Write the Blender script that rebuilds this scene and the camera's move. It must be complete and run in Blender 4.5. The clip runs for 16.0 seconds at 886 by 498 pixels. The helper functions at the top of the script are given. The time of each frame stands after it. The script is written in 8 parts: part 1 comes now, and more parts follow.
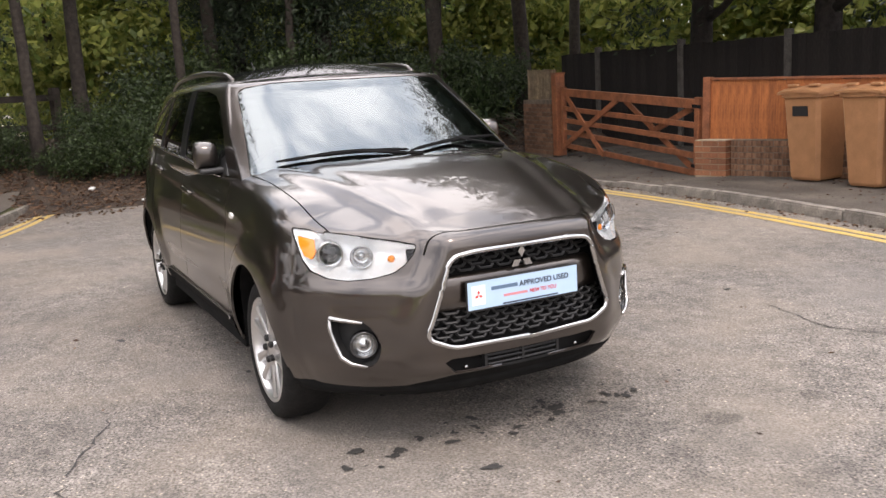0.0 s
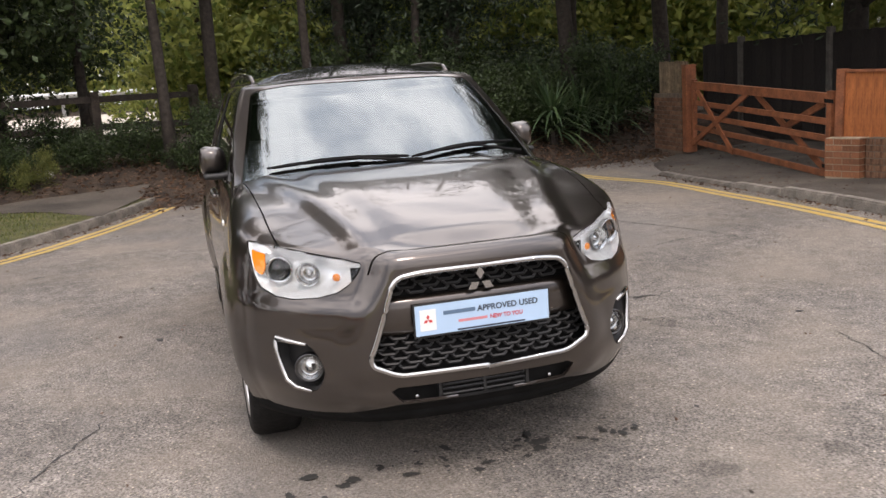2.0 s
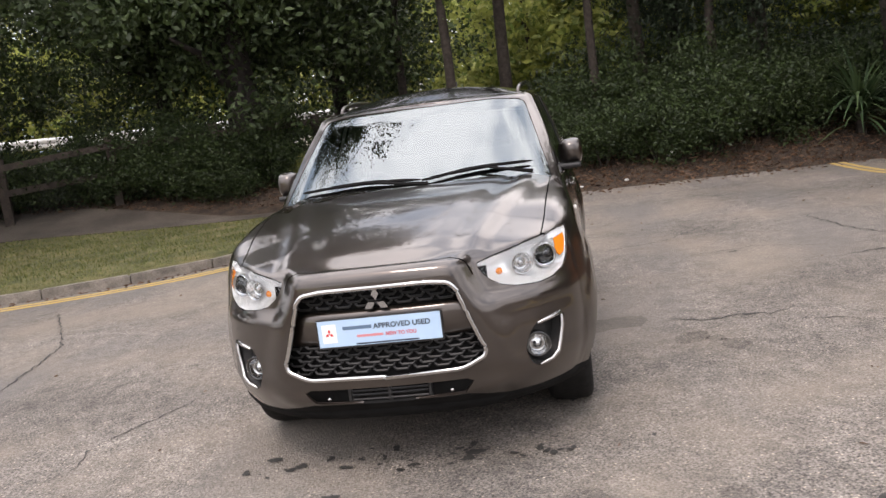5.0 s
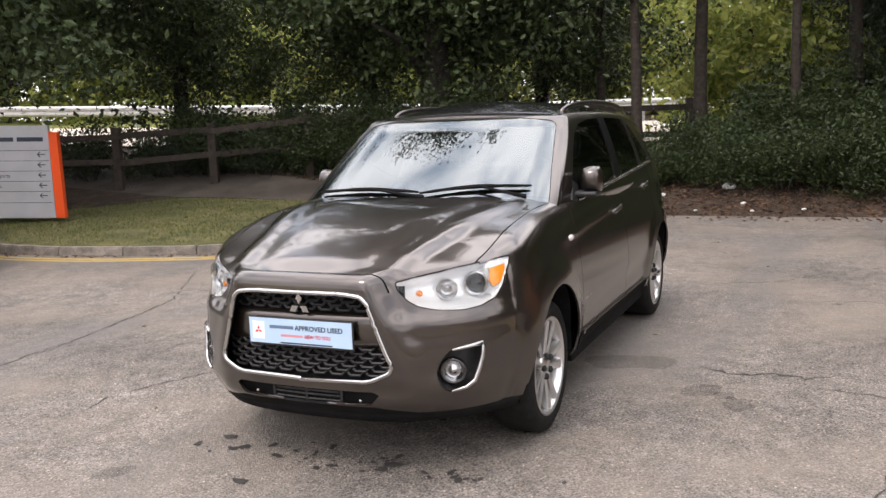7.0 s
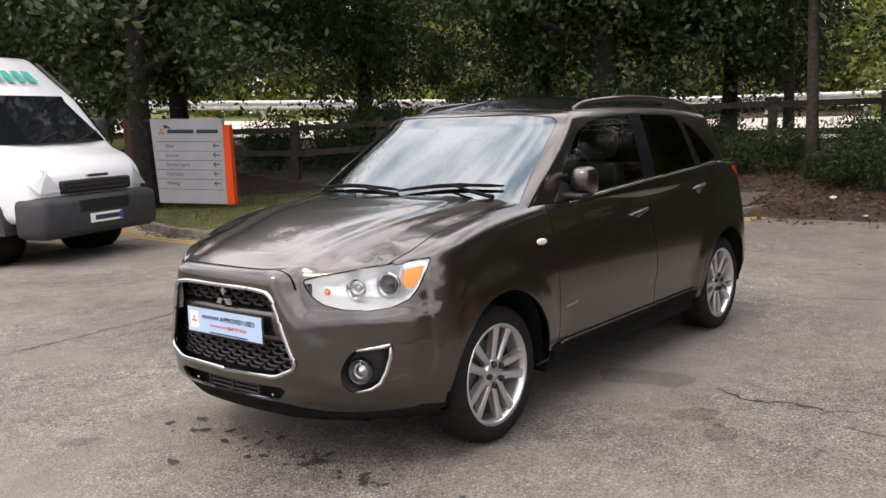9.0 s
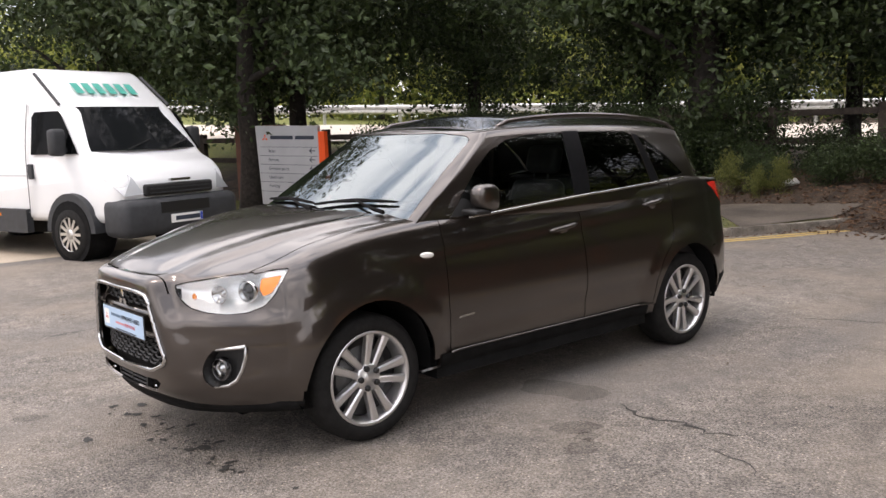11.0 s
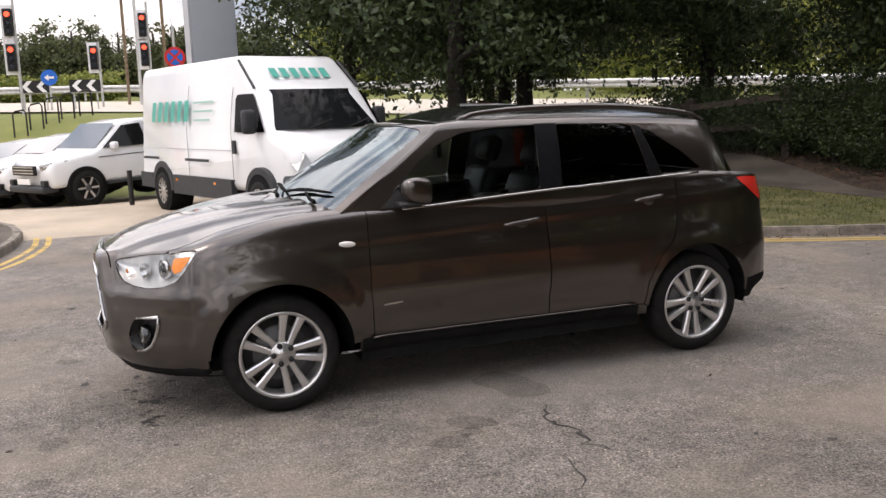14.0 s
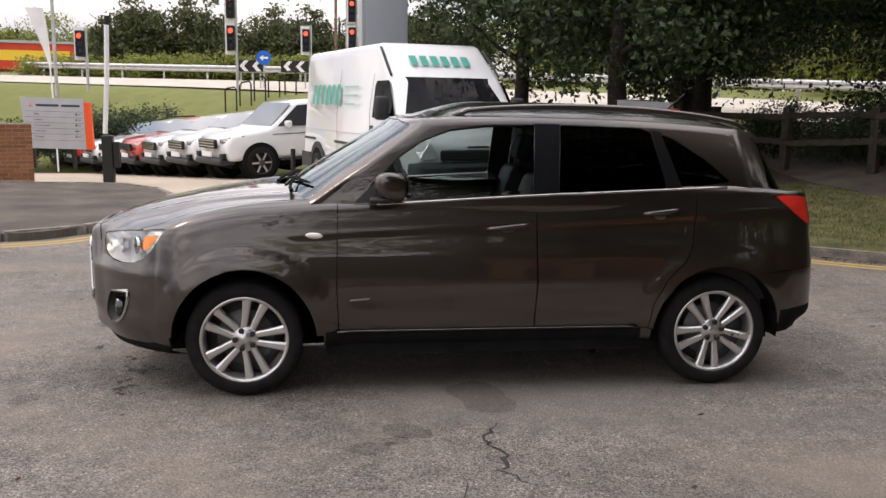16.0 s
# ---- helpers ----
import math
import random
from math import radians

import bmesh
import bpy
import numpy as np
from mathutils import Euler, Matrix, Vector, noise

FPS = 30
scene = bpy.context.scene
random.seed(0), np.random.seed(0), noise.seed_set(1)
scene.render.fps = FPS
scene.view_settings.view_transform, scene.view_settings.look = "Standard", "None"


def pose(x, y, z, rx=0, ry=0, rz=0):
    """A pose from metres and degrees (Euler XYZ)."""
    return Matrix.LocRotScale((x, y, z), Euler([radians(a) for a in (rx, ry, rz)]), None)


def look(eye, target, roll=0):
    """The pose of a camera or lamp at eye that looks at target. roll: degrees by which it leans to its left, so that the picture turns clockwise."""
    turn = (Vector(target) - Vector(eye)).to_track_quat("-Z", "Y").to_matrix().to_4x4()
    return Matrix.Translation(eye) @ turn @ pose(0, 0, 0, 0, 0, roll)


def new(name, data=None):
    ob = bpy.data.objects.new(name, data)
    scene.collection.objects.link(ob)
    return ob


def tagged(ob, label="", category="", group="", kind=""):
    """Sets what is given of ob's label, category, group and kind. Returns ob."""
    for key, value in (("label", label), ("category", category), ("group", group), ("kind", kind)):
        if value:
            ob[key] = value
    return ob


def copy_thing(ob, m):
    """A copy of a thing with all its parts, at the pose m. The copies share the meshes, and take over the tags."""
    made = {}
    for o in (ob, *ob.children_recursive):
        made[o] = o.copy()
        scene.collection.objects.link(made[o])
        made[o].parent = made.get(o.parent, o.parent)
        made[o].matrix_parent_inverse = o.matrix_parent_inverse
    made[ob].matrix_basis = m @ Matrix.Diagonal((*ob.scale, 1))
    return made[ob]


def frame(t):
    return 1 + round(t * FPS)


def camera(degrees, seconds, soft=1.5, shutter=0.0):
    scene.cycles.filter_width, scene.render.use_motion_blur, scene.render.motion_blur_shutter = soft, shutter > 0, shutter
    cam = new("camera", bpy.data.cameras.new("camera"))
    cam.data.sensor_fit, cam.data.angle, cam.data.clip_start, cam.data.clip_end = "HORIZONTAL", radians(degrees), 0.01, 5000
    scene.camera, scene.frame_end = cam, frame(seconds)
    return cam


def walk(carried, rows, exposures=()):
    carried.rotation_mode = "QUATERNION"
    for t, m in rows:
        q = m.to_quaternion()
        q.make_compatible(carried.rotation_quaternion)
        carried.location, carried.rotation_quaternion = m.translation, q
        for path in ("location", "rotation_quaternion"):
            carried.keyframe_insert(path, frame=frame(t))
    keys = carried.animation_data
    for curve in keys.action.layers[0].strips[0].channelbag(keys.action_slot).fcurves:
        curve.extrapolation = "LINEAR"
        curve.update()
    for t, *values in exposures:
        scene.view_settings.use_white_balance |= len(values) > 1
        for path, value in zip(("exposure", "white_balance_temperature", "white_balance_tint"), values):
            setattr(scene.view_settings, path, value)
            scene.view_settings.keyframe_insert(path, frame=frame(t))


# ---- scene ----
cam = camera(52.8, 16.0)
PATH = [
    (0, (3.852, -1.828, 1.441), (2.095, -0.946, 1.073), -3.4),
    (0.5, (3.904, -1.621, 1.441), (2.114, -0.811, 1.065), -3.1),
    (1, (3.869, -1.458, 1.432), (2.047, -0.725, 1.053), -3.9),
    (1.5, (3.809, -1.222, 1.449), (1.959, -0.559, 1.077), -2.1),
    (2, (3.882, -0.988, 1.444), (1.992, -0.446, 1.08), -3.9),
    (2.5, (4.064, -0.708, 1.453), (2.135, -0.344, 1.071), -3.3),
    (3, (4.148, -0.457, 1.426), (2.194, -0.205, 1.082), -4.7),
    (3.5, (4.244, -0.175, 1.452), (2.277, -0.029, 1.117), -4.2),
    (3.7, (4.312, -0.064, 1.439), (2.341, 0.031, 1.116), -5.1),
    (5.8, (4.333, 1.374, 1.479), (2.423, 0.866, 1.173), -4.9),
    (6, (4.319, 1.48, 1.482), (2.415, 0.946, 1.187), -3.8),
    (6.5, (4.189, 1.775, 1.461), (2.325, 1.104, 1.185), -4.2),
    (7, (4.025, 2.089, 1.494), (2.221, 1.275, 1.207), -2.1),
    (7.5, (3.932, 2.46, 1.476), (2.192, 1.512, 1.201), -2.6),
    (8, (3.787, 2.725, 1.479), (2.116, 1.662, 1.197), -3.0),
    (8.5, (3.502, 2.921, 1.454), (1.891, 1.77, 1.171), -1.8),
    (9, (3.266, 3.155, 1.468), (1.727, 1.91, 1.184), -1.9),
    (9.2, (3.208, 3.305, 1.454), (1.695, 2.029, 1.167), -2.4),
    (11.3, (2.392, 4.493, 1.54), (1.154, 2.948, 1.262), -1.2),
    (11.5, (2.32, 4.591, 1.549), (1.113, 3.023, 1.261), -0.9),
    (12, (2.078, 4.742, 1.504), (0.935, 3.129, 1.198), -2.1),
    (12.5, (1.787, 4.924, 1.531), (0.75, 3.246, 1.196), -0.1),
    (13, (1.47, 5.217, 1.533), (0.568, 3.455, 1.243), -1.2),
    (13.5, (1.191, 5.425, 1.577), (0.384, 3.621, 1.27), -0.7),
    (14, (0.827, 5.506, 1.584), (0.13, 3.657, 1.273), -2.0),
    (14.5, (0.514, 5.557, 1.608), (-0.089, 3.682, 1.259), -1.5),
    (15, (0.169, 5.688, 1.608), (-0.266, 3.763, 1.281), -0.5),
    (15.5, (-0.133, 5.703, 1.588), (-0.436, 3.752, 1.271), -0.3),
    (16, (-0.501, 5.622, 1.592), (-0.738, 3.663, 1.266), 0.7),
]
walk(cam, [(t, look(eye, target, roll)) for t, eye, target, roll in PATH], [(0.0, 0.22, 7100, 20), (1.0, 0.10, 7100, 20), (1.5, 0.0, 7100, 20), (2.0, -0.08, 7100, 20), (3.5, -0.04, 7100, 20), (7.0, 0.10, 7100, 20), (8.5, -0.12, 7100, 20), (9.2, -0.06, 7100, 20), (12.5, -0.08, 7100, 20), (14.0, -0.36, 7100, 20), (16.0, -0.50, 7100, 20)])

# world: bright broken overcast, soft sun
world = bpy.data.worlds.new("sky")
scene.world = world
world.use_nodes = True
wn, wl = world.node_tree.nodes, world.node_tree.links
wn.clear()
sky = wn.new("ShaderNodeTexSky")
sky.sky_type, sky.sun_disc = "NISHITA", False
sky.sun_elevation, sky.sun_rotation = radians(56), radians(95)
sky.dust_density = 3.0
w_co = wn.new("ShaderNodeTexCoord")
w_map = wn.new("ShaderNodeMapping")
w_map.inputs["Scale"].default_value = (1.6, 1.6, 3.2)
w_noise = wn.new("ShaderNodeTexNoise")
w_noise.inputs["Scale"].default_value, w_noise.inputs["Detail"].default_value = 2.2, 7.0
w_ramp = wn.new("ShaderNodeValToRGB")
w_ramp.color_ramp.elements[0].position, w_ramp.color_ramp.elements[1].position = 0.38, 0.60
w_ramp.color_ramp.elements[0].color = (6.4, 8.0, 10.0, 1)
w_ramp.color_ramp.elements[1].color = (21.5, 22.2, 22.8, 1)
w_mix = wn.new("ShaderNodeMix")
w_mix.data_type = "RGBA"
w_mix.inputs["Factor"].default_value = 0.85
w_bg = wn.new("ShaderNodeBackground")
w_bg.inputs["Strength"].default_value = 0.085
w_out = wn.new("ShaderNodeOutputWorld")
wl.new(w_co.outputs["Generated"], w_map.inputs["Vector"])
wl.new(w_map.outputs["Vector"], w_noise.inputs["Vector"])
wl.new(w_noise.outputs["Fac"], w_ramp.inputs["Fac"])
wl.new(sky.outputs["Color"], w_mix.inputs["A"])
wl.new(w_ramp.outputs["Color"], w_mix.inputs["B"])
w_sep = wn.new("ShaderNodeSeparateXYZ")
w_grad = wn.new("ShaderNodeMapRange")
w_grad.inputs["From Min"].default_value, w_grad.inputs["From Max"].default_value = 0.0, 1.0
w_grad.inputs["To Min"].default_value, w_grad.inputs["To Max"].default_value = 0.9, 2.7
w_mul = wn.new("ShaderNodeMix")
w_mul.data_type, w_mul.blend_type = "RGBA", "MULTIPLY"
w_mul.inputs["Factor"].default_value = 1.0
wl.new(w_co.outputs["Generated"], w_sep.inputs["Vector"])
wl.new(w_sep.outputs["Z"], w_grad.inputs["Value"])
wl.new(w_mix.outputs["Result"], w_mul.inputs["A"])
wl.new(w_grad.outputs["Result"], w_mul.inputs["B"])
wl.new(w_mul.outputs["Result"], w_bg.inputs["Color"])
wl.new(w_bg.outputs["Background"], w_out.inputs["Surface"])

sun = new("sun", bpy.data.lights.new("sun", "SUN"))
sun.data.energy, sun.data.angle, sun.data.color = 1.1, radians(14), (1.0, 0.95, 0.88)
sun.matrix_world = look((27, -2.4, 40), (0, 0, 0))


# ---------- materials ----------
def mat(name, base=(0.5, 0.5, 0.5), rough=0.6, metal=0.0, coat=0.0, vary=0.0, scale=8.0, fine=0.0, fine_scale=120.0, bump=0.0, second=None, trans=0.0, ior=1.45, spec=0.5, emit=None, power=1.0, rand=0.0, detail=6.0, bump_scale=None):
    m = bpy.data.materials.new(name)
    m.use_nodes = True
    n, l = m.node_tree.nodes, m.node_tree.links
    b = n["Principled BSDF"]
    b.inputs["Base Color"].default_value = (*base, 1)
    b.inputs["Roughness"].default_value, b.inputs["Metallic"].default_value = rough, metal
    b.inputs["Coat Weight"].default_value, b.inputs["Coat Roughness"].default_value = coat, 0.03
    b.inputs["Transmission Weight"].default_value, b.inputs["IOR"].default_value = trans, ior
    b.inputs["Specular IOR Level"].default_value = spec
    if emit:
        b.inputs["Emission Color"].default_value, b.inputs["Emission Strength"].default_value = (*emit, 1), power
    co = n.new("ShaderNodeTexCoord")
    src = None
    if vary or second:
        t = n.new("ShaderNodeTexNoise")
        t.inputs["Scale"].default_value, t.inputs["Detail"].default_value = scale, detail
        l.new(co.outputs["Object"], t.inputs["Vector"])
        r = n.new("ShaderNodeValToRGB")
        e = r.color_ramp.elements
        e[0].position, e[1].position = 0.32, 0.68
        lo = tuple(max(0.0, c * (1 - vary)) for c in base)
        hi = second if second else tuple(min(1.0, c * (1 + vary)) for c in base)
        e[0].color, e[1].color = (*lo, 1), (*hi, 1)
        l.new(t.outputs["Fac"], r.inputs["Fac"])
        src = r.outputs["Color"]
    if fine:
        t2 = n.new("ShaderNodeTexNoise")
        t2.inputs["Scale"].default_value, t2.inputs["Detail"].default_value = fine_scale, 3.0
        l.new(co.outputs["Object"], t2.inputs["Vector"])
        mr = n.new("ShaderNodeMapRange")
        mr.inputs["From Min"].default_value, mr.inputs["From Max"].default_value = 0.3, 0.7
        mr.inputs["To Min"].default_value, mr.inputs["To Max"].default_value = 1 - fine, 1 + fine
        l.new(t2.outputs["Fac"], mr.inputs["Value"])
        mx = n.new("ShaderNodeMix")
        mx.data_type, mx.blend_type = "RGBA", "MULTIPLY"
        mx.inputs["Factor"].default_value = 1.0
        if src:
            l.new(src, mx.inputs["A"])
        else:
            mx.inputs["A"].default_value = (*base, 1)
        l.new(mr.outputs["Result"], mx.inputs["B"])
        src = mx.outputs["Result"]
    if rand:
        oi = n.new("ShaderNodeObjectInfo")
        mr = n.new("ShaderNodeMapRange")
        mr.inputs["To Min"].default_value, mr.inputs["To Max"].default_value = 1 - rand, 1 + rand
        l.new(oi.outputs["Random"], mr.inputs["Value"])
        mx = n.new("ShaderNodeMix")
        mx.data_type, mx.blend_type = "RGBA", "MULTIPLY"
        mx.inputs["Factor"].default_value = 1.0
        if src:
            l.new(src, mx.inputs["A"])
        else:
            mx.inputs["A"].default_value = (*base, 1)
        l.new(mr.outputs["Result"], mx.inputs["B"])
        src = mx.outputs["Result"]
    if src:
        l.new(src, b.inputs["Base Color"])
    if bump:
        t3 = n.new("ShaderNodeTexNoise")
        t3.inputs["Scale"].default_value, t3.inputs["Detail"].default_value = bump_scale or fine_scale, 5.0
        l.new(co.outputs["Object"], t3.inputs["Vector"])
        bp = n.new("ShaderNodeBump")
        bp.inputs["Strength"].default_value, bp.inputs["Distance"].default_value = bump, 0.02
        l.new(t3.outputs["Fac"], bp.inputs["Height"])
        l.new(bp.outputs["Normal"], b.inputs["Normal"])
    return m


def leaf_mat(name, dark, light, through_light):
    """Leaves: varied by island, with some light passing through."""
    m = bpy.data.materials.new(name)
    m.use_nodes = True
    n, l = m.node_tree.nodes, m.node_tree.links
    b, out = n["Principled BSDF"], n["Material Output"]
    b.inputs["Roughness"].default_value = 0.5
    b.inputs["Specular IOR Level"].default_value = 0.35
    g = n.new("ShaderNodeNewGeometry")
    r = n.new("ShaderNodeValToRGB")
    r.color_ramp.elements[0].color, r.color_ramp.elements[1].color = (*dark, 1), (*light, 1)
    l.new(g.outputs["Random Per Island"], r.inputs["Fac"])
    l.new(r.outputs["Color"], b.inputs["Base Color"])
    t = n.new("ShaderNodeBsdfTranslucent")
    l.new(r.outputs["Color"], t.inputs["Color"])
    mx = n.new("ShaderNodeMixShader")
    mx.inputs["Fac"].default_value = through_light
    l.new(b.outputs["BSDF"], mx.inputs[1])
    l.new(t.outputs["BSDF"], mx.inputs[2])
    l.new(mx.outputs["Shader"], out.inputs["Surface"])
    return m


def glass_mat(name, tint, rough=0.0, mirror=1.5, sheen=(1.0, 1.0, 1.0)):
    """Thin car glass: clear film with a real Fresnel gloss."""
    m = bpy.data.materials.new(name)
    m.use_nodes = True
    n, l = m.node_tree.nodes, m.node_tree.links
    n.remove(n["Principled BSDF"])
    out = n["Material Output"]
    tr, gl, fr, mx = n.new("ShaderNodeBsdfTransparent"), n.new("ShaderNodeBsdfGlossy"), n.new("ShaderNodeFresnel"), n.new("ShaderNodeMixShader")
    tr.inputs["Color"].default_value = (*tint, 1)
    gl.inputs["Color"].default_value = (*sheen, 1)
    gl.inputs["Roughness"].default_value = rough
    fr.inputs["IOR"].default_value = mirror
    l.new(fr.outputs["Fac"], mx.inputs["Fac"])
    l.new(tr.outputs["BSDF"], mx.inputs[1])
    l.new(gl.outputs["BSDF"], mx.inputs[2])
    l.new(mx.outputs["Shader"], out.inputs["Surface"])
    return m


def asphalt_mat():
    """Worn grey asphalt: pale and dark aggregate, broad stains, hairline crazing."""
    m = mat("asphalt", (0.190, 0.169, 0.148), 0.88, vary=0.26, scale=0.55, fine=0.75, fine_scale=95.0, bump=0.7, bump_scale=100.0)
    n, l = m.node_tree.nodes, m.node_tree.links
    b = n["Principled BSDF"]
    src = b.inputs["Base Color"].links[0].from_socket
    co = n.new("ShaderNodeTexCoord")
    v = n.new("ShaderNodeTexVoronoi")
    v.inputs["Scale"].default_value = 34.0
    l.new(co.outputs["Object"], v.inputs["Vector"])
    r = n.new("ShaderNodeValToRGB")
    r.color_ramp.elements[0].position, r.color_ramp.elements[1].position = 0.08, 0.24
    r.color_ramp.elements[0].color, r.color_ramp.elements[1].color = (2.3, 2.15, 1.9, 1), (0.88, 0.88, 0.88, 1)
    l.new(v.outputs["Distance"], r.inputs["Fac"])
    mx = n.new("ShaderNodeMix")
    mx.data_type, mx.blend_type = "RGBA", "MULTIPLY"
    mx.inputs["Factor"].default_value = 0.8
    l.new(src, mx.inputs["A"])
    l.new(r.outputs["Color"], mx.inputs["B"])
    # coarse mottling of worn and patched aggregate
    tm = n.new("ShaderNodeTexNoise")
    tm.inputs["Scale"].default_value, tm.inputs["Detail"].default_value, tm.inputs["Roughness"].default_value = 7.0, 9.0, 0.78
    l.new(co.outputs["Object"], tm.inputs["Vector"])
    mm = n.new("ShaderNodeMapRange")
    mm.inputs["From Min"].default_value, mm.inputs["From Max"].default_value = 0.32, 0.68
    mm.inputs["To Min"].default_value, mm.inputs["To Max"].default_value = 0.6, 1.4
    l.new(tm.outputs["Fac"], mm.inputs["Value"])
    mxm = n.new("ShaderNodeMix")
    mxm.data_type, mxm.blend_type = "RGBA", "MULTIPLY"
    mxm.inputs["Factor"].default_value = 1.0
    l.new(mx.outputs["Result"], mxm.inputs["A"])
    l.new(mm.outputs["Result"], mxm.inputs["B"])
    mx = mxm
    # tan dust drifted over broad patches
    t = n.new("ShaderNodeTexNoise")
    t.inputs["Scale"].default_value, t.inputs["Detail"].default_value = 0.8, 8.0
    l.new(co.outputs["Object"], t.inputs["Vector"])
    r2 = n.new("ShaderNodeValToRGB")
    r2.color_ramp.elements[0].position, r2.color_ramp.elements[1].position = 0.44, 0.66
    r2.color_ramp.elements[0].color, r2.color_ramp.elements[1].color = (0, 0, 0, 1), (0.60, 0.60, 0.60, 1)
    l.new(t.outputs["Fac"], r2.inputs["Fac"])
    mx2 = n.new("ShaderNodeMix")
    mx2.data_type = "RGBA"
    l.new(r2.outputs["Color"], mx2.inputs["Factor"])
    l.new(mx.outputs["Result"], mx2.inputs["A"])
    mx2.inputs["B"].default_value = (0.268, 0.226, 0.180, 1)
    # smooth grey smears worn by tyres
    mp = n.new("ShaderNodeMapping")
    mp.inputs["Rotation"].default_value, mp.inputs["Scale"].default_value = (0, 0, 0.5), (0.35, 1.0, 1.0)
    l.new(co.outputs["Object"], mp.inputs["Vector"])
    ts = n.new("ShaderNodeTexNoise")
    ts.inputs["Scale"].default_value, ts.inputs["Detail"].default_value = 0.9, 3.0
    l.new(mp.outputs["Vector"], ts.inputs["Vector"])
    r3 = n.new("ShaderNodeValToRGB")
    r3.color_ramp.elements[0].position, r3.color_ramp.elements[1].position = 0.50, 0.66
    r3.color_ramp.elements[0].color, r3.color_ramp.elements[1].color = (0, 0, 0, 1), (0.6, 0.6, 0.6, 1)
    l.new(ts.outputs["Fac"], r3.inputs["Fac"])
    mx3 = n.new("ShaderNodeMix")
    mx3.data_type = "RGBA"
    l.new(r3.outputs["Color"], mx3.inputs["Factor"])
    l.new(mx2.outputs["Result"], mx3.inputs["A"])
    mx3.inputs["B"].default_value = (0.150, 0.140, 0.130, 1)
    l.new(mx3.outputs["Result"], b.inputs["Base Color"])
    return m


ASPHALT = asphalt_mat()
CONCRETE = mat("apron_concrete", (0.42, 0.35, 0.27), 0.9, vary=0.15, scale=0.8, fine=0.2, fine_scale=60, bump=0.2)
PAVING = mat("footway_tarmac", (0.088, 0.073, 0.059), 0.9, vary=0.4, scale=1.3, fine=0.35, fine_scale=80, bump=0.4)
KERB = mat("kerb_stone", (0.205, 0.182, 0.155), 0.9, vary=0.4, scale=6, fine=0.3, fine_scale=90, bump=0.5, rand=0.15)
EARTH = mat("leaf_litter_earth", (0.032, 0.022, 0.016), 0.95, second=(0.075, 0.050, 0.033), vary=0.3, scale=5, fine=0.5, fine_scale=40, bump=1.0, bump_scale=25)
GRASS_SOIL = mat("grass_soil", (0.085, 0.10, 0.035), 0.95, second=(0.16, 0.14, 0.06), vary=0.3, scale=3, fine=0.5, fine_scale=60, bump=1.0, bump_scale=60)
YELLOW = mat("road_paint_yellow", (0.70, 0.46, 0.11), 0.8, vary=0.25, scale=9, second=(0.46, 0.34, 0.14), fine=0.35, fine_scale=90)
# far asphalt, its sunlit brightness put into the base colour
ROADFAR_LIT = mat("far_road", (0.50, 0.45, 0.38), 0.9, vary=0.1, scale=1.0, fine=0.15, fine_scale=30)
BARK = mat("bark", (0.040, 0.032, 0.026), 0.95, vary=0.4, scale=14, bump=1.0, bump_scale=22)
BARK_DARK = mat("bark_dark", (0.028, 0.023, 0.02), 0.95, vary=0.4, scale=14, bump=1.0, bump_scale=22)
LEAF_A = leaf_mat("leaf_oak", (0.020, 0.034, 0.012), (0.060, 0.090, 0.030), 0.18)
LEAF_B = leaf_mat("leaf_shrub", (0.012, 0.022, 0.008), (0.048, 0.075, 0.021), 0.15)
# far foliage: sunlight is painted in as a brighter leaf colour
LEAF_LIT = leaf_mat("leaf_far_sunlit", (0.11, 0.16, 0.04), (0.37, 0.38, 0.105), 0.55)
LEAF_E = leaf_mat("leaf_belt", (0.05, 0.068, 0.03), (0.135, 0.15, 0.06), 0.25)
LEAF_W = leaf_mat("leaf_weed", (0.07, 0.09, 0.02), (0.20, 0.20, 0.06), 0.3)
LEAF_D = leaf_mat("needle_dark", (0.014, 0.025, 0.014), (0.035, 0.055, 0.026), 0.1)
LEAF_Y = leaf_mat("blade_yucca", (0.03, 0.06, 0.026), (0.10, 0.15, 0.06), 0.15)
LITTER = leaf_mat("dead_leaf", (0.045, 0.022, 0.012), (0.16, 0.09, 0.05), 0.1)
GRASS = leaf_mat("grass_blade", (0.06, 0.085, 0.02), (0.20, 0.20, 0.07), 0.25)

PAINT = mat("bronze_metallic_paint", (0.064, 0.052, 0.045), 0.33, metal=0.90, coat=1.0, fine=0.12, fine_scale=900)
PAINT.node_tree.nodes["Principled BSDF"].inputs["Coat IOR"].default_value = 1.7
BLACK_GLOSS = mat("black_gloss", (0.012, 0.012, 0.013), 0.08, coat=1.0)
ROOF_GLASS = mat("roof_glass", (0.008, 0.008, 0.009), 0.06, spec=0.45)
BLACK_TRIM = mat("black_trim", (0.018, 0.018, 0.018), 0.5, vary=0.2, scale=30)
PILLAR_FILM = mat("pillar_film", (0.008, 0.008, 0.009), 0.32, vary=0.2, scale=30, spec=0.15)
UNDER = mat("underbody_black", (0.010, 0.010, 0.010), 0.85, vary=0.3, scale=10, spec=0.12)
CHROME = mat("chrome", (0.55, 0.55, 0.55), 0.10, metal=1.0)
SATIN = mat("satin_chrome", (0.45, 0.44, 0.43), 0.25, metal=1.0)
ALLOY = mat("alloy_silver", (0.66, 0.65, 0.64), 0.28, metal=0.85, coat=0.6)
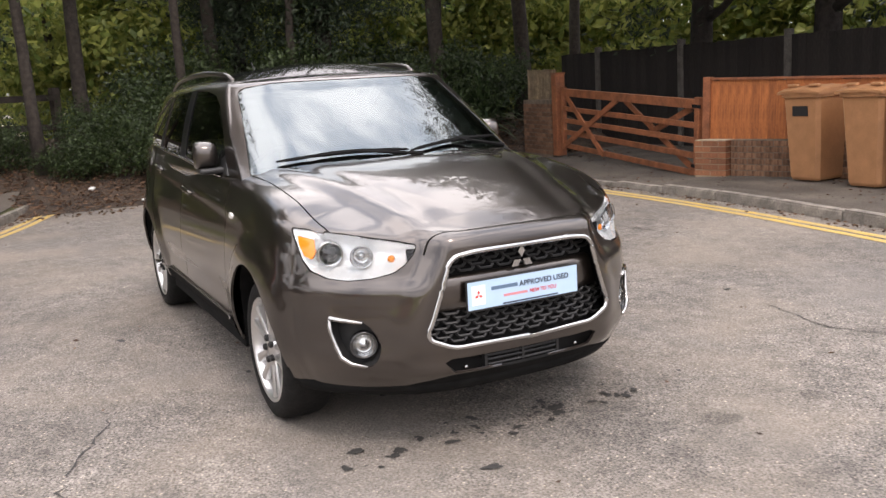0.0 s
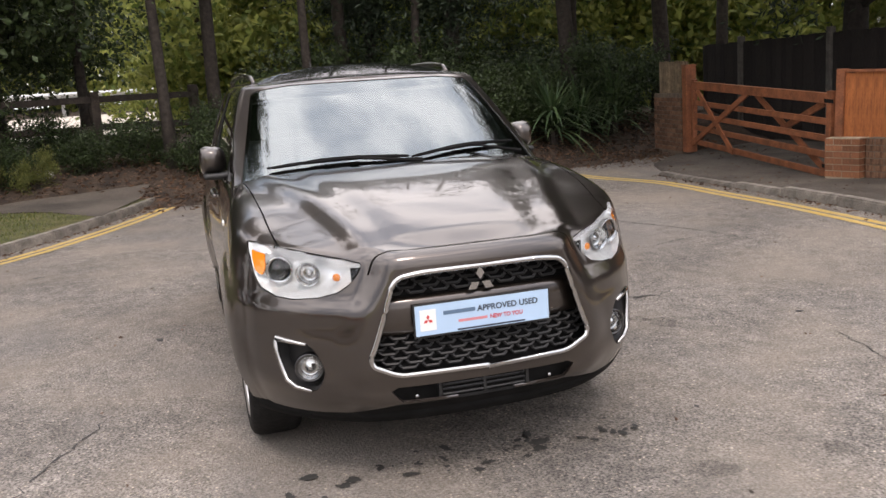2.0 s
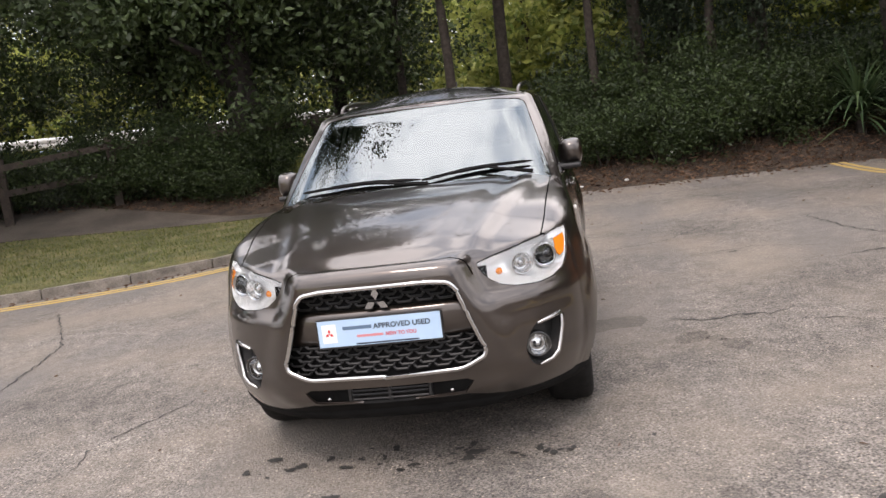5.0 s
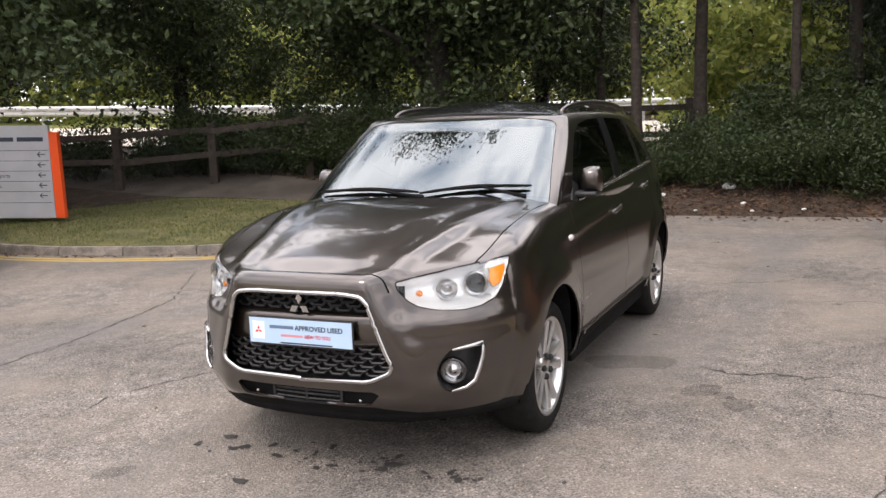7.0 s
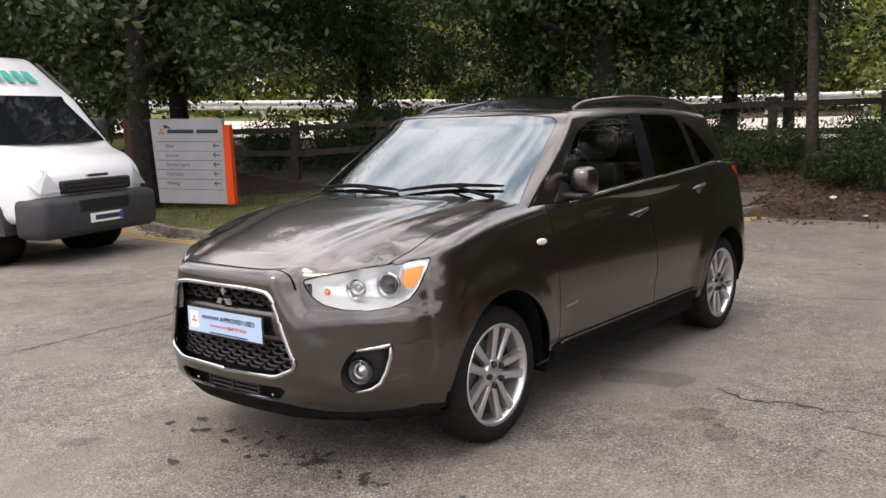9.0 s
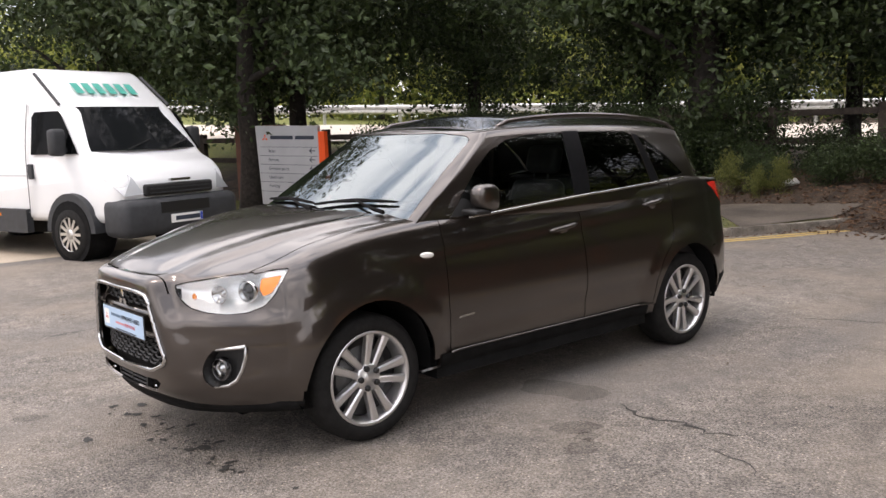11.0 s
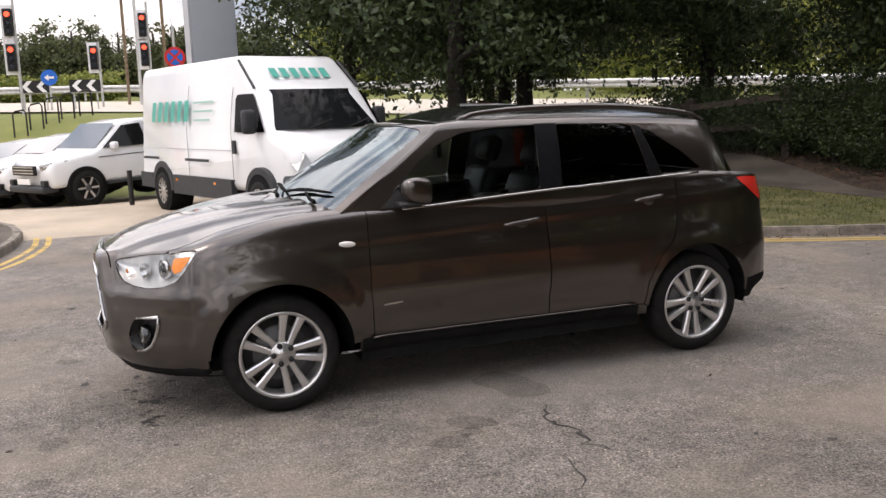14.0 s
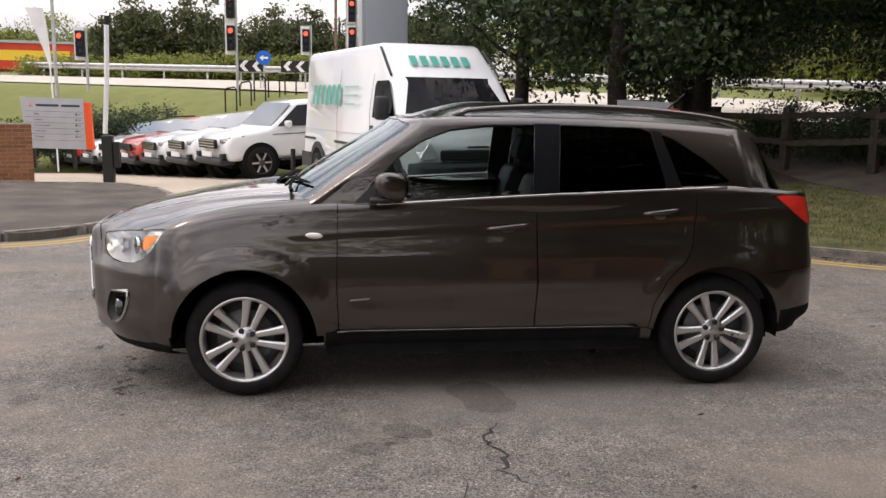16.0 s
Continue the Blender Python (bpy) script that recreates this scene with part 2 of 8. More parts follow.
ALLOY_DARK = mat("alloy_recess", (0.10, 0.10, 0.10), 0.5, metal=0.6)
RUBBER = mat("tyre_rubber", (0.012, 0.0115, 0.011), 0.8, spec=0.25, vary=0.3, scale=25, bump=0.2, bump_scale=60)
GLASS = glass_mat("windscreen_glass", (0.34, 0.41, 0.40), mirror=2.35, sheen=(0.90, 1.0, 1.04))
GLASS_SIDE = glass_mat("side_glass", (0.55, 0.60, 0.59), mirror=1.55)
GLASS_TINT = glass_mat("privacy_glass", (0.035, 0.035, 0.04), mirror=1.55)
LENS = glass_mat("lamp_lens", (0.93, 0.95, 0.96), mirror=1.5)
AMBER = mat("amber_lens", (0.90, 0.26, 0.02), 0.15, coat=1.0)
RED_LENS = mat("red_lens", (0.62, 0.03, 0.02), 0.12, coat=1.0)
CABIN = mat("cabin_plastic", (0.030, 0.030, 0.032), 0.6, vary=0.2, scale=40)
LEATHER = mat("leather_dark", (0.045, 0.045, 0.048), 0.45, vary=0.2, scale=20, bump=0.15, bump_scale=80)
WHITE_PAINT = mat("white_vehicle_paint", (0.78, 0.79, 0.79), 0.28, coat=0.8, vary=0.03, scale=2)
RED_PAINT = mat("red_vehicle_paint", (0.55, 0.04, 0.03), 0.28, coat=0.8, vary=0.05, scale=2)
DARK_PAINT = mat("dark_blue_vehicle_paint", (0.03, 0.04, 0.06), 0.28, coat=0.8)
GREY_PLASTIC = mat("grey_bumper_plastic", (0.034, 0.036, 0.039), 0.6, vary=0.15, scale=12)
GREEN_SIGN = mat("green_lettering", (0.05, 0.36, 0.29), 0.5)
BLUE_PALE = mat("pale_blue_plate", (0.42, 0.58, 0.76), 0.3, coat=0.4, vary=0.04, scale=8)
INK = mat("dark_ink", (0.03, 0.04, 0.06), 0.5)
NAME_INK = mat("grey_blue_ink", (0.10, 0.16, 0.24), 0.5)
PINK_INK = mat("pale_red_ink", (0.62, 0.24, 0.26), 0.5)
RED_INK = mat("red_ink", (0.62, 0.05, 0.05), 0.5)
PLATE_WHITE = mat("plate_white", (0.80, 0.80, 0.78), 0.35)
BLUE_BAND = mat("plate_blue_band", (0.02, 0.06, 0.45), 0.4)
SIGN_GREY = mat("sign_silver_grey", (0.44, 0.45, 0.47), 0.45, metal=0.2, vary=0.06, scale=3)
SIGN_ORANGE = mat("sign_orange_red", (0.85, 0.10, 0.02), 0.4)
TIMBER_ORANGE = mat("timber_orange_stain", (0.33, 0.105, 0.03), 0.7, vary=0.3, scale=4, fine=0.25, fine_scale=35, bump=0.3, rand=0.18)
TIMBER_GATE = mat("timber_gate_stain", (0.23, 0.080, 0.034), 0.65, vary=0.3, scale=6, fine=0.2, fine_scale=40, bump=0.3, rand=0.12)
TIMBER_GREY = mat("timber_weathered", (0.20, 0.145, 0.09), 0.85, vary=0.3, scale=8, fine=0.3, fine_scale=50, bump=0.4, rand=0.2)
TIMBER_DARK = mat("timber_dark", (0.045, 0.035, 0.028), 0.9, vary=0.3, scale=8, fine=0.3, fine_scale=50, bump=0.5, rand=0.2)
# yard fence timber and concrete, darkened in colour to stand for tree shade
TIMBER_SHADE = mat("timber_shaded", (0.022, 0.018, 0.016), 0.9, vary=0.3, scale=8, fine=0.3, fine_scale=50, bump=0.5, rand=0.25)
POST_SHADE = mat("shaded_concrete_post", (0.10, 0.09, 0.08), 0.9, vary=0.3, scale=8, fine=0.3, fine_scale=60, bump=0.3)
BRICK = mat("brick_red", (0.26, 0.105, 0.05), 0.9, vary=0.3, scale=20, fine=0.25, fine_scale=90, bump=0.5, rand=0.3)
# grimy brick and mortar by the gate, base colours also lowered for shade
BRICK_OLD_SHADED = mat("brick_grimy_shaded", (0.13, 0.062, 0.036), 0.95, second=(0.24, 0.13, 0.075), vary=0.35, scale=7, fine=0.3, fine_scale=90, bump=0.6, rand=0.35)
MORTAR_OLD_SHADED = mat("mortar_grimy_shaded", (0.15, 0.115, 0.085), 0.95, vary=0.3, scale=15, bump=0.4)
MORTAR = mat("mortar", (0.36, 0.30, 0.22), 0.95, vary=0.2, scale=25, bump=0.4)
BIN_BROWN = mat("bin_brown_plastic", (0.34, 0.165, 0.075), 0.5, vary=0.12, scale=6, fine=0.06, fine_scale=60)
GALV = mat("galvanised_steel", (0.50, 0.50, 0.49), 0.45, metal=0.7, vary=0.15, scale=6)
ROAD_BLUE = mat("sign_blue", (0.01, 0.13, 0.55), 0.4)
ROAD_RED = mat("sign_red", (0.60, 0.03, 0.03), 0.4)
SIGN_WHITE = mat("sign_white", (0.80, 0.80, 0.80), 0.4)
SIGN_BLACK = mat("sign_black", (0.012, 0.012, 0.012), 0.5)
SIGNAL_RED = mat("signal_red_lit", (0.5, 0.02, 0.01), 0.3, emit=(1.0, 0.10, 0.05), power=3.0)
CLOTH_WHITE = mat("flag_cloth", (0.78, 0.78, 0.77), 0.8, vary=0.08, scale=3)
RED_SHED = mat("shop_red_cladding", (0.62, 0.06, 0.02), 0.6, vary=0.08, scale=1)
YELLOW_LET = mat("yellow_lettering", (0.85, 0.55, 0.05), 0.5)
LITTER_WHITE = mat("white_scrap", (0.62, 0.62, 0.60), 0.7, vary=0.1, scale=9)
STEEL_CLAD = mat("pale_steel_cladding", (0.46, 0.50, 0.54), 0.5, metal=0.3, vary=0.06, scale=0.6)
STAIN_FAINT = mat("faint_stain", (0.05, 0.045, 0.04), 0.8)
STAIN_FAINT.node_tree.nodes["Principled BSDF"].inputs["Alpha"].default_value = 0.22
STAIN = mat("oil_stain", (0.035, 0.033, 0.03), 0.7, vary=0.3, scale=30)


ROAD_Z = -0.025


# ---------- helpers ----------
def part(name, bm, material, parent=None, label="", smooth=False, pose_=None):
    """Links a bmesh as one mesh object, under a thing or a part."""
    me = bpy.data.meshes.new(name)
    bm.to_mesh(me)
    bm.free()
    return part_me(name, me, material, parent, label, smooth, pose_)


def part_me(name, me, material, parent=None, label="", smooth=False, pose_=None):
    for m in material if isinstance(material, (list, tuple)) else (material,):
        me.materials.append(m)
    if smooth:
        me.polygons.foreach_set("use_smooth", [True] * len(me.polygons))
    ob = new(name, me)
    if pose_ is not None:
        ob.matrix_basis = pose_
    if parent:
        ob.parent = parent
    if label:
        tagged(ob, label)
    return ob


def thing(name, label, category, m=None, group="", kind=""):
    ob = new(name)
    ob.empty_display_size = 0.1
    if m is not None:
        ob.matrix_basis = m
    return tagged(ob, label, category, group, kind)


def add_box(bm, x0, x1, y0, y1, z0, z1, bevel=0.0, m=None, taper=1.0):
    """A box, optionally bevelled; taper scales its top in x and y."""
    cx, cy = (x0 + x1) / 2, (y0 + y1) / 2
    v = []
    for z, k in ((z0, 1.0), (z1, taper)):
        for x, y in ((x0, y0), (x1, y0), (x1, y1), (x0, y1)):
            p = Vector((cx + (x - cx) * k, cy + (y - cy) * k, z))
            v.append(bm.verts.new(m @ p if m is not None else p))
    fs = [bm.faces.new([v[i] for i in q]) for q in ((3, 2, 1, 0), (4, 5, 6, 7), (0, 1, 5, 4), (1, 2, 6, 5), (2, 3, 7, 6), (3, 0, 4, 7))]
    if bevel:
        es = list({e for f in fs for e in f.edges})
        bmesh.ops.bevel(bm, geom=es, offset=bevel, segments=2, affect="EDGES", profile=0.5)
    return v


def box_bm(*a, **k):
    bm = bmesh.new()
    add_box(bm, *a, **k)
    return bm


def add_tube(bm, pts, radius, sides=8, caps=True):
    """A round tube along points; radius is a number or one a point."""
    pts = [Vector(p) for p in pts]
    rad = [radius] * len(pts) if isinstance(radius, (int, float)) else list(radius)
    rings = []
    up = Vector((0, 0, 1))
    for i, p in enumerate(pts):
        d = (pts[min(i + 1, len(pts) - 1)] - pts[max(i - 1, 0)]).normalized()
        a = d.cross(up if abs(d.z) < 0.95 else Vector((1, 0, 0))).normalized()
        b = a.cross(d)
        rings.append([bm.verts.new(p + rad[i] * (math.cos(2 * math.pi * k / sides) * a + math.sin(2 * math.pi * k / sides) * b)) for k in range(sides)])
    for r0, r1 in zip(rings, rings[1:]):
        for k in range(sides):
            bm.faces.new((r0[k], r0[(k + 1) % sides], r1[(k + 1) % sides], r1[k]))
    if caps:
        bm.faces.new(rings[0][::-1])
        bm.faces.new(rings[-1])


def tube_bm(pts, radius, sides=8):
    bm = bmesh.new()
    add_tube(bm, pts, radius, sides)
    bmesh.ops.recalc_face_normals(bm, faces=bm.faces)
    return bm


def add_prism(bm, pts, d0, d1, to):
    """A polygon of (a, b) pairs pushed from d0 to d1; to(a, b, d) gives the place."""
    lo, hi = ([bm.verts.new(to(a, b, d)) for a, b in pts] for d in (d0, d1))
    n = len(pts)
    bm.faces.new(lo[::-1])
    bm.faces.new(hi)
    for i in range(n):
        bm.faces.new((lo[i], lo[(i + 1) % n], hi[(i + 1) % n], hi[i]))


def prism_bm(pts, d0, d1, to):
    bm = bmesh.new()
    add_prism(bm, pts, d0, d1, to)
    bmesh.ops.recalc_face_normals(bm, faces=bm.faces)
    return bm


def lathe_bm(profile, sides=32, axis="y", open_ends=False):
    """A turned solid: (radius, along) pairs round an axis."""
    bm = bmesh.new()
    rings = []
    for r, h in profile:
        ring = []
        for k in range(sides):
            a = 2 * math.pi * k / sides
            c, s = r * math.cos(a), r * math.sin(a)
            ring.append(bm.verts.new({"y": (c, h, s), "x": (h, c, s), "z": (c, s, h)}[axis]))
        rings.append(ring)
    for r0, r1 in zip(rings, rings[1:]):
        for k in range(sides):
            bm.faces.new((r0[k], r0[(k + 1) % sides], r1[(k + 1) % sides], r1[k]))
    for ring, flip in ((rings[0], True), (rings[-1], False)):
        if not open_ends and profile[0 if flip else -1][0] > 1e-4:
            bm.faces.new(ring[::-1] if flip else ring)
    bmesh.ops.remove_doubles(bm, verts=bm.verts, dist=1e-5)
    bmesh.ops.recalc_face_normals(bm, faces=bm.faces)
    return bm


def letters(name, text, size, material, m, parent=None, label="", depth=0.002, align="LEFT", bold=0.0, shear=0.0, width=None):
    """Lettering in the built-in font, turned into a mesh."""
    cu = bpy.data.curves.new(name, "FONT")
    cu.body, cu.size, cu.extrude, cu.align_x, cu.offset, cu.shear = text, size, depth, align, bold, shear
    tmp = new("lettering_tmp", cu)
    dg = bpy.context.evaluated_depsgraph_get()
    me = bpy.data.meshes.new_from_object(tmp.evaluated_get(dg))
    bpy.data.objects.remove(tmp)
    if width:
        xs = [v.co.x for v in me.vertices]
        k = width / (max(xs) - min(xs))
        for v in me.vertices:
            v.co.x *= k
    me.materials.clear()
    return part_me(name, me, material, parent, label, pose_=m)


def smooth(a, b, x):
    t = min(1.0, max(0.0, (x - a) / (b - a)))
    return t * t * (3 - 2 * t)


def curve_at(keys, x):
    """Smooth interpolation through (x, value) pairs."""
    xs = [k[0] for k in keys]
    if x <= xs[0]:
        return keys[0][1]
    if x >= xs[-1]:
        return keys[-1][1]
    i = max(j for j in range(len(xs)) if xs[j] <= x)
    (x0, y0), (x1, y1) = keys[i], keys[i + 1]
    m0 = (y1 - keys[i - 1][1]) / (x1 - xs[i - 1]) if i else (y1 - y0) / (x1 - x0)
    m1 = (keys[i + 2][1] - y0) / (xs[i + 2] - x0) if i + 2 < len(xs) else (y1 - y0) / (x1 - x0)
    h, t = x1 - x0, (x - x0) / (x1 - x0)
    return (2 * t**3 - 3 * t**2 + 1) * y0 + (t**3 - 2 * t**2 + t) * h * m0 + (3 * t**2 - 2 * t**3) * y1 + (t**3 - t**2) * h * m1

# ---------- ground ----------
ROAD_LINE = [(-30, 30, 0.9), (-25.5, 8, 0.9), (-21.5, -8, 1.0), (-15.5, -21, 1.45), (-7, -30.5, 1.9), (3, -37, 2.25), (20, -46, 2.6), (60, -60, 3.2)]


def near_road(x, y):
    """Distance to the far road's line (positive on this side), its height there and the way along it."""
    best = None
    for (x0, y0, z0), (x1, y1, z1) in zip(ROAD_LINE, ROAD_LINE[1:]):
        dx, dy = x1 - x0, y1 - y0
        t = min(1, max(0, ((x - x0) * dx + (y - y0) * dy) / (dx * dx + dy * dy)))
        px, py = x0 + dx * t, y0 + dy * t
        d = math.hypot(x - px, y - py)
        side = (dx * (y - py) - dy * (x - px)) / math.hypot(dx, dy)
        if best is None or d < best[0]:
            best = (d, d if side > 0 else -d, z0 + (z1 - z0) * t)
    return best[1], best[2]


def road_z(x, y, across):
    """Height of the far road, which tips towards this side; across is measured towards this side."""
    return near_road(x, y)[1] - 0.045 * across


def ground_z(x, y):
    flat = -0.07
    bank = 0.62 * smooth(-8.8, -12.2, x) * smooth(30, 10, y) * (1 - 0.75 * smooth(5.0, 7.0, y) * smooth(-12.5, -10.5, x))
    bank += 0.30 * smooth(-4.5, -9.5, x) * smooth(-4.5, -8.0, y) * smooth(-22, -14, y)
    fall = -0.068 * max(0.0, -12.5 - y) * smooth(-6, 2, x)
    z = flat + bank + fall
    d, h = near_road(x, y)
    k = smooth(13.5, 5.2, d)
    z = z + (h - 0.045 * max(d, -14.0) - 0.05 - z) * k
    return z + 0.03 * noise.noise(Vector((x * 0.7, y * 0.7, 0))) * smooth(-9.3, -10.5, x)


def grid_mesh(name, xs, ys, height):
    verts = [(x, y, height(x, y)) for y in ys for x in xs]
    n = len(xs)
    faces = [(j * n + i, j * n + i + 1, (j + 1) * n + i + 1, (j + 1) * n + i) for j in range(len(ys) - 1) for i in range(n - 1)]
    me = bpy.data.meshes.new(name)
    me.from_pydata(verts, [], faces)
    return me


def spread(a, b, step, far, n=8):
    """Even steps from a to b, then ever wider ones out to far on both sides."""
    mid = list(np.arange(a, b + step / 2, step))
    out = [b + (far - b) * (i / n) ** 2.5 for i in range(1, n + 1)]
    back = [a - (far + a) * (i / n) ** 2.5 for i in range(n, 0, -1)]
    return back + mid + out


def ground_mat():
    """Earth with leaf litter by the trees, grass on the slopes beyond."""
    m = mat("earth_and_grass", (0.032, 0.022, 0.016), 0.95, second=(0.075, 0.050, 0.033), vary=0.3, scale=5, fine=0.5, fine_scale=40, bump=1.0, bump_scale=25)
    n, l = m.node_tree.nodes, m.node_tree.links
    b = n["Principled BSDF"]
    src = b.inputs["Base Color"].links[0].from_socket
    co, sep = n.new("ShaderNodeTexCoord"), n.new("ShaderNodeSeparateXYZ")
    l.new(co.outputs["Object"], sep.inputs["Vector"])
    mr = n.new("ShaderNodeMapRange")
    mr.inputs["From Min"].default_value, mr.inputs["From Max"].default_value = -15.5, -18.0
    l.new(sep.outputs["Y"], mr.inputs["Value"])
    t = n.new("ShaderNodeTexNoise")
    t.inputs["Scale"].default_value = 1.5
    l.new(co.outputs["Object"], t.inputs["Vector"])
    r = n.new("ShaderNodeValToRGB")
    r.color_ramp.elements[0].color, r.color_ramp.elements[1].color = (0.11, 0.14, 0.035, 1), (0.20, 0.20, 0.06, 1)
    l.new(t.outputs["Fac"], r.inputs["Fac"])
    mx = n.new("ShaderNodeMix")
    mx.data_type = "RGBA"
    l.new(mr.outputs["Result"], mx.inputs["Factor"])
    l.new(src, mx.inputs["A"])
    l.new(r.outputs["Color"], mx.inputs["B"])
    l.new(mx.outputs["Result"], b.inputs["Base Color"])
    return m


ground = part_me("ground", grid_mesh("ground", spread(-32, 30, 0.7, 900), spread(-60, 30, 0.7, 900), ground_z), ground_mat(), smooth=True)
tagged(ground, "bare earth with leaf litter, grassy on the far slopes", "ground", kind="structure")


def poly_slab(name, pts, z0, z1, material, label, category, top=None):
    """A flat or gently domed slab over a plan polygon."""
    bm = bmesh.new()
    vs = [bm.verts.new((x, y, z1)) for x, y in pts]
    f = bm.faces.new(vs)
    if f.normal.z < 0 or sum(pts[i][0] * pts[(i + 1) % len(pts)][1] - pts[(i + 1) % len(pts)][0] * pts[i][1] for i in range(len(pts))) < 0:
        f.normal_flip()
    ext = bmesh.ops.extrude_face_region(bm, geom=[f])
    for v in ext["geom"]:
        if isinstance(v, bmesh.types.BMVert):
            v.co.z = z0
    bmesh.ops.recalc_face_normals(bm, faces=bm.faces)
    if top:
        bmesh.ops.triangulate(bm, faces=bm.faces)
        for _ in range(4):
            bmesh.ops.subdivide_edges(bm, edges=[e for e in bm.edges if e.calc_length() > 0.9 and all(v.co.z > z1 - 0.01 for v in e.verts)], cuts=1)
            bmesh.ops.triangulate(bm, faces=[f for f in bm.faces if len(f.verts) > 3])
        for v in bm.verts:
            if v.co.z > z1 - 0.01:
                v.co.z = top(v.co.x, v.co.y)
    ob = part(name, bm, material, smooth=bool(top))
    return tagged(ob, label, category, kind="structure")


def along(keys, n):
    """n points spread along a smooth line through plan points."""
    keys = [Vector((*k, 0.0)) for k in keys]
    pts = []
    for i in range(len(keys) - 1):
        p0, p1, p2, p3 = keys[max(0, i - 1)], keys[i], keys[i + 1], keys[min(len(keys) - 1, i + 2)]
        for t in np.linspace(0, 1, 24, endpoint=False):
            pts.append(0.5 * (2 * p1 + (p2 - p0) * t + (2 * p0 - 5 * p1 + 4 * p2 - p3) * t * t + (3 * p1 - p0 - 3 * p2 + p3) * t**3))
    pts.append(keys[-1])
    acc = [0.0]
    for a, b in zip(pts, pts[1:]):
        acc.append(acc[-1] + (b - a).length)
    out = []
    for s in np.linspace(0, acc[-1], n):
        i = min(len(acc) - 2, max(j for j in range(len(acc)) if acc[j] <= s + 1e-9))
        k = (s - acc[i]) / max(1e-9, acc[i + 1] - acc[i])
        out.append(tuple(pts[i].lerp(pts[i + 1], k))[:2])
    return out


# worn asphalt, with the pale apron beyond it
road = part_me("road", grid_mesh("road", list(np.arange(-9.6, 40, 1.2)), list(np.arange(-8.0, 40, 1.2)), lambda x, y: ROAD_Z), ASPHALT)
tagged(road, "worn grey asphalt road with cracks and oil stains", "road", kind="structure")
apron = part_me("apron", grid_mesh("apron", list(np.arange(-5.2, 32, 0.8)), list(np.arange(-44, -7.2, 0.8)), lambda x, y: -0.029 - 0.068 * max(0.0, -12.5 - y) * smooth(-6, 2, x)), CONCRETE)
tagged(apron, "pale tan concrete parking apron", "pavement", kind="structure")

KERB_WEST = [(-10.6, -1.25), (-9.6, -1.5), (-8.3, -1.95), (-7.0, -2.55), (-6.0, -3.15), (-5.15, -4.0), (-4.55, -5.2), (-4.2, -6.6), (-4.25, -8.2), (-4.8, -9.6), (-5.3, -12.0), (-5.6, -16.0)]
KERB_NORTH = [(-7.2, 5.46), (-6.5, 5.42), (-5.0, 5.38), (-3.7, 5.33), (-2.4, 5.2), (-1.2, 5.02), (0.5, 4.75), (3.0, 4.5), (8.0, 4.2), (14.0, 4.0)]


def verge_z(x, y):
    d = min(math.hypot(x - a, y - b) for a, b in WEST)
    return 0.075 + 0.05 * smooth(0.1, 1.0, d) + 0.18 * smooth(1.0, 5.0, d) * smooth(-4.0, -9.0, y)


WEST = along(KERB_WEST, 60)
NORTH = along(KERB_NORTH, 60)
def drop(x):
    """How far the footway and its kerb sink towards the gateway."""
    return 0.055 * smooth(-4.0, -5.6, x)


verge = poly_slab("verge", [(x - 0.05, y - 0.05) for x, y in WEST] + [(-9.5, -17.0), (-10.2, -12.0), (-10.4, -7.5), (-10.6, -4.0)], -0.3, 0.075, GRASS_SOIL, "mown grass verge with worn patches behind a kerb", "verge", verge_z)
footway = poly_slab("footway", [(x, y + 0.06) for x, y in NORTH] + [(14.0, 12.0), (-11.0, 12.0), (-9.6, 7.2), (-8.4, 6.0)], -0.2, 0.072, PAVING, "dark patched tarmac footway with leaf debris", "pavement", lambda x, y: 0.072 - drop(x))


PATH_IN = [(-13.0, -8.9), (-11.0, -8.85), (-9.0, -8.65), (-7.1, -8.75), (-5.8, -9.1), (-4.9, -9.3), (-3.8, -9.3), (-2.9, -8.9), (-2.0, -8.1)]
PATH_OUT = [(-13.0, -10.3), (-11.0, -10.5), (-8.3, -10.35), (-6.0, -10.1), (-4.9, -9.95), (-3.9, -10.0), (-3.1, -10.2), (-1.45, -10.4)]


def path_slab():
    """Narrow tarmac path between the grass and the bank, with a lip at its edges."""
    bm = bmesh.new()
    rows = []
    for t in np.linspace(0, 1, 60):
        y0, y1 = -13.0 + 11.0 * t, -13.0 + 11.55 * t
        x0, x1 = curve_at(PATH_IN, y0), curve_at(PATH_OUT, y1)
        row = []
        for k, dz in ((0, -0.1), (0, 0.012), (0.25, 0.018), (0.5, 0.02), (0.75, 0.018), (1, 0.012), (1, -0.1)):
            x, y = x0 + (x1 - x0) * k, y0 + (y1 - y0) * k
            row.append(bm.verts.new((x, y, max(verge_z(x, y), ground_z(x, y)) + dz)))
        rows.append(row)
    for a, b in zip(rows, rows[1:]):
        for i in range(6):
            bm.faces.new((a[i], a[i + 1], b[i + 1], b[i]))
    bmesh.ops.recalc_face_normals(bm, faces=bm.faces)
    tagged(part("side_path", bm, PAVING), "narrow worn tarmac path behind the grass verge", "path", kind="structure")


path_slab()


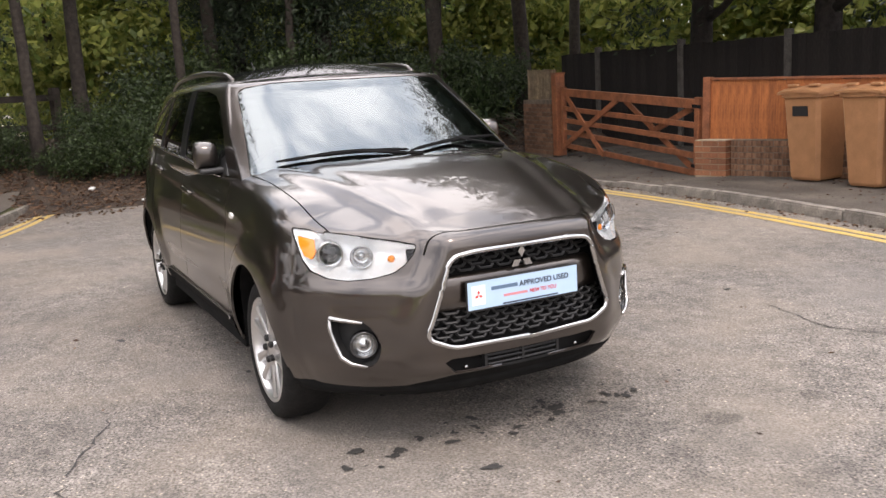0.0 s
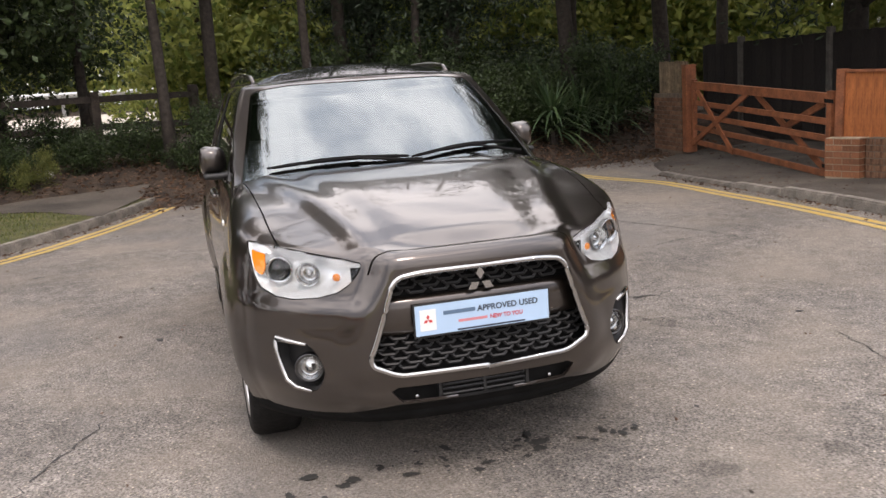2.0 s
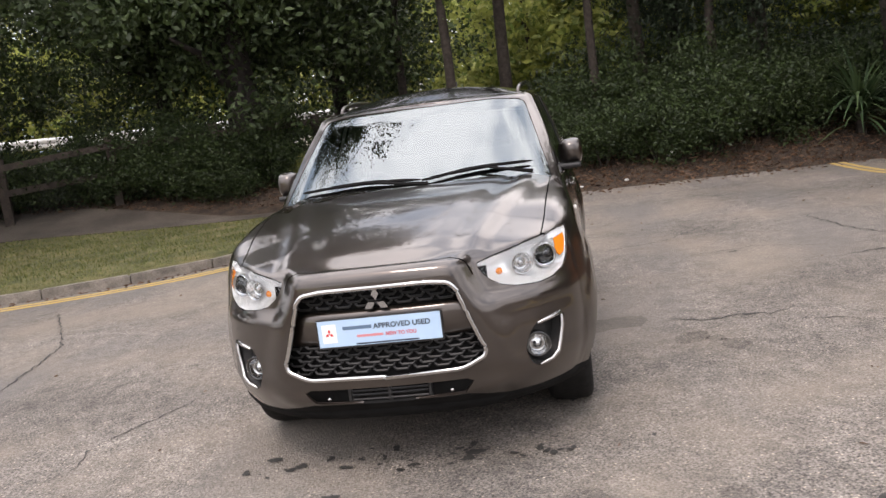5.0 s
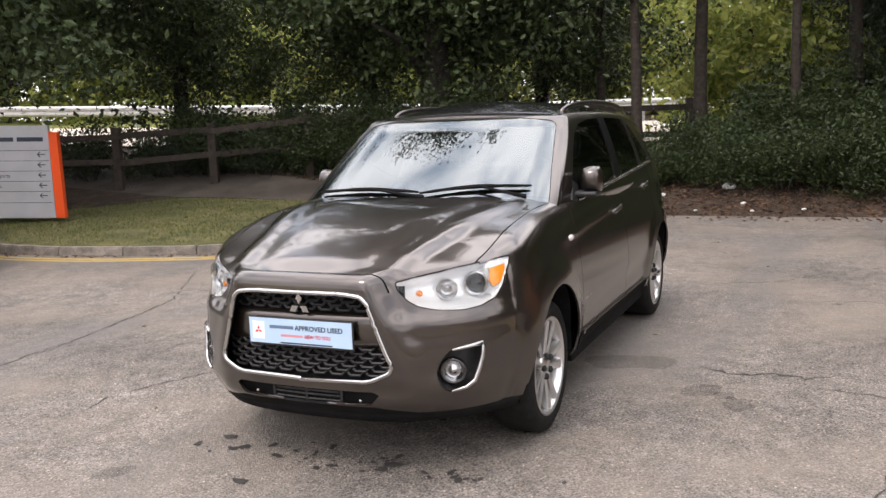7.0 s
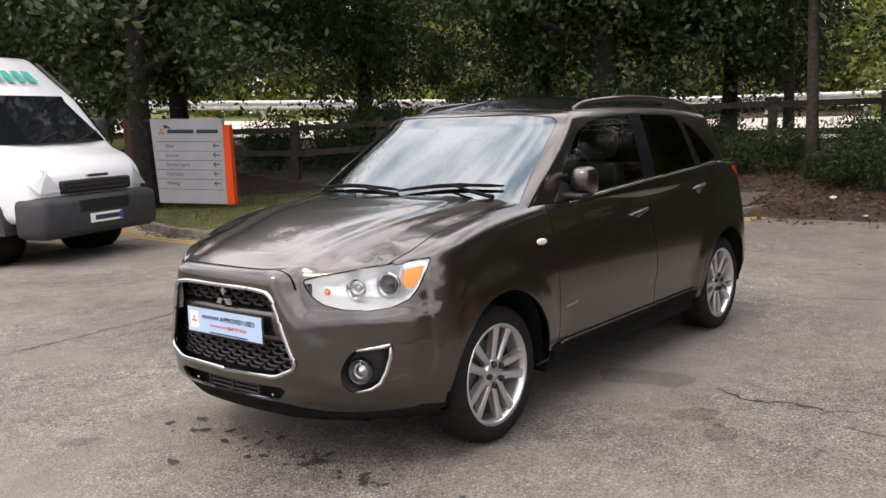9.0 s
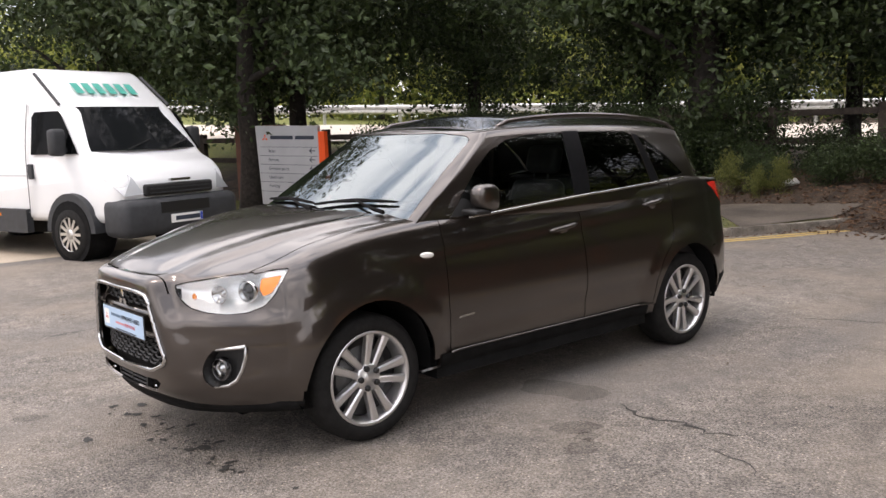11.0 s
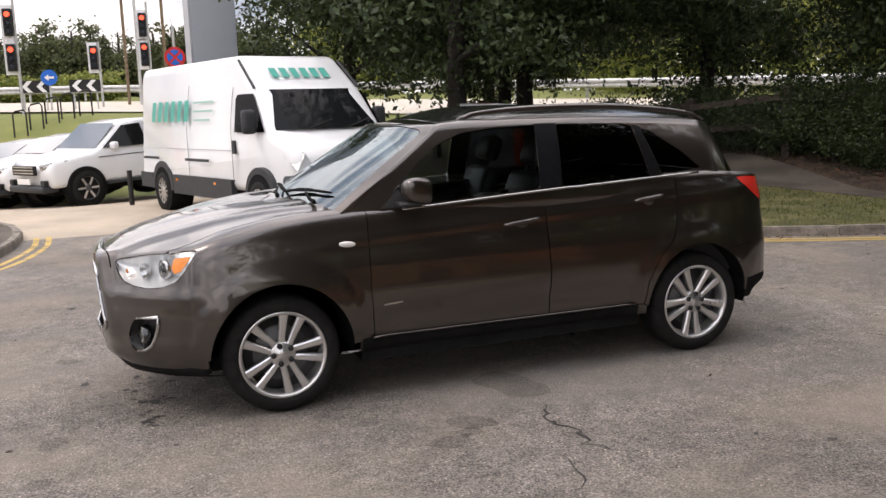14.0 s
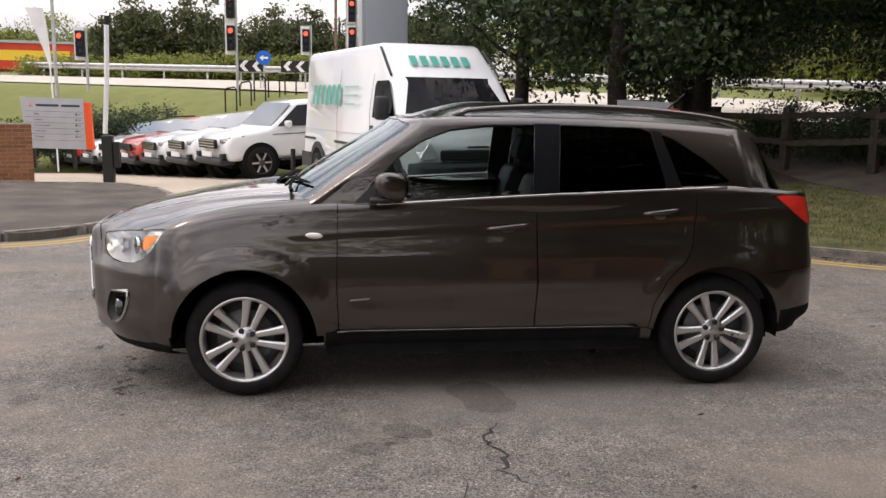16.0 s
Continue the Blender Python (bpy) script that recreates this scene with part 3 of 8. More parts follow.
def kerb_run(line, name, side, label):
    """Kerb stones one by one along a line."""
    run = tagged(new(name), label, "kerb", kind="structure")
    pts = along(line, int(sum(math.dist(a, b) for a, b in zip(line, line[1:])) / 0.915) + 1)
    me = None
    for (x0, y0), (x1, y1) in zip(pts, pts[1:]):
        ln = math.hypot(x1 - x0, y1 - y0)
        if me is None:
            bm = box_bm(-0.5, 0.5, -0.0625, 0.0625, -0.16, 0.0, 0.0)
            es = [e for e in bm.edges if all(v.co.z > -0.01 for v in e.verts)]
            bmesh.ops.bevel(bm, geom=es, offset=0.016, segments=2, affect="EDGES")
            me = bpy.data.meshes.new("kerb_stone")
            bm.to_mesh(me)
            bm.free()
            me.materials.append(KERB)
        ob = new("kerb_stone", me)
        ob.parent = run
        a = math.degrees(math.atan2(y1 - y0, x1 - x0))
        sunk = drop((x0 + x1) / 2) if side > 0 else 0.0
        ob.matrix_basis = pose((x0 + x1) / 2, (y0 + y1) / 2, 0.082 - sunk + random.uniform(-0.004, 0.004), random.uniform(-0.8, 0.8), random.uniform(-0.4, 0.4), a) @ Matrix.Diagonal(((ln - 0.008), 1, 1, 1))
    return run


kerb_run(KERB_WEST, "kerb_west", -1, "weathered grey concrete kerb along the grass verge")
kerb_run(KERB_NORTH, "kerb_north", 1, "weathered grey concrete kerb along the footway")


def paint_line(line, offset, width, z=ROAD_Z + 0.004, gaps=0.0):
    """A painted stripe beside a line, with worn breaks."""
    bm = bmesh.new()
    pts = along(line, 160)
    n = len(pts)
    rows = []
    for i, (x, y) in enumerate(pts):
        a, b = pts[max(0, i - 4)], pts[min(n - 1, i + 4)]
        ln = math.hypot(b[0] - a[0], b[1] - a[1]) or 1
        nx, ny = -(b[1] - a[1]) / ln, (b[0] - a[0]) / ln
        j = 0.006 * noise.noise(Vector((x, y, offset * 7)) * 6)
        rows.append([bm.verts.new((x + nx * (offset + o + j), y + ny * (offset + o + j), z)) for o in (0.0, width)])
    for a, b in zip(rows, rows[1:]):
        if random.random() >= gaps:
            f = bm.faces.new((a[0], b[0], b[1], a[1]))
            f.normal_update()
            if f.normal.z < 0:
                f.normal_flip()
    bmesh.ops.delete(bm, geom=[v for v in bm.verts if not v.link_faces], context="VERTS")
    return bm


lines = new("road_marking")
tagged(lines, "faded double yellow lines beside the kerbs", "road marking", kind="structure")
for ln, offs in ((KERB_WEST[1:10], (0.26, 0.40)), ([(-10.0, 4.95), (-8.0, 5.05), *KERB_NORTH[1:]], (-0.385, -0.515))):
    for o in offs:
        part("yellow_line", paint_line(ln, o, 0.085), YELLOW, lines)


# far road with its barrier
def strip_mesh(half, dz, side=0.0):
    bm = bmesh.new()
    line = along([(x, y) for x, y, _ in ROAD_LINE], 90)
    prev = None
    for i, (x, y) in enumerate(line):
        a, b = line[max(0, i - 1)], line[min(89, i + 1)]
        tx, ty = b[0] - a[0], b[1] - a[1]
        ln = math.hypot(tx, ty)
        nx, ny = -ty / ln, tx / ln
        row = [bm.verts.new((x + nx * (side + s), y + ny * (side + s), road_z(x, y, s) + dz)) for s in (-half, half)]
        if prev:
            bm.faces.new((prev[0], row[0], row[1], prev[1]))
        prev = row
    bmesh.ops.recalc_face_normals(bm, faces=bm.faces)
    for f in bm.faces:
        if f.normal.z < 0:
            f.normal_flip()
    return bm


far_road = tagged(part("far_road", strip_mesh(4.6, 0.02), ROADFAR_LIT), "carriageway beyond the trees, coloured pale for sunlight", "road", kind="structure")

# ---------- the car ----------
from mathutils.bvhtree import BVHTree

HUB, TYRE_R = 0.297, 0.322


def ring_solid(rings, spine, steps=14):
    """A closed mesh from half rings (y >= 0, front to rear) stacked upwards, and a spine of points over the last ring."""
    n = len(rings[0])
    verts, faces = [], []

    def full(r):
        return list(r) + [(x, -y, z) for x, y, z in r[n - 2:0:-1]]

    loops = [full(r) for r in rings]
    m = len(loops[0])
    for lp in loops:
        verts += lp
    for a in range(len(loops) - 1):
        for k in range(m):
            k2 = (k + 1) % m
            faces.append((a * m + k, a * m + k2, (a + 1) * m + k2, (a + 1) * m + k))
    # cap: from the last ring towards the spine in steps
    last = loops[-1]
    base = (len(loops) - 1) * m
    prev = list(range(base, base + m))
    for s in range(1, steps + 1):
        f = 1 - s / steps
        row = []
        for k in range(m):
            x, y, z = last[k]
            if k == 0 or k == n - 1:
                row.append(prev[k])
                continue
            if s == steps and k >= n:
                row.append(row[m - k])
                continue
            verts.append((x, y * f, spine(x, y, z, f)))
            row.append(len(verts) - 1)
        for k in range(m):
            k2 = (k + 1) % m
            q = []
            for v in (prev[k], prev[k2], row[k2], row[k]):
                if v not in q:
                    q.append(v)
            if len(q) >= 3:
                faces.append(tuple(q))
        prev = row
    faces.append(tuple(range(m))[::-1])
    me = bpy.data.meshes.new("solid")
    me.from_pydata(verts, [], faces)
    bm = bmesh.new()
    bm.from_mesh(me)
    bmesh.ops.dissolve_degenerate(bm, dist=1e-5, edges=bm.edges)
    bmesh.ops.recalc_face_normals(bm, faces=bm.faces)
    bm.to_mesh(me)
    bm.free()
    return me


def in_poly(poly, a, b):
    c = False
    for i in range(len(poly)):
        (x0, y0), (x1, y1) = poly[i], poly[i - 1]
        if (y0 > b) != (y1 > b) and a < (x1 - x0) * (b - y0) / (y1 - y0) + x0:
            c = not c
    return c


class Shell:
    """The outer skin of a solid, divided into panels along plan or side outlines; the panels keep its normals."""

    def __init__(self, me):
        bm = bmesh.new()
        bm.from_mesh(me)
        bmesh.ops.triangulate(bm, faces=[f for f in bm.faces if len(f.verts) > 4])
        self.bm = bm.copy()
        bmesh.ops.triangulate(bm, faces=bm.faces)
        bm.normal_update()
        self.tree = BVHTree.FromBMesh(bm)
        self.tris = [[v.index for v in f.verts] for f in bm.faces]
        self.pos = [v.co.copy() for v in bm.verts]
        self.nor = [v.normal.copy() for v in bm.verts]
        bm.free()

    def slice(self, poly, A, B, sel):
        """Cuts the skin along a polygon's edges, seen along the axis square to A and B."""
        bm = self.bm
        lo = [min(p[k] for p in poly) - 0.05 for k in (0, 1)]
        hi = [max(p[k] for p in poly) + 0.05 for k in (0, 1)]
        cand = []
        for f in bm.faces:
            c = f.calc_center_median()
            u, v = c.dot(A), c.dot(B)
            if lo[0] < u < hi[0] and lo[1] < v < hi[1] and sel(c, f.normal):
                cand.append(f)
        cand = set(cand)
        for i in range(len(poly)):
            p, q = Vector(poly[i - 1]), Vector(poly[i])
            d = q - p
            if d.length < 1e-6:
                continue
            n2 = Vector((-d.y, d.x)).normalized()
            n3 = A * n2.x + B * n2.y
            cut = []
            l0, l1 = min(p.x, q.x) - 1e-4, max(p.x, q.x) + 1e-4
            m0, m1 = min(p.y, q.y) - 1e-4, max(p.y, q.y) + 1e-4
            for f in cand:
                us = [v.co.dot(A) for v in f.verts]
                vs = [v.co.dot(B) for v in f.verts]
                if min(us) > l1 or max(us) < l0 or min(vs) > m1 or max(vs) < m0:
                    continue
                side = [n2.x * (u - p.x) + n2.y * (v - p.y) for u, v in zip(us, vs)]
                if min(side) < -1e-5 and max(side) > 1e-5:
                    cut.append(f)
            if cut:
                es = {e for f in cut for e in f.edges}
                vs = {v for f in cut for v in f.verts}
                r = bmesh.ops.bisect_plane(bm, geom=[*cut, *es, *vs], dist=1e-6, plane_co=A * p.x + B * p.y, plane_no=n3)
                cand |= {g for g in r["geom"] if isinstance(g, bmesh.types.BMFace)}
                for e in r["geom_cut"]:
                    if isinstance(e, bmesh.types.BMEdge):
                        cand |= set(e.link_faces)
                cand = {f for f in cand if f.is_valid}
        bm.normal_update()

    def carve(self, poly, A, B, sel, gap=0.004):
        """Takes the skin inside a polygon out: returns its mesh, and leaves a fine gap round it."""
        bm = self.bm
        inner, outer = (inset(poly, gap / 2), inset(poly, -gap / 2)) if gap else (poly, poly)
        self.slice(inner, A, B, sel)
        if gap:
            self.slice(outer, A, B, sel)
        take, drop = [], []
        for f in bm.faces:
            c = f.calc_center_median()
            if not sel(c, f.normal):
                continue
            u, v = c.dot(A), c.dot(B)
            if in_poly(inner, u, v):
                take.append(f)
            elif gap and in_poly(outer, u, v):
                drop.append(f)
        idx, verts, faces = {}, [], []
        for f in take:
            for w in f.verts:
                if w not in idx:
                    idx[w] = len(verts)
                    verts.append(w.co[:])
            faces.append([idx[w] for w in f.verts])
        me = bpy.data.meshes.new("piece")
        me.from_pydata(verts, [], faces)
        bmesh.ops.delete(bm, geom=take + drop, context="FACES")
        return me

    def rest(self):
        me = bpy.data.meshes.new("rest")
        self.bm.to_mesh(me)
        return me

    def normal_at(self, co):
        near, fn, i, dist = self.tree.find_nearest(co)
        a, b, c = (self.pos[k] for k in self.tris[i])
        na, nb, nc = (self.nor[k] for k in self.tris[i])
        v0, v1, v2 = b - a, c - a, near - a
        d00, d01, d11, d20, d21 = v0.dot(v0), v0.dot(v1), v1.dot(v1), v2.dot(v0), v2.dot(v1)
        den = d00 * d11 - d01 * d01
        if abs(den) < 1e-14:
            return fn, fn, dist
        v = (d11 * d20 - d01 * d21) / den
        w = (d00 * d21 - d01 * d20) / den
        return ((1 - v - w) * na + v * nb + w * nc).normalized(), fn, dist

    def skin(self, me, thick=0.012, push=0.0, keep=None):
        """A piece as a panel with folded edges."""
        bm = bmesh.new()
        bm.from_mesh(me)
        bm.normal_update()
        bad = [f for f in bm.faces if keep and not keep(f.calc_center_median())]
        bmesh.ops.delete(bm, geom=bad, context="FACES")
        bm.verts.index_update()
        nrm = [self.normal_at(v.co)[0] for v in bm.verts]
        vs = list(bm.verts)
        outer = list(bm.faces)
        for f in outer:
            if f.normal.dot(nrm[f.verts[0].index]) < 0:
                f.normal_flip()
        edges = [e for e in bm.edges if e.is_boundary]
        if push:
            for v in vs:
                v.co += nrm[v.index] * push
        nd = {v: nrm[v.index] for v in vs}
        if thick:
            inner = {}
            for e in edges:
                for v in e.verts:
                    if v not in inner:
                        inner[v] = bm.verts.new(v.co - nd[v] * thick)
                        nd[inner[v]] = nd[v]
            for e in edges:
                f0 = e.link_faces[0]
                a, b = e.verts
                lp = [l for l in f0.loops if l.edge == e][0]
                if lp.vert == a:
                    a, b = b, a
                f = bm.faces.new((a, b, inner[b], inner[a]))
                f.smooth = False
        for f in outer:
            f.smooth = True
        bm.verts.index_update()
        normals = [nd[v] for v in bm.verts]
        out = bpy.data.meshes.new("panel")
        bm.to_mesh(out)
        bm.free()
        loops = [Vector((0, 0, 0))] * len(out.loops)
        for p in out.polygons:
            for li in p.loop_indices:
                loops[li] = normals[out.loops[li].vertex_index] if p.use_smooth else p.normal
        out.normals_split_custom_set(loops)
        return out


def half_outline(xf, kf, pf, w, xr, kr, pr, side, nf=22, ns=56, nr=16):
    """Half a plan outline from the middle of the front round to the middle of the rear: (x, y, nx, ny)."""
    pts = []
    for i in range(nf):
        s = i / nf
        s = 1 - (1 - s) ** 1.6
        pts.append((xf - kf * s * s - pf * s**8, w * s))
    x0, x1 = xf - kf - pf, xr + kr + pr
    for i in range(ns + 1):
        x = x0 + (x1 - x0) * i / ns
        pts.append((x, side(x)))
    for i in range(nr - 1, -1, -1):
        s = i / nr
        s = 1 - (1 - s) ** 1.6
        pts.append((xr + kr * s * s + pr * s**8, w * s))
    out = []
    for i, (x, y) in enumerate(pts):
        a, b = pts[max(0, i - 1)], pts[min(len(pts) - 1, i + 1)]
        tx, ty = b[0] - a[0], b[1] - a[1]
        ln = math.hypot(tx, ty) or 1
        out.append((x, y, ty / ln, -tx / ln))
    out[0] = (out[0][0], 0.0, 1.0, 0.0)
    out[-1] = (out[-1][0], 0.0, -1.0, 0.0)
    return out


# lower body: walls round the plan outline, then bonnet and belt surface as the cap
NOSE_KEYS = [(0.0, 0.925), (0.12, 0.922), (0.27, 0.912), (0.40, 0.884), (0.47, 0.855), (0.55, 0.805), (0.64, 0.735), (0.72, 0.650), (0.785, 0.555), (0.83, 0.455)]
SIDE_KEYS = [(-3.0, 0.832), (-2.95, 0.842), (-2.67, 0.862), (-2.2, 0.852), (-1.6, 0.850), (-0.7, 0.850), (-0.3, 0.858), (0.0, 0.868), (0.2, 0.868), (0.36, 0.860), (0.455, 0.83)]
TAIL_KEYS = [(0.0, -3.385), (0.25, -3.382), (0.45, -3.370), (0.60, -3.345), (0.70, -3.305), (0.77, -3.23), (0.815, -3.12), (0.832, -3.0)]
EDGE_KEYS = [(-3.4, 1.06), (-3.2, 1.10), (-2.67, 1.135), (-1.6, 1.09), (-0.9, 1.05), (-0.45, 1.062), (-0.1, 1.042), (0.1, 1.014), (0.3, 0.970), (0.42, 0.934), (0.50, 0.912), (0.60, 0.895), (0.72, 0.884), (0.82, 0.868), (0.88, 0.870), (0.93, 0.880)]
HOOD_KEYS = [(-3.4, 1.06), (-3.2, 1.09), (-2.67, 1.11), (-1.0, 1.07), (-0.45, 1.105), (-0.1, 1.090), (0.2, 1.056), (0.46, 1.006), (0.66, 0.952), (0.78, 0.912), (0.88, 0.878)]
# half width of the proud centre of the nose, and the flank's and the corners' lean, by height
RIDGE_KEYS = [(0.28, 0.43), (0.40, 0.450), (0.48, 0.452), (0.60, 0.415), (0.72, 0.360), (0.80, 0.325), (0.87, 0.318)]
LEAN_KEYS = [(0.24, 0.055), (0.33, 0.026), (0.42, 0.008), (0.55, 0.0), (0.70, 0.008), (0.80, 0.022), (0.89, 0.042), (0.98, 0.060), (1.05, 0.072), (1.14, 0.088)]
CORNER_KEYS = [(0.24, 0.085), (0.31, 0.040), (0.38, 0.012), (0.46, 0.004), (0.56, 0.006), (0.62, 0.012), (0.665, 0.012), (0.70, 0.030), (0.72, 0.038), (0.82, 0.056), (0.90, 0.070), (1.0, 0.085)]
ARCHES = ((-0.003, 0.390), (-2.672, 0.382))


def plan_outline():
    """Half the plan from the middle of the nose round to the middle of the tail: (x, y, nx, ny)."""
    pts = [(curve_at(NOSE_KEYS, y), y) for y in np.linspace(0, 0.60, 40)]
    for i in range(1, 24):
        y = 0.60 + 0.23 * (1 - (1 - i / 23) ** 1.5)
        pts.append((curve_at(NOSE_KEYS, y), y))
    pts += [(x, curve_at(SIDE_KEYS, x)) for x in np.linspace(0.44, -3.0, 92)]
    pts += [(curve_at(TAIL_KEYS, y), y) for y in 0.832 * np.sin(np.linspace(math.pi / 2, 0, 26))[1:]]
    out = []
    for i, (x, y) in enumerate(pts):
        a, b = pts[max(0, i - 2)], pts[min(len(pts) - 1, i + 2)]
        tx, ty = b[0] - a[0], b[1] - a[1]
        ln = math.hypot(tx, ty) or 1
        out.append((x, y, ty / ln, -tx / ln))
    out[0] = (out[0][0], 0.0, 1.0, 0.0)
    out[-1] = (out[-1][0], 0.0, -1.0, 0.0)
    return out


def lower_body():
    plan = plan_outline()
    rings = []
    levels = [0, 0.03, 0.07, 0.11, 0.15, 0.19, 0.23, 0.27, 0.31, 0.35, 0.39, 0.43, 0.47, 0.51, 0.55, 0.59, 0.63, 0.67, 0.70, 0.73, 0.76, 0.79, 0.82, 0.85, 0.88, 0.905, 0.93, 0.95, 0.966, 0.98, 0.991, 1.0]
    for t in levels:
        ring = []
        for x, y, nx, ny in plan:
            ze = curve_at(EDGE_KEYS, x)
            zb = 0.245 + 0.02 * smooth(0.2, -0.4, x) + 0.02 * smooth(-2.6, -3.2, x)
            z = zb + (ze - zb) * t
            h = ze - z
            # flank: lean, rounded shoulder, sill crease, flared arches, line through the handles
            ds = curve_at(LEAN_KEYS, z) + 0.060 * math.exp(-h / 0.024) * smooth(-0.9, -0.3, x) + 0.02 * math.exp(-h / 0.02)
            ds += 0.014 * math.exp(-(((z - 0.45) / 0.06) ** 2)) * smooth(-0.45, -0.65, x) * smooth(-2.25, -2.1, x)
            flare = min(math.hypot(x - cx, (z - 0.295) / 1.03) - r for cx, r in ARCHES)
            ds -= (0.012 * smooth(0.125, 0.085, flare) + 0.008 * smooth(0.07, 0.0, flare)) * smooth(0.86, 0.74, z)
            zc = 0.872 - 0.045 * x
            ds -= 0.009 * math.exp(-(((z - zc) / 0.030) ** 2)) * smooth(0.0, -0.4, x)
            # nose: proud centre with rolled top, corners set back round the lamps
            out = smooth(curve_at(RIDGE_KEYS, z) - 0.010, curve_at(RIDGE_KEYS, z) + 0.125, y)
            mid = 0.085 * smooth(0.34, 0.24, z) + 0.012 * smooth(0.44, 0.38, z) + 0.050 * math.exp(-h / 0.016)
            side = curve_at(CORNER_KEYS, z) + 0.020 * math.exp(-h / 0.02) + 0.012 * smooth(0.40, 0.46, z)
            df = mid + (side - mid) * out
            dr = 0.08 * smooth(0.40, zb, z) + 0.030 * smooth(0.60, 0.90, z) + 0.035 * smooth(0.90, 1.10, z)
            k = smooth(0.0, 0.75, nx)
            d = ds + (df - ds) * k
            kr = smooth(0.10, 0.70, -nx)
            d = d + (dr - d) * kr
            ring.append((x - d * nx, max(0.0, y - d * ny) if y else 0.0, z))
        rings.append(ring)

    def spine(x, y, z, f):
        hc = max(curve_at(HOOD_KEYS, x), z)
        k = 1 - f**2.4
        # bonnet ridges running back from the nose's corners, the middle slightly dished
        line = 0.385 + 0.25 * smooth(0.95, -0.5, x)
        on = smooth(0.88, 0.74, x) * smooth(-0.6, -0.25, x)
        ridge = 0.020 * smooth(line + 0.075, line - 0.015, abs(y * f)) * on
        ridge -= 0.007 * math.exp(-((abs(y * f) - line + 0.10) / 0.06) ** 2) * on
        return z + (hc - 0.018 - z) * k + ridge

    return Shell(ring_solid(rings, spine, 30))


# greenhouse: windscreen, roof and rear screen over the belt
ROOF_KEYS = [(-3.2, 1.400), (-2.95, 1.446), (-2.6, 1.482), (-2.2, 1.505), (-1.7, 1.516), (-1.3, 1.514), (-1.1, 1.506), (-0.98, 1.496), (-0.87, 1.500)]


def greenhouse():
    def side(w, bow):
        return lambda x: w - bow * ((x + 1.8) / 1.2) ** 2
    low = half_outline(-0.03, 0.13, 0.15, 0.775, -3.30, 0.14, 0.26, side(0.790, 0.018), 30, 60, 16)
    top = half_outline(-0.87, 0.06, 0.09, 0.612, -3.03, 0.06, 0.16, side(0.634, 0.020), 30, 60, 16)
    rings = []
    levels = [0, 0.1, 0.2, 0.3, 0.4, 0.5, 0.6, 0.7, 0.78, 0.85, 0.90, 0.94, 0.965, 0.98, 0.99, 1.0]
    for t in levels:
        ring = []
        for (x0, y0, nx, ny), (x1, y1, _, _) in zip(low, top):
            zt = curve_at(ROOF_KEYS, x1)
            z = 0.985 + (zt - 0.985) * (t if t < 0.9 else 0.9 + 0.1 * math.sin((t - 0.9) / 0.1 * math.pi / 2))
            bow = 0.024 * 4 * t * (1 - t) * max(0.0, ny)
            bow_f = 0.020 * 4 * t * (1 - t) * max(0.0, nx)
            crown = 0.035 * smooth(0.90, 1.0, t) ** 2 * (1 - 0.6 * max(0.0, nx))
            x = x0 + (x1 - x0) * t + bow_f * nx - crown * nx * 0.4
            y = y0 + (y1 - y0) * t + bow * ny - crown * abs(ny) if y0 else 0.0
            ring.append((x, max(y, 0.0), z))
        rings.append(ring)

    def spine(x, y, z, f):
        return z + (0.010 + 0.068 * smooth(-0.86, -1.35, x)) * (1 - f**2.2) * smooth(-3.1, -2.5, x)

    return Shell(ring_solid(rings, spine))


def inset(pts, d):
    """A polygon drawn in by d (negative: let out)."""
    n = len(pts)
    area = sum(pts[i][0] * pts[(i + 1) % n][1] - pts[(i + 1) % n][0] * pts[i][1] for i in range(n))
    sg = 1 if area > 0 else -1
    out = []
    for i in range(n):
        p0, p1, p2 = (Vector(pts[(i + k) % n]) for k in (-1, 0, 1))
        a, b = (p1 - p0).normalized(), (p2 - p1).normalized()
        na, nb = Vector((-a.y, a.x)) * sg, Vector((-b.y, b.x)) * sg
        k = na + nb
        k = k / max(0.4, k.dot(na))
        out.append(tuple(p1 + k * d))
    return out


def rounded(pts, r, seg=4):
    """A polygon with its corners rounded."""
    n, out = len(pts), []
    for i in range(n):
        p0, p1, p2 = (Vector(pts[(i + k) % n]) for k in (-1, 0, 1))
        ra = min(r, (p0 - p1).length * 0.45, (p2 - p1).length * 0.45)
        a, b = p1 + (p0 - p1).normalized() * ra, p1 + (p2 - p1).normalized() * ra
        for k in range(seg + 1):
            t = k / seg
            out.append(tuple((1 - t) ** 2 * a + 2 * t * (1 - t) * p1 + t * t * b))
    return out


DIAG = Vector((0.75, 0.66, 0.0)).normalized()
ACROSS = Vector((-DIAG.y, DIAG.x, 0.0))


X, Y, Z = Vector((1, 0, 0)), Vector((0, 1, 0)), Vector((0, 0, 1))


def flank(shell, poly, y0=0.42, gap=0.004, up=0.6):
    """Carves the same outline, (x, z) pairs, from both flanks: the pieces as {side: mesh}."""
    return {sg: shell.carve(poly, X, Z, lambda c, n: c.y * sg > y0 and n.y * sg > -0.2 and abs(n.z) < 1.0 - (0.001 if up else 0), gap) for sg in (1, -1)}


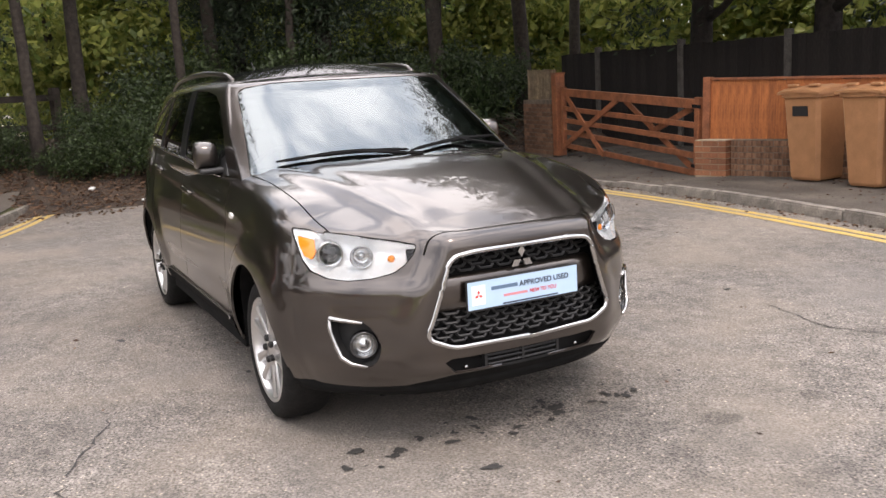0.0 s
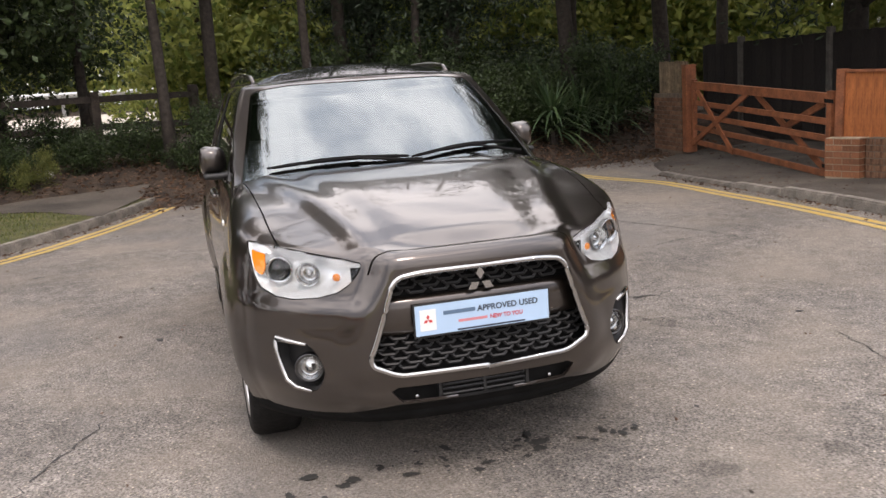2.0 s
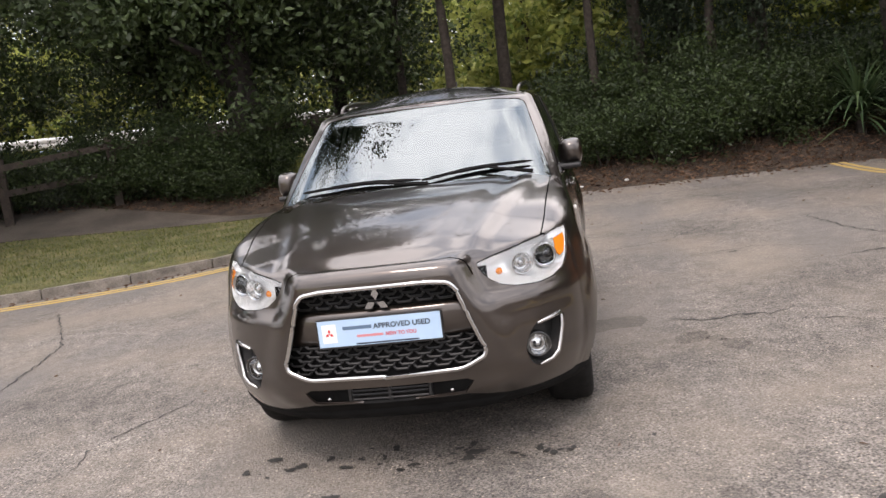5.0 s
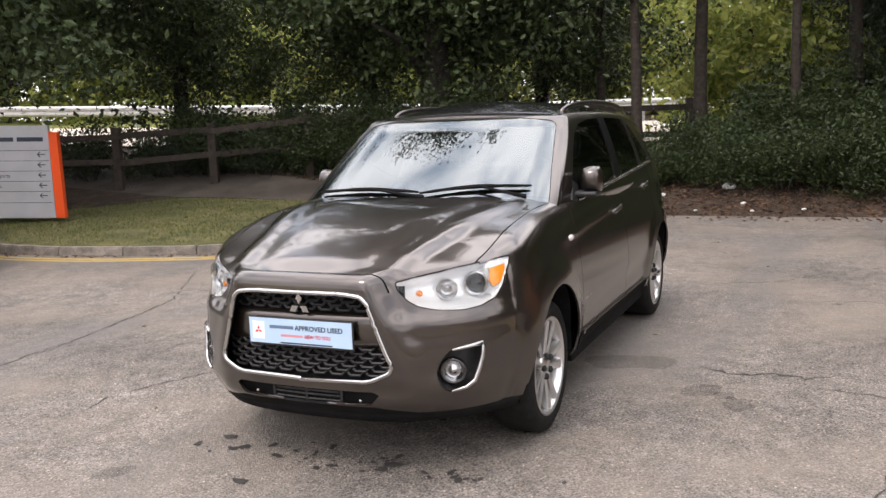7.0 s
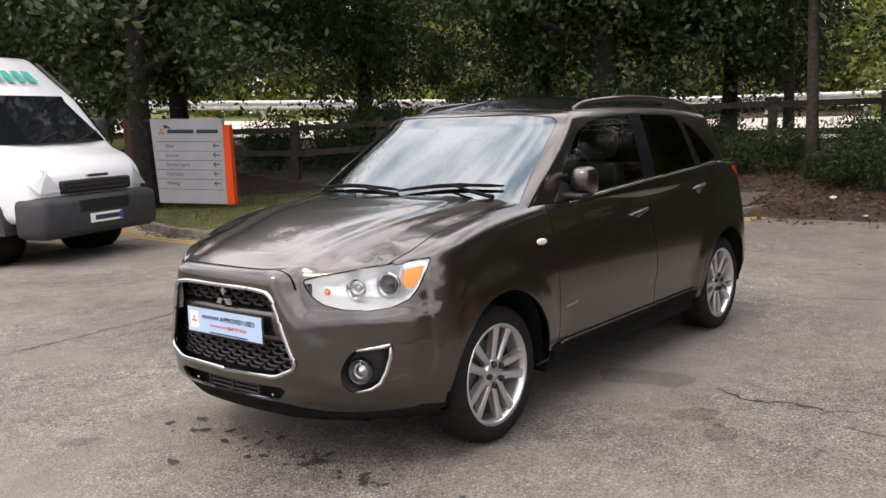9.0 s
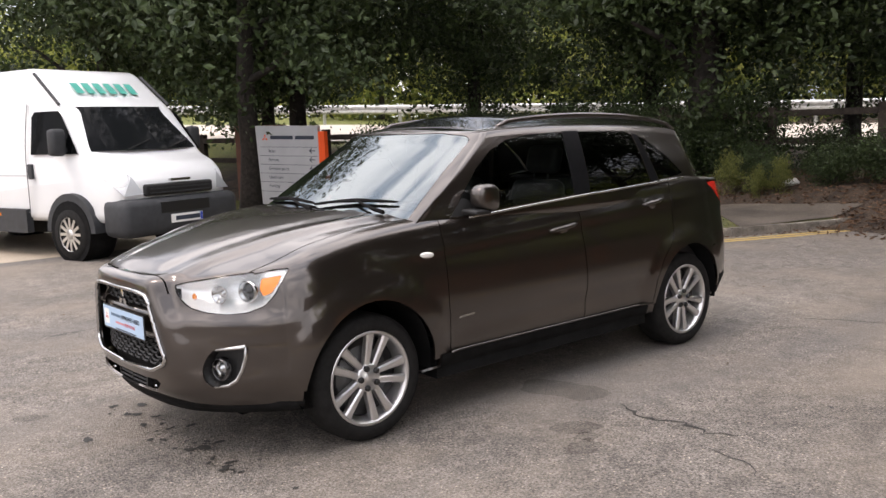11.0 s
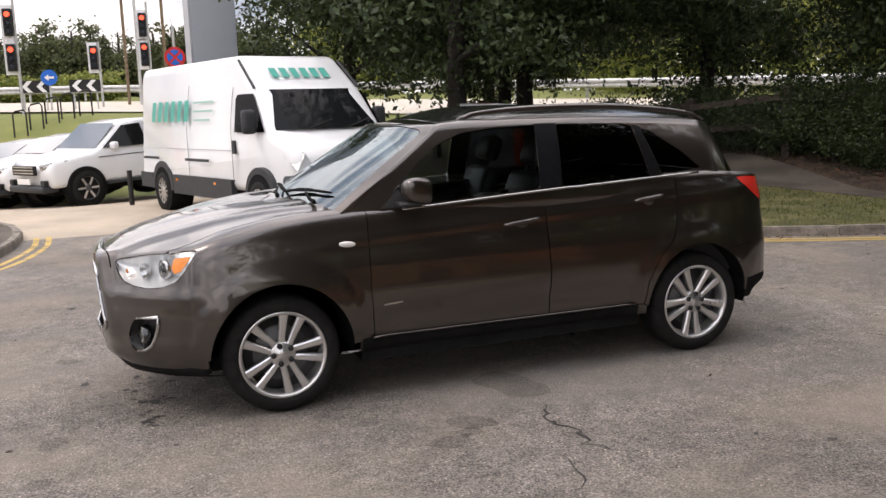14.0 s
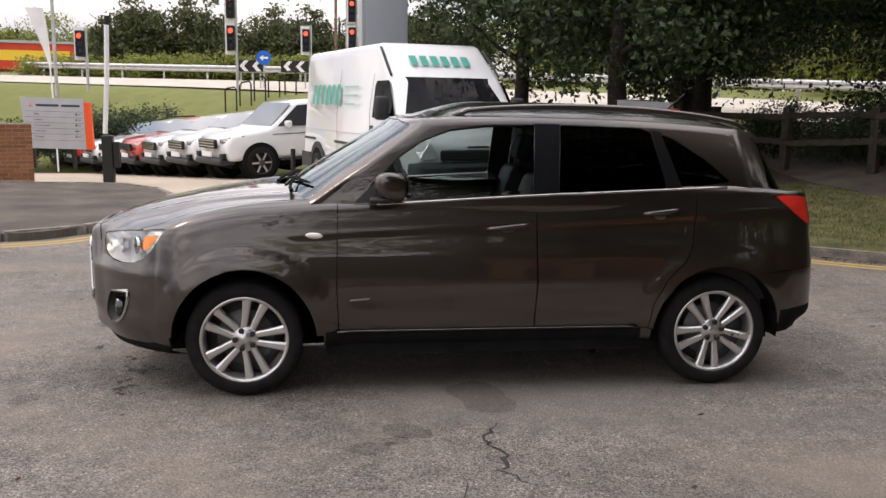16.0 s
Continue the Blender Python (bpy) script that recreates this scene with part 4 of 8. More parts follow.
def corner(shell, poly, gap=0.004):
    """Carves an outline from both front corners, seen along the diagonal; (across, z) pairs."""
    out = {}
    for sg in (1, -1):
        A = Vector((ACROSS.x, sg * ACROSS.y, 0))
        D = Vector((DIAG.x, sg * DIAG.y, 0))
        out[sg] = shell.carve(poly, A, Z, lambda c, n: c.dot(D) > 0.5 and n.dot(D) > 0.12 and n.z < 0.75, gap)
    return out


def mirror_y(pts):
    return pts + [(-a, b) for a, b in reversed(pts)]


GRILLE = mirror_y([(0.0, 0.805), (0.22, 0.803), (0.305, 0.792), (0.335, 0.762), (0.365, 0.66), (0.405, 0.545), (0.425, 0.50), (0.415, 0.468), (0.325, 0.427), (0.0, 0.419)])[1:-1]
INTAKE = mirror_y([(0.0, 0.374), (0.33, 0.384), (0.356, 0.370), (0.315, 0.322), (0.0, 0.312)])[1:-1]
VALANCE = mirror_y([(0.0, 0.304), (0.325, 0.314), (0.40, 0.296), (0.48, 0.276), (0.62, 0.268), (0.95, 0.272), (0.95, 0.10), (0.0, 0.10)])[1:-1]
LAMP = [(-0.222, 0.834), (-0.15, 0.850), (0.0, 0.872), (0.10, 0.885), (0.20, 0.893), (0.314, 0.900), (0.290, 0.850), (0.258, 0.785), (0.215, 0.738), (0.14, 0.712), (0.05, 0.705), (-0.06, 0.714), (-0.135, 0.732), (-0.178, 0.760), (-0.212, 0.800)]
AMBER_PART = [(0.198, 0.862), (0.190, 0.812), (0.208, 0.782), (0.245, 0.795), (0.272, 0.835), (0.283, 0.872)]
FOG = [(-0.02, 0.548), (0.06, 0.558), (0.142, 0.566), (0.140, 0.52), (0.120, 0.45), (0.088, 0.398), (0.04, 0.372), (-0.03, 0.364), (-0.07, 0.398), (-0.084, 0.45), (-0.06, 0.505)]


def car():
    root = thing("car", "bronze brown metallic five-door crossover car parked on grey asphalt", "car", pose(0, 0, 0))
    low = lower_body()
    # wheel arches
    for cx, r in ARCHES:
        flank(low, [(cx + r * math.cos(a), 0.295 + r * 1.03 * math.sin(a)) for a in np.linspace(0, 2 * math.pi, 44, endpoint=False)], 0.5, 0.0)
    # openings and lamps in the nose
    nose = lambda c, n: c.x > 0.5 and n.x > 0.2
    low.carve(rounded(GRILLE, 0.02, 2), Y, Z, nose, 0.0)
    low.carve(INTAKE, Y, Z, nose, 0.0)
    lip = low.carve(VALANCE, Y, Z, lambda c, n: c.x > 0.36 and n.x > -0.2, 0.003)
    amber = corner(low, rounded(AMBER_PART, 0.006, 2), 0.001)
    lamp = corner(low, rounded(LAMP, 0.012, 3))
    corner(low, rounded(FOG, 0.03, 3), 0.0)
    # bonnet
    hood_pts = [(0.862, 0.0), (0.860, 0.15), (0.853, 0.27), (0.843, 0.34), (0.833, 0.385), (0.827, 0.424), (0.785, 0.50), (0.705, 0.58), (0.645, 0.642), (0.59, 0.668), (0.50, 0.678), (0.36, 0.690), (0.10, 0.703), (-0.20, 0.713), (-0.52, 0.725)]
    hood_poly = hood_pts + [(x, -y) for x, y in reversed(hood_pts[1:])]
    hood = low.carve(hood_poly, X, Y, lambda c, n: c.z > 0.80 and n.z > 0.05, 0.006)
    # doors
    fd = [(-0.512, 0.335), (-0.500, 0.60), (-0.515, 1.3), (-1.598, 1.3), (-1.612, 0.60), (-1.60, 0.335)]
    rd = [(-1.602, 0.335), (-1.614, 0.60), (-1.600, 1.3), (-2.53, 1.3), (-2.53, 1.0), (-2.505, 0.80), (-2.46, 0.715), (-2.365, 0.62), (-2.285, 0.48), (-2.262, 0.335)]
    fdoor = flank(low, fd, 0.42, 0.005)
    rdoor = flank(low, rd, 0.42, 0.005)
    # tail lamps
    tl = [(-3.02, 1.078), (-3.12, 1.082), (-3.40, 1.05), (-3.40, 0.905), (-3.235, 0.915), (-3.13, 0.985)]
    tail = flank(low, tl, 0.45)
    # bumper seam, and the black lower edge of the rear bumper
    rear_low = flank(low, [(-3.06, 0.10), (-3.06, 0.42), (-3.6, 0.46), (-3.6, 0.10)], 0.3, 0.003)
    for sg in (1, -1):
        part_me("rear_bumper_edge", low.skin(rear_low[sg], keep=lambda c: c.z > 0.27), UNDER, root, "matt black lower edge of the rear bumper")
    flank(low, [(-2.9, 0.640), (-3.6, 0.690), (-3.6, 0.686), (-2.9, 0.636)], 0.3, 0.0)
    part_me("body", low.skin(low.rest(), keep=lambda c: c.z > 0.26 and not (c.z < 0.33 and any(abs(c.x - cx) < r + 0.02 for cx, r in ARCHES)) and not (c.z > 1.02 and -3.1 < c.x < -0.9 and abs(c.y) < 0.72)), PAINT, root)
    part_me("lower_lip", low.skin(lip, keep=lambda c: c.z > 0.252), UNDER, root, "matt black lower bumper lip")
    part_me("bonnet", low.skin(hood, keep=lambda c: c.x > -0.15 - 0.33 * (c.y / 0.775) ** 2), PAINT, root)
    for sg in (1, -1):
        d1 = part_me("front_door", low.skin(fdoor[sg]), PAINT, root)
        d2 = part_me("rear_door", low.skin(rdoor[sg]), PAINT, root)
        part_me("tail_lamp", low.skin(tail[sg]), RED_LENS, root, "red tail lamp lens")
        lens = part_me("headlamp", low.skin(lamp[sg], thick=0.0), LENS, root, "clear headlamp lens over chrome reflectors")
        lens.visible_shadow = False
        headlamp_inner(low, lamp[sg], lens, sg)
        part_me("indicator", low.skin(amber[sg], 0.01, push=-0.004), AMBER, lens, "amber indicator lens")
        for d, x0, x1, z in ((d1, -1.325, -1.560, 0.900), (d2, -2.22, -2.425, 0.980)):
            door_handle(d, x0, x1, z, sg, low)
    # greenhouse
    gh = greenhouse()
    fw = rounded([(-0.62, 1.045), (-0.70, 1.150), (-0.84, 1.285), (-0.98, 1.382), (-1.13, 1.438), (-1.33, 1.462), (-1.612, 1.468), (-1.588, 1.095)], 0.015, 3)
    bp = [(-1.612, 1.474), (-1.757, 1.474), (-1.735, 1.08), (-1.588, 1.08)]
    rw = rounded([(-1.760, 1.468), (-2.22, 1.456), (-2.285, 1.432), (-2.36, 1.120), (-1.738, 1.09)], 0.012, 3)
    cp = [(-2.295, 1.442), (-2.345, 1.43), (-2.45, 1.11), (-2.366, 1.10)]
    qw = rounded([(-2.350, 1.420), (-2.42, 1.395), (-2.60, 1.28), (-2.745, 1.158), (-2.455, 1.122)], 0.015, 3)
    pieces = {}
    for key, poly in (("front_window", fw), ("rear_window", rw), ("quarter_window", qw)):
        pieces[key] = flank(gh, poly, 0.35, 0.002)
    pillar_b = flank(gh, bp, 0.35, 0.002)
    pillar_c = flank(gh, cp, 0.35, 0.002)
    ws = rounded(mirror_y([(0.0, 1.492), (0.40, 1.488), (0.565, 1.470), (0.598, 1.448), (0.715, 1.08), (0.745, 0.95), (0.0, 0.95)])[1:-1], 0.03, 3)
    screen = gh.carve(ws, Y, Z, lambda c, n: c.x > -1.25 and n.x > 0.15, 0.002)
    band = rounded(mirror_y([(0.0, 1.45), (0.44, 1.43), (0.54, 1.38), (0.70, 1.10), (0.0, 1.09)])[1:-1], 0.03, 3)
    back = gh.carve(band, Y, Z, lambda c, n: c.x < -2.75 and n.x < -0.15, 0.002)
    rp = [(-0.892, 0.0), (-0.900, 0.25), (-0.925, 0.45), (-0.965, 0.535), (-1.10, 0.552), (-2.62, 0.53), (-2.66, 0.48)]
    rp = rp + [(x, -y) for x, y in reversed(rp[1:])]
    roof = gh.carve(rp, X, Y, lambda c, n: c.z > 1.38 and n.z > 0.5, 0.003)
    part_me("roof_frame", gh.skin(gh.rest(), 0.03, keep=lambda c: c.z > 0.99), PAINT, root)
    part_me("roof_panel", gh.skin(roof, keep=lambda c: c.z > 1.4), ROOF_GLASS, root, "black glass roof panel")
    g = part_me("windscreen", gh.skin(screen, 0.004, push=-0.003, keep=lambda c: c.z > 1.0), GLASS, root)
    g.visible_shadow = False
    g = part_me("rear_screen", gh.skin(back, 0.004, push=-0.003), GLASS_TINT, root)
    for sg in (1, -1):
        for key, gm in (("front_window", GLASS_SIDE), ("rear_window", GLASS_TINT), ("quarter_window", GLASS_TINT)):
            g = part_me(key, gh.skin(pieces[key][sg], thick=0.004, push=-0.004), gm, root)
            g.visible_shadow = key != "front_window"
        part_me("door_pillar", gh.skin(pillar_b[sg]), PILLAR_FILM, root)
        part_me("rear_pillar_trim", gh.skin(pillar_c[sg]), PILLAR_FILM, root)
        # bright strip under the windows
        pts = []
        for i in range(26):
            x = -0.72 - 2.0 * i / 25
            z = curve_at([(-2.75, 1.148), (-2.36, 1.130), (-1.6, 1.094), (-0.9, 1.056), (-0.72, 1.045)], x)
            near, nn, _, _ = gh.tree.find_nearest(Vector((x, sg * 0.85, z)))
            pts.append(near + nn * 0.008)
        part("belt_strip", tube_bm(pts, 0.0085, 6), SATIN, root, "satin chrome strip under the windows", smooth=True)
        # roof rail
        pts = []
        for i in range(22):
            t = i / 21
            x = -1.16 - 1.74 * t
            z = curve_at(ROOF_KEYS, x) + 0.004 + 0.052 * math.sin(math.pi * min(1, max(0, t))) ** 0.35
            pts.append((x, sg * (0.580 - 0.03 * abs(2 * t - 1) ** 3), z))
        part("roof_rail", tube_bm(pts, [0.012 + 0.008 * math.sin(math.pi * i / 21) for i in range(22)], 8), PAINT, root, smooth=True)
        mirror_unit(root, sg)
        # side repeater and sill moulding
        part("side_repeater", repeater_bm(low, sg), LENS_WHITE, root, "clear white side repeater lens", smooth=True)
        sill_moulding(root, low, sg)
    grille_parts(root)
    fog_parts(root, low)
    cabin_parts(root)
    wiper_parts(root, gh)
    # underside, arch liners and lower valance
    part("underbody", box_bm(-3.15, -0.70, -0.50, 0.50, 0.17, 0.90), UNDER, root)
    part("engine_bay", box_bm(-0.69, 0.55, -0.50, 0.50, 0.17, 0.70), UNDER, root)
    for sg in (1, -1):
        part("sill", box_bm(-2.24, -0.44, min(sg * 0.51, sg * 0.80), max(sg * 0.51, sg * 0.80), 0.20, 0.36), UNDER, root)
    for cx, r in ((c, a + 0.007) for c, a in ARCHES):
        for sg in (1, -1):
            bm = bmesh.new()
            rings = []
            for y in (0.50, 0.80):
                rings.append([bm.verts.new((cx + r * math.cos(a), sg * (y + (0.05 * max(0, math.sin(a)) if y > 0.6 else 0)), 0.295 + 1.035 * r * math.sin(a))) for a in np.linspace(-0.10, math.pi + 0.10, 28)])
            for i in range(27):
                bm.faces.new((rings[0][i], rings[0][i + 1], rings[1][i + 1], rings[1][i]))
            bm.faces.new(rings[0])
            part("arch_liner", bm, UNDER, root)
    bm = bmesh.new()
    pts0 = [(plan_x(y) - 0.02 - 0.05 * abs(y) ** 2, y) for y in np.linspace(-0.80, 0.80, 41)]
    rows = [[bm.verts.new((x + dx, y * k, z)) for x, y in pts0] for dx, k, z in ((-0.06, 1.0, 0.300), (-0.055, 1.0, 0.262), (-0.085, 0.99, 0.225), (-0.22, 0.95, 0.205))]
    for a, b in zip(rows, rows[1:]):
        for i in range(40):
            bm.faces.new((a[i], a[i + 1], b[i + 1], b[i]))
    part("front_valance", bm, UNDER, root, "matt black plastic front valance", smooth=True)
    # aerial and spoiler
    part("aerial", tube_bm([(-2.58, 0.0, 1.50), (-2.63, 0.0, 1.56), (-2.74, 0.0, 1.66)], [0.012, 0.006, 0.003], 6), BLACK_TRIM, root)
    spoiler(root)
    for cx in (0.0, -2.67):
        for sg in (1, -1):
            wheel(root, cx, sg)
    return root


REFLECTOR = mat("silvered_reflector", (0.95, 0.96, 0.96), 0.16, metal=0.25, coat=1.0, bump=0.35, bump_scale=24)
LENS_WHITE = mat("repeater_lens", (0.78, 0.76, 0.72), 0.15, coat=1.0)


def repeater_bm(low, sg):
    near, nn, _, _ = low.tree.find_nearest(Vector((-0.385, sg * 0.95, 0.885)))
    bm = bmesh.new()
    bmesh.ops.create_uvsphere(bm, u_segments=16, v_segments=8, radius=1.0, matrix=Matrix.Translation(near) @ Matrix.Rotation(radians(-4), 4, "Y") @ Matrix.Diagonal((0.048, 0.010, 0.017, 1)))
    return bm


def sill_moulding(root, low, sg):
    bm = bmesh.new()
    rows = []
    for dy, z in ((-0.006, 0.338), (-0.004, 0.318), (-0.014, 0.27), (-0.06, 0.240), (-0.16, 0.225)):
        row = []
        for i in range(30):
            x = -0.44 - 1.78 * i / 29
            near, nn, _, _ = low.tree.find_nearest(Vector((x, sg * 0.95, max(z, 0.285))))
            row.append(bm.verts.new((x, near.y + sg * (dy + 0.004), z)))
        rows.append(row)
    for a, b in zip(rows, rows[1:]):
        for i in range(29):
            bm.faces.new((a[i], a[i + 1], b[i + 1], b[i]))
    part("sill_moulding", bm, UNDER, root, smooth=True)
    pts = []
    for i in range(24):
        x = -0.50 - 1.70 * i / 23
        near, nn, _, _ = low.tree.find_nearest(Vector((x, sg * 0.95, 0.345)))
        pts.append((x, near.y + sg * 0.006, 0.341))
    part("sill_strip", tube_bm(pts, 0.006, 6), PAINT, root, smooth=True)


def door_handle(door, x0, x1, z, sg, low):
    def skin_y(x, h):
        return abs(low.tree.ray_cast(Vector((x, sg * 1.4, h)), Vector((0, -sg, 0)))[0].y)
    pts = []
    for i in range(9):
        t = i / 8
        x, h = x0 + (x1 - x0) * t, z + 0.024 * t
        pts.append((x, sg * (skin_y(x, h) - 0.010 + 0.030 * math.sin(math.pi * (0.08 + 0.84 * t)) ** 0.5), h))
    bm = tube_bm(pts, [0.008, 0.012, 0.013, 0.013, 0.013, 0.013, 0.013, 0.012, 0.008], 8)
    part("handle", bm, PAINT, door, "body-coloured door handle", smooth=True)
    bm = bmesh.new()
    x = (x0 + x1) / 2
    bmesh.ops.create_uvsphere(bm, u_segments=20, v_segments=10, radius=1.0, matrix=Matrix.Translation((x, sg * (skin_y(x, z - 0.008) - 0.006), z - 0.008)) @ Matrix.Diagonal((0.052, 0.009, 0.030, 1)))
    part("handle_cup", bm, PAINT, door, smooth=True)


def mirror_unit(root, sg):
    """Door mirror: shaped housing on a short foot, with a glass."""
    bm = bmesh.new()
    bmesh.ops.create_cube(bm, size=1.0)
    bmesh.ops.subdivide_edges(bm, edges=bm.edges[:], cuts=7, use_grid_fill=True)
    for v in bm.verts:
        p = v.co * 2
        k = 1 / max(1e-6, (abs(p.x) ** 3.4 + abs(p.y) ** 3.4 + abs(p.z) ** 3.4) ** (1 / 3.4))
        p = p * k
        w = 1.0 - 0.22 * max(0, p.x) ** 2
        v.co = Vector((p.x * (0.095 if p.x > 0 else 0.075), p.y * 0.064 * w, p.z * (0.074 + 0.006 * p.y * sg) * w + 0.010 * p.x))
    m = pose(-0.80, sg * 0.826, 1.138, 0, 0, 12 * sg)
    bm.transform(m)
    ob = part("mirror_housing", bm, PAINT, root, "body-coloured door mirror housing", smooth=True)
    bm = bmesh.new()
    bmesh.ops.create_circle(bm, cap_ends=True, segments=24, radius=1.0, matrix=m @ pose(-0.0765, 0, 0, 0, 90, 0) @ Matrix.Diagonal((0.056, 0.052, 1, 1)))
    part("mirror_glass", bm, CHROME, ob)
    bm = bmesh.new()
    add_box(bm, -0.80, -0.68, min(sg * 0.735, sg * 0.88), max(sg * 0.735, sg * 0.88), 1.050, 1.080, 0.012)
    part("mirror_foot", bm, BLACK_TRIM, ob, smooth=True)
    bm = prism_bm([(-0.60, 1.045), (-0.745, 1.045), (-0.795, 1.135), (-0.735, 1.175)], 0.735 * sg, 0.772 * sg, lambda a, b, d: Vector((a, d - 0.30 * sg * max(0, b - 1.045), b)))
    part("mirror_base_plate", bm, BLACK_TRIM, ob)


def headlamp_inner(low, piece, lens, sg):
    """Chrome bucket behind the lens with projector, main-beam bowl and amber indicator."""
    me = low.skin(piece, thick=0.0)
    bm = bmesh.new()
    bm.from_mesh(me)
    bm.normal_update()
    bd = [e for e in bm.edges if e.is_boundary]
    norms = {v: low.normal_at(v.co)[0] for v in bm.verts}
    rim = {v for e in bd for v in e.verts}
    edge = [v.co.copy() for v in rim]
    for v in bm.verts:
        if v not in rim:
            near = min((v.co - e).length for e in edge)
            v.co -= Vector((0.055, sg * 0.03, 0.0)) * min(1.0, 0.12 + near / 0.05)
    for v in rim:
        v.co -= norms[v] * 0.006
    for f in bm.faces:
        f.smooth = True
    part("reflector", bm, REFLECTOR, lens, "bright silvered reflector")
    def at(a, z, back):
        p = ACROSS * a + DIAG * 0.2
        near, nn, _, _ = low.tree.ray_cast(Vector((p.x, sg * p.y, z)) + Vector((DIAG.x, sg * DIAG.y, 0)) * 1.2, -Vector((DIAG.x, sg * DIAG.y, 0)))
        return near - Vector((DIAG.x, sg * DIAG.y * 0.6, 0)) * back
    fwd = Vector((0.93, sg * 0.36, 0)).normalized()
    rot = fwd.to_track_quat("Y", "Z").to_matrix().to_4x4()
    bm = lathe_bm([(0.050, 0.0), (0.052, 0.022), (0.046, 0.026), (0.040, 0.012), (0.0, 0.005)], 28, open_ends=True)
    bm.transform(Matrix.Translation(at(0.128, 0.802, 0.045)) @ rot)
    part("projector_ring", bm, CHROME, lens, "chrome projector ring", smooth=True)
    bm = lathe_bm([(0.035, 0.0), (0.033, 0.014), (0.025, 0.024), (0.012, 0.030), (0.0, 0.032)], 24)
    bm.transform(Matrix.Translation(at(0.128, 0.802, 0.04)) @ rot)
    part("projector_lens", bm, BLACK_GLOSS, lens, "dark projector lens", smooth=True)
    bm = lathe_bm([(0.046, 0.02), (0.042, 0.02), (0.034, -0.005), (0.018, -0.016), (0.013, -0.004), (0.0, 0.004)], 24, open_ends=True)
    bm.transform(Matrix.Translation(at(-0.005, 0.792, 0.045)) @ rot)
    part("main_beam_bowl", bm, CHROME, lens, smooth=True)
    bm = lathe_bm([(0.015, 0.010), (0.012, 0.015), (0.0, 0.018)], 18)
    bm.transform(Matrix.Translation(at(-0.125, 0.783, 0.03)) @ rot)
    part("side_light", bm, AMBER, lens, "amber side light", smooth=True)


def plan_x(y):
    """The nose's foremost line at a distance from the middle."""
    return curve_at(NOSE_KEYS, abs(y))


def grille_parts(root):
    # dark honeycomb behind the opening
    bm = bmesh.new()
    rows = []
    for z in (0.40, 0.56, 0.70, 0.82):
        rows.append([bm.verts.new((plan_x(y) - 0.075, y, z)) for y in np.linspace(-0.45, 0.45, 25)])
    for a, b in zip(rows, rows[1:]):
        for i in range(24):
            bm.faces.new((a[i], a[i + 1], b[i + 1], b[i]))
    gr = part("grille", bm, UNDER, root, "black honeycomb grille")
    cell_h, cell_w = 0.030, 0.085
    for band, (z0, z1) in enumerate(((0.718, 0.795), (0.440, 0.560))):
        bm = bmesh.new()
        n = 0
        z = z0
        while z < z1:
            half = 0.42 - 0.5 * max(0, z - 0.5) * 0.62 if band == 0 else 0.425 - 0.9 * max(0.0, 0.47 - z)
            half = min(half, 0.33 if z > 0.75 else 0.36) if band == 0 else half
            y = -half + (0.5 * cell_w if n % 2 else 0)
            while y < half - 0.3 * cell_w:
                pts = [(plan_x(y + cell_w * u) - 0.058, y + cell_w * u, z + h) for u, h in ((0.02, 0.012), (0.16, 0.0), (0.70, 0.0), (0.84, 0.012))]
                add_tube(bm, pts, 0.0062, 5)
                y += cell_w
            z += cell_h * 0.62
            n += 1
        bmesh.ops.recalc_face_normals(bm, faces=bm.faces)
        tagged(part("grille_mesh", bm, BLACK_TRIM, gr), kind="stuff")
    # body-coloured bar between the two openings
    bm = bmesh.new()
    rows = []
    for z, b, k in ((0.705, 0.07, 0.350), (0.700, 0.046, 0.352), (0.683, 0.038, 0.357), (0.62, 0.042, 0.378), (0.572, 0.046, 0.394), (0.560, 0.07, 0.398)):
        rows.append([bm.verts.new((plan_x(y) - b, y, z)) for y in np.linspace(-k, k, 25)])
    for a, b in zip(rows, rows[1:]):
        for i in range(24):
            bm.faces.new((a[i], a[i + 1], b[i + 1], b[i]))
    bmesh.ops.recalc_face_normals(bm, faces=bm.faces)
    part("grille_bar", bm, PAINT, root, smooth=True)
    # bright surround
    loop = rounded(inset(GRILLE, 0.004), 0.03, 4)
    pts = [(plan_x(y) + 0.004 - 0.010 * smooth(0.76, 0.83, z) - 0.012 * smooth(0.46, 0.40, z), y, z) for y, z in loop]
    pts += pts[:2]
    part("grille_surround", tube_bm(pts, 0.0105, 8), CHROME, root, "chrome grille surround", smooth=True)
    # three-diamond badge
    em = thing_part("front_badge", root)
    for ang in (90, 210, 330):
        a = radians(ang)
        d, n = Vector((0, math.cos(a), math.sin(a))), Vector((0, -math.sin(a), math.cos(a)))
        c0 = Vector((0.892, 0.0, 0.738))
        bm = bmesh.new()
        L, W = 0.060, 0.0178
        q = [c0 + d * 0.002, c0 + d * L / 2 + n * W, c0 + d * L, c0 + d * L / 2 - n * W]
        v0 = [bm.verts.new(p) for p in q]
        v1 = [bm.verts.new(p + Vector((0.008, 0, 0)) + (c0 + d * L / 2 - p) * 0.12) for p in q]
        bm.faces.new(v0)
        bm.faces.new(v1)
        for i in range(4):
            bm.faces.new((v0[i], v0[(i + 1) % 4], v1[(i + 1) % 4], v1[i]))
        bmesh.ops.recalc_face_normals(bm, faces=bm.faces)
        part("badge_diamond", bm, CHROME, em)
    # plate with its wording
    pl = thing_part("front_plate", root)
    pl.location.x = -0.036
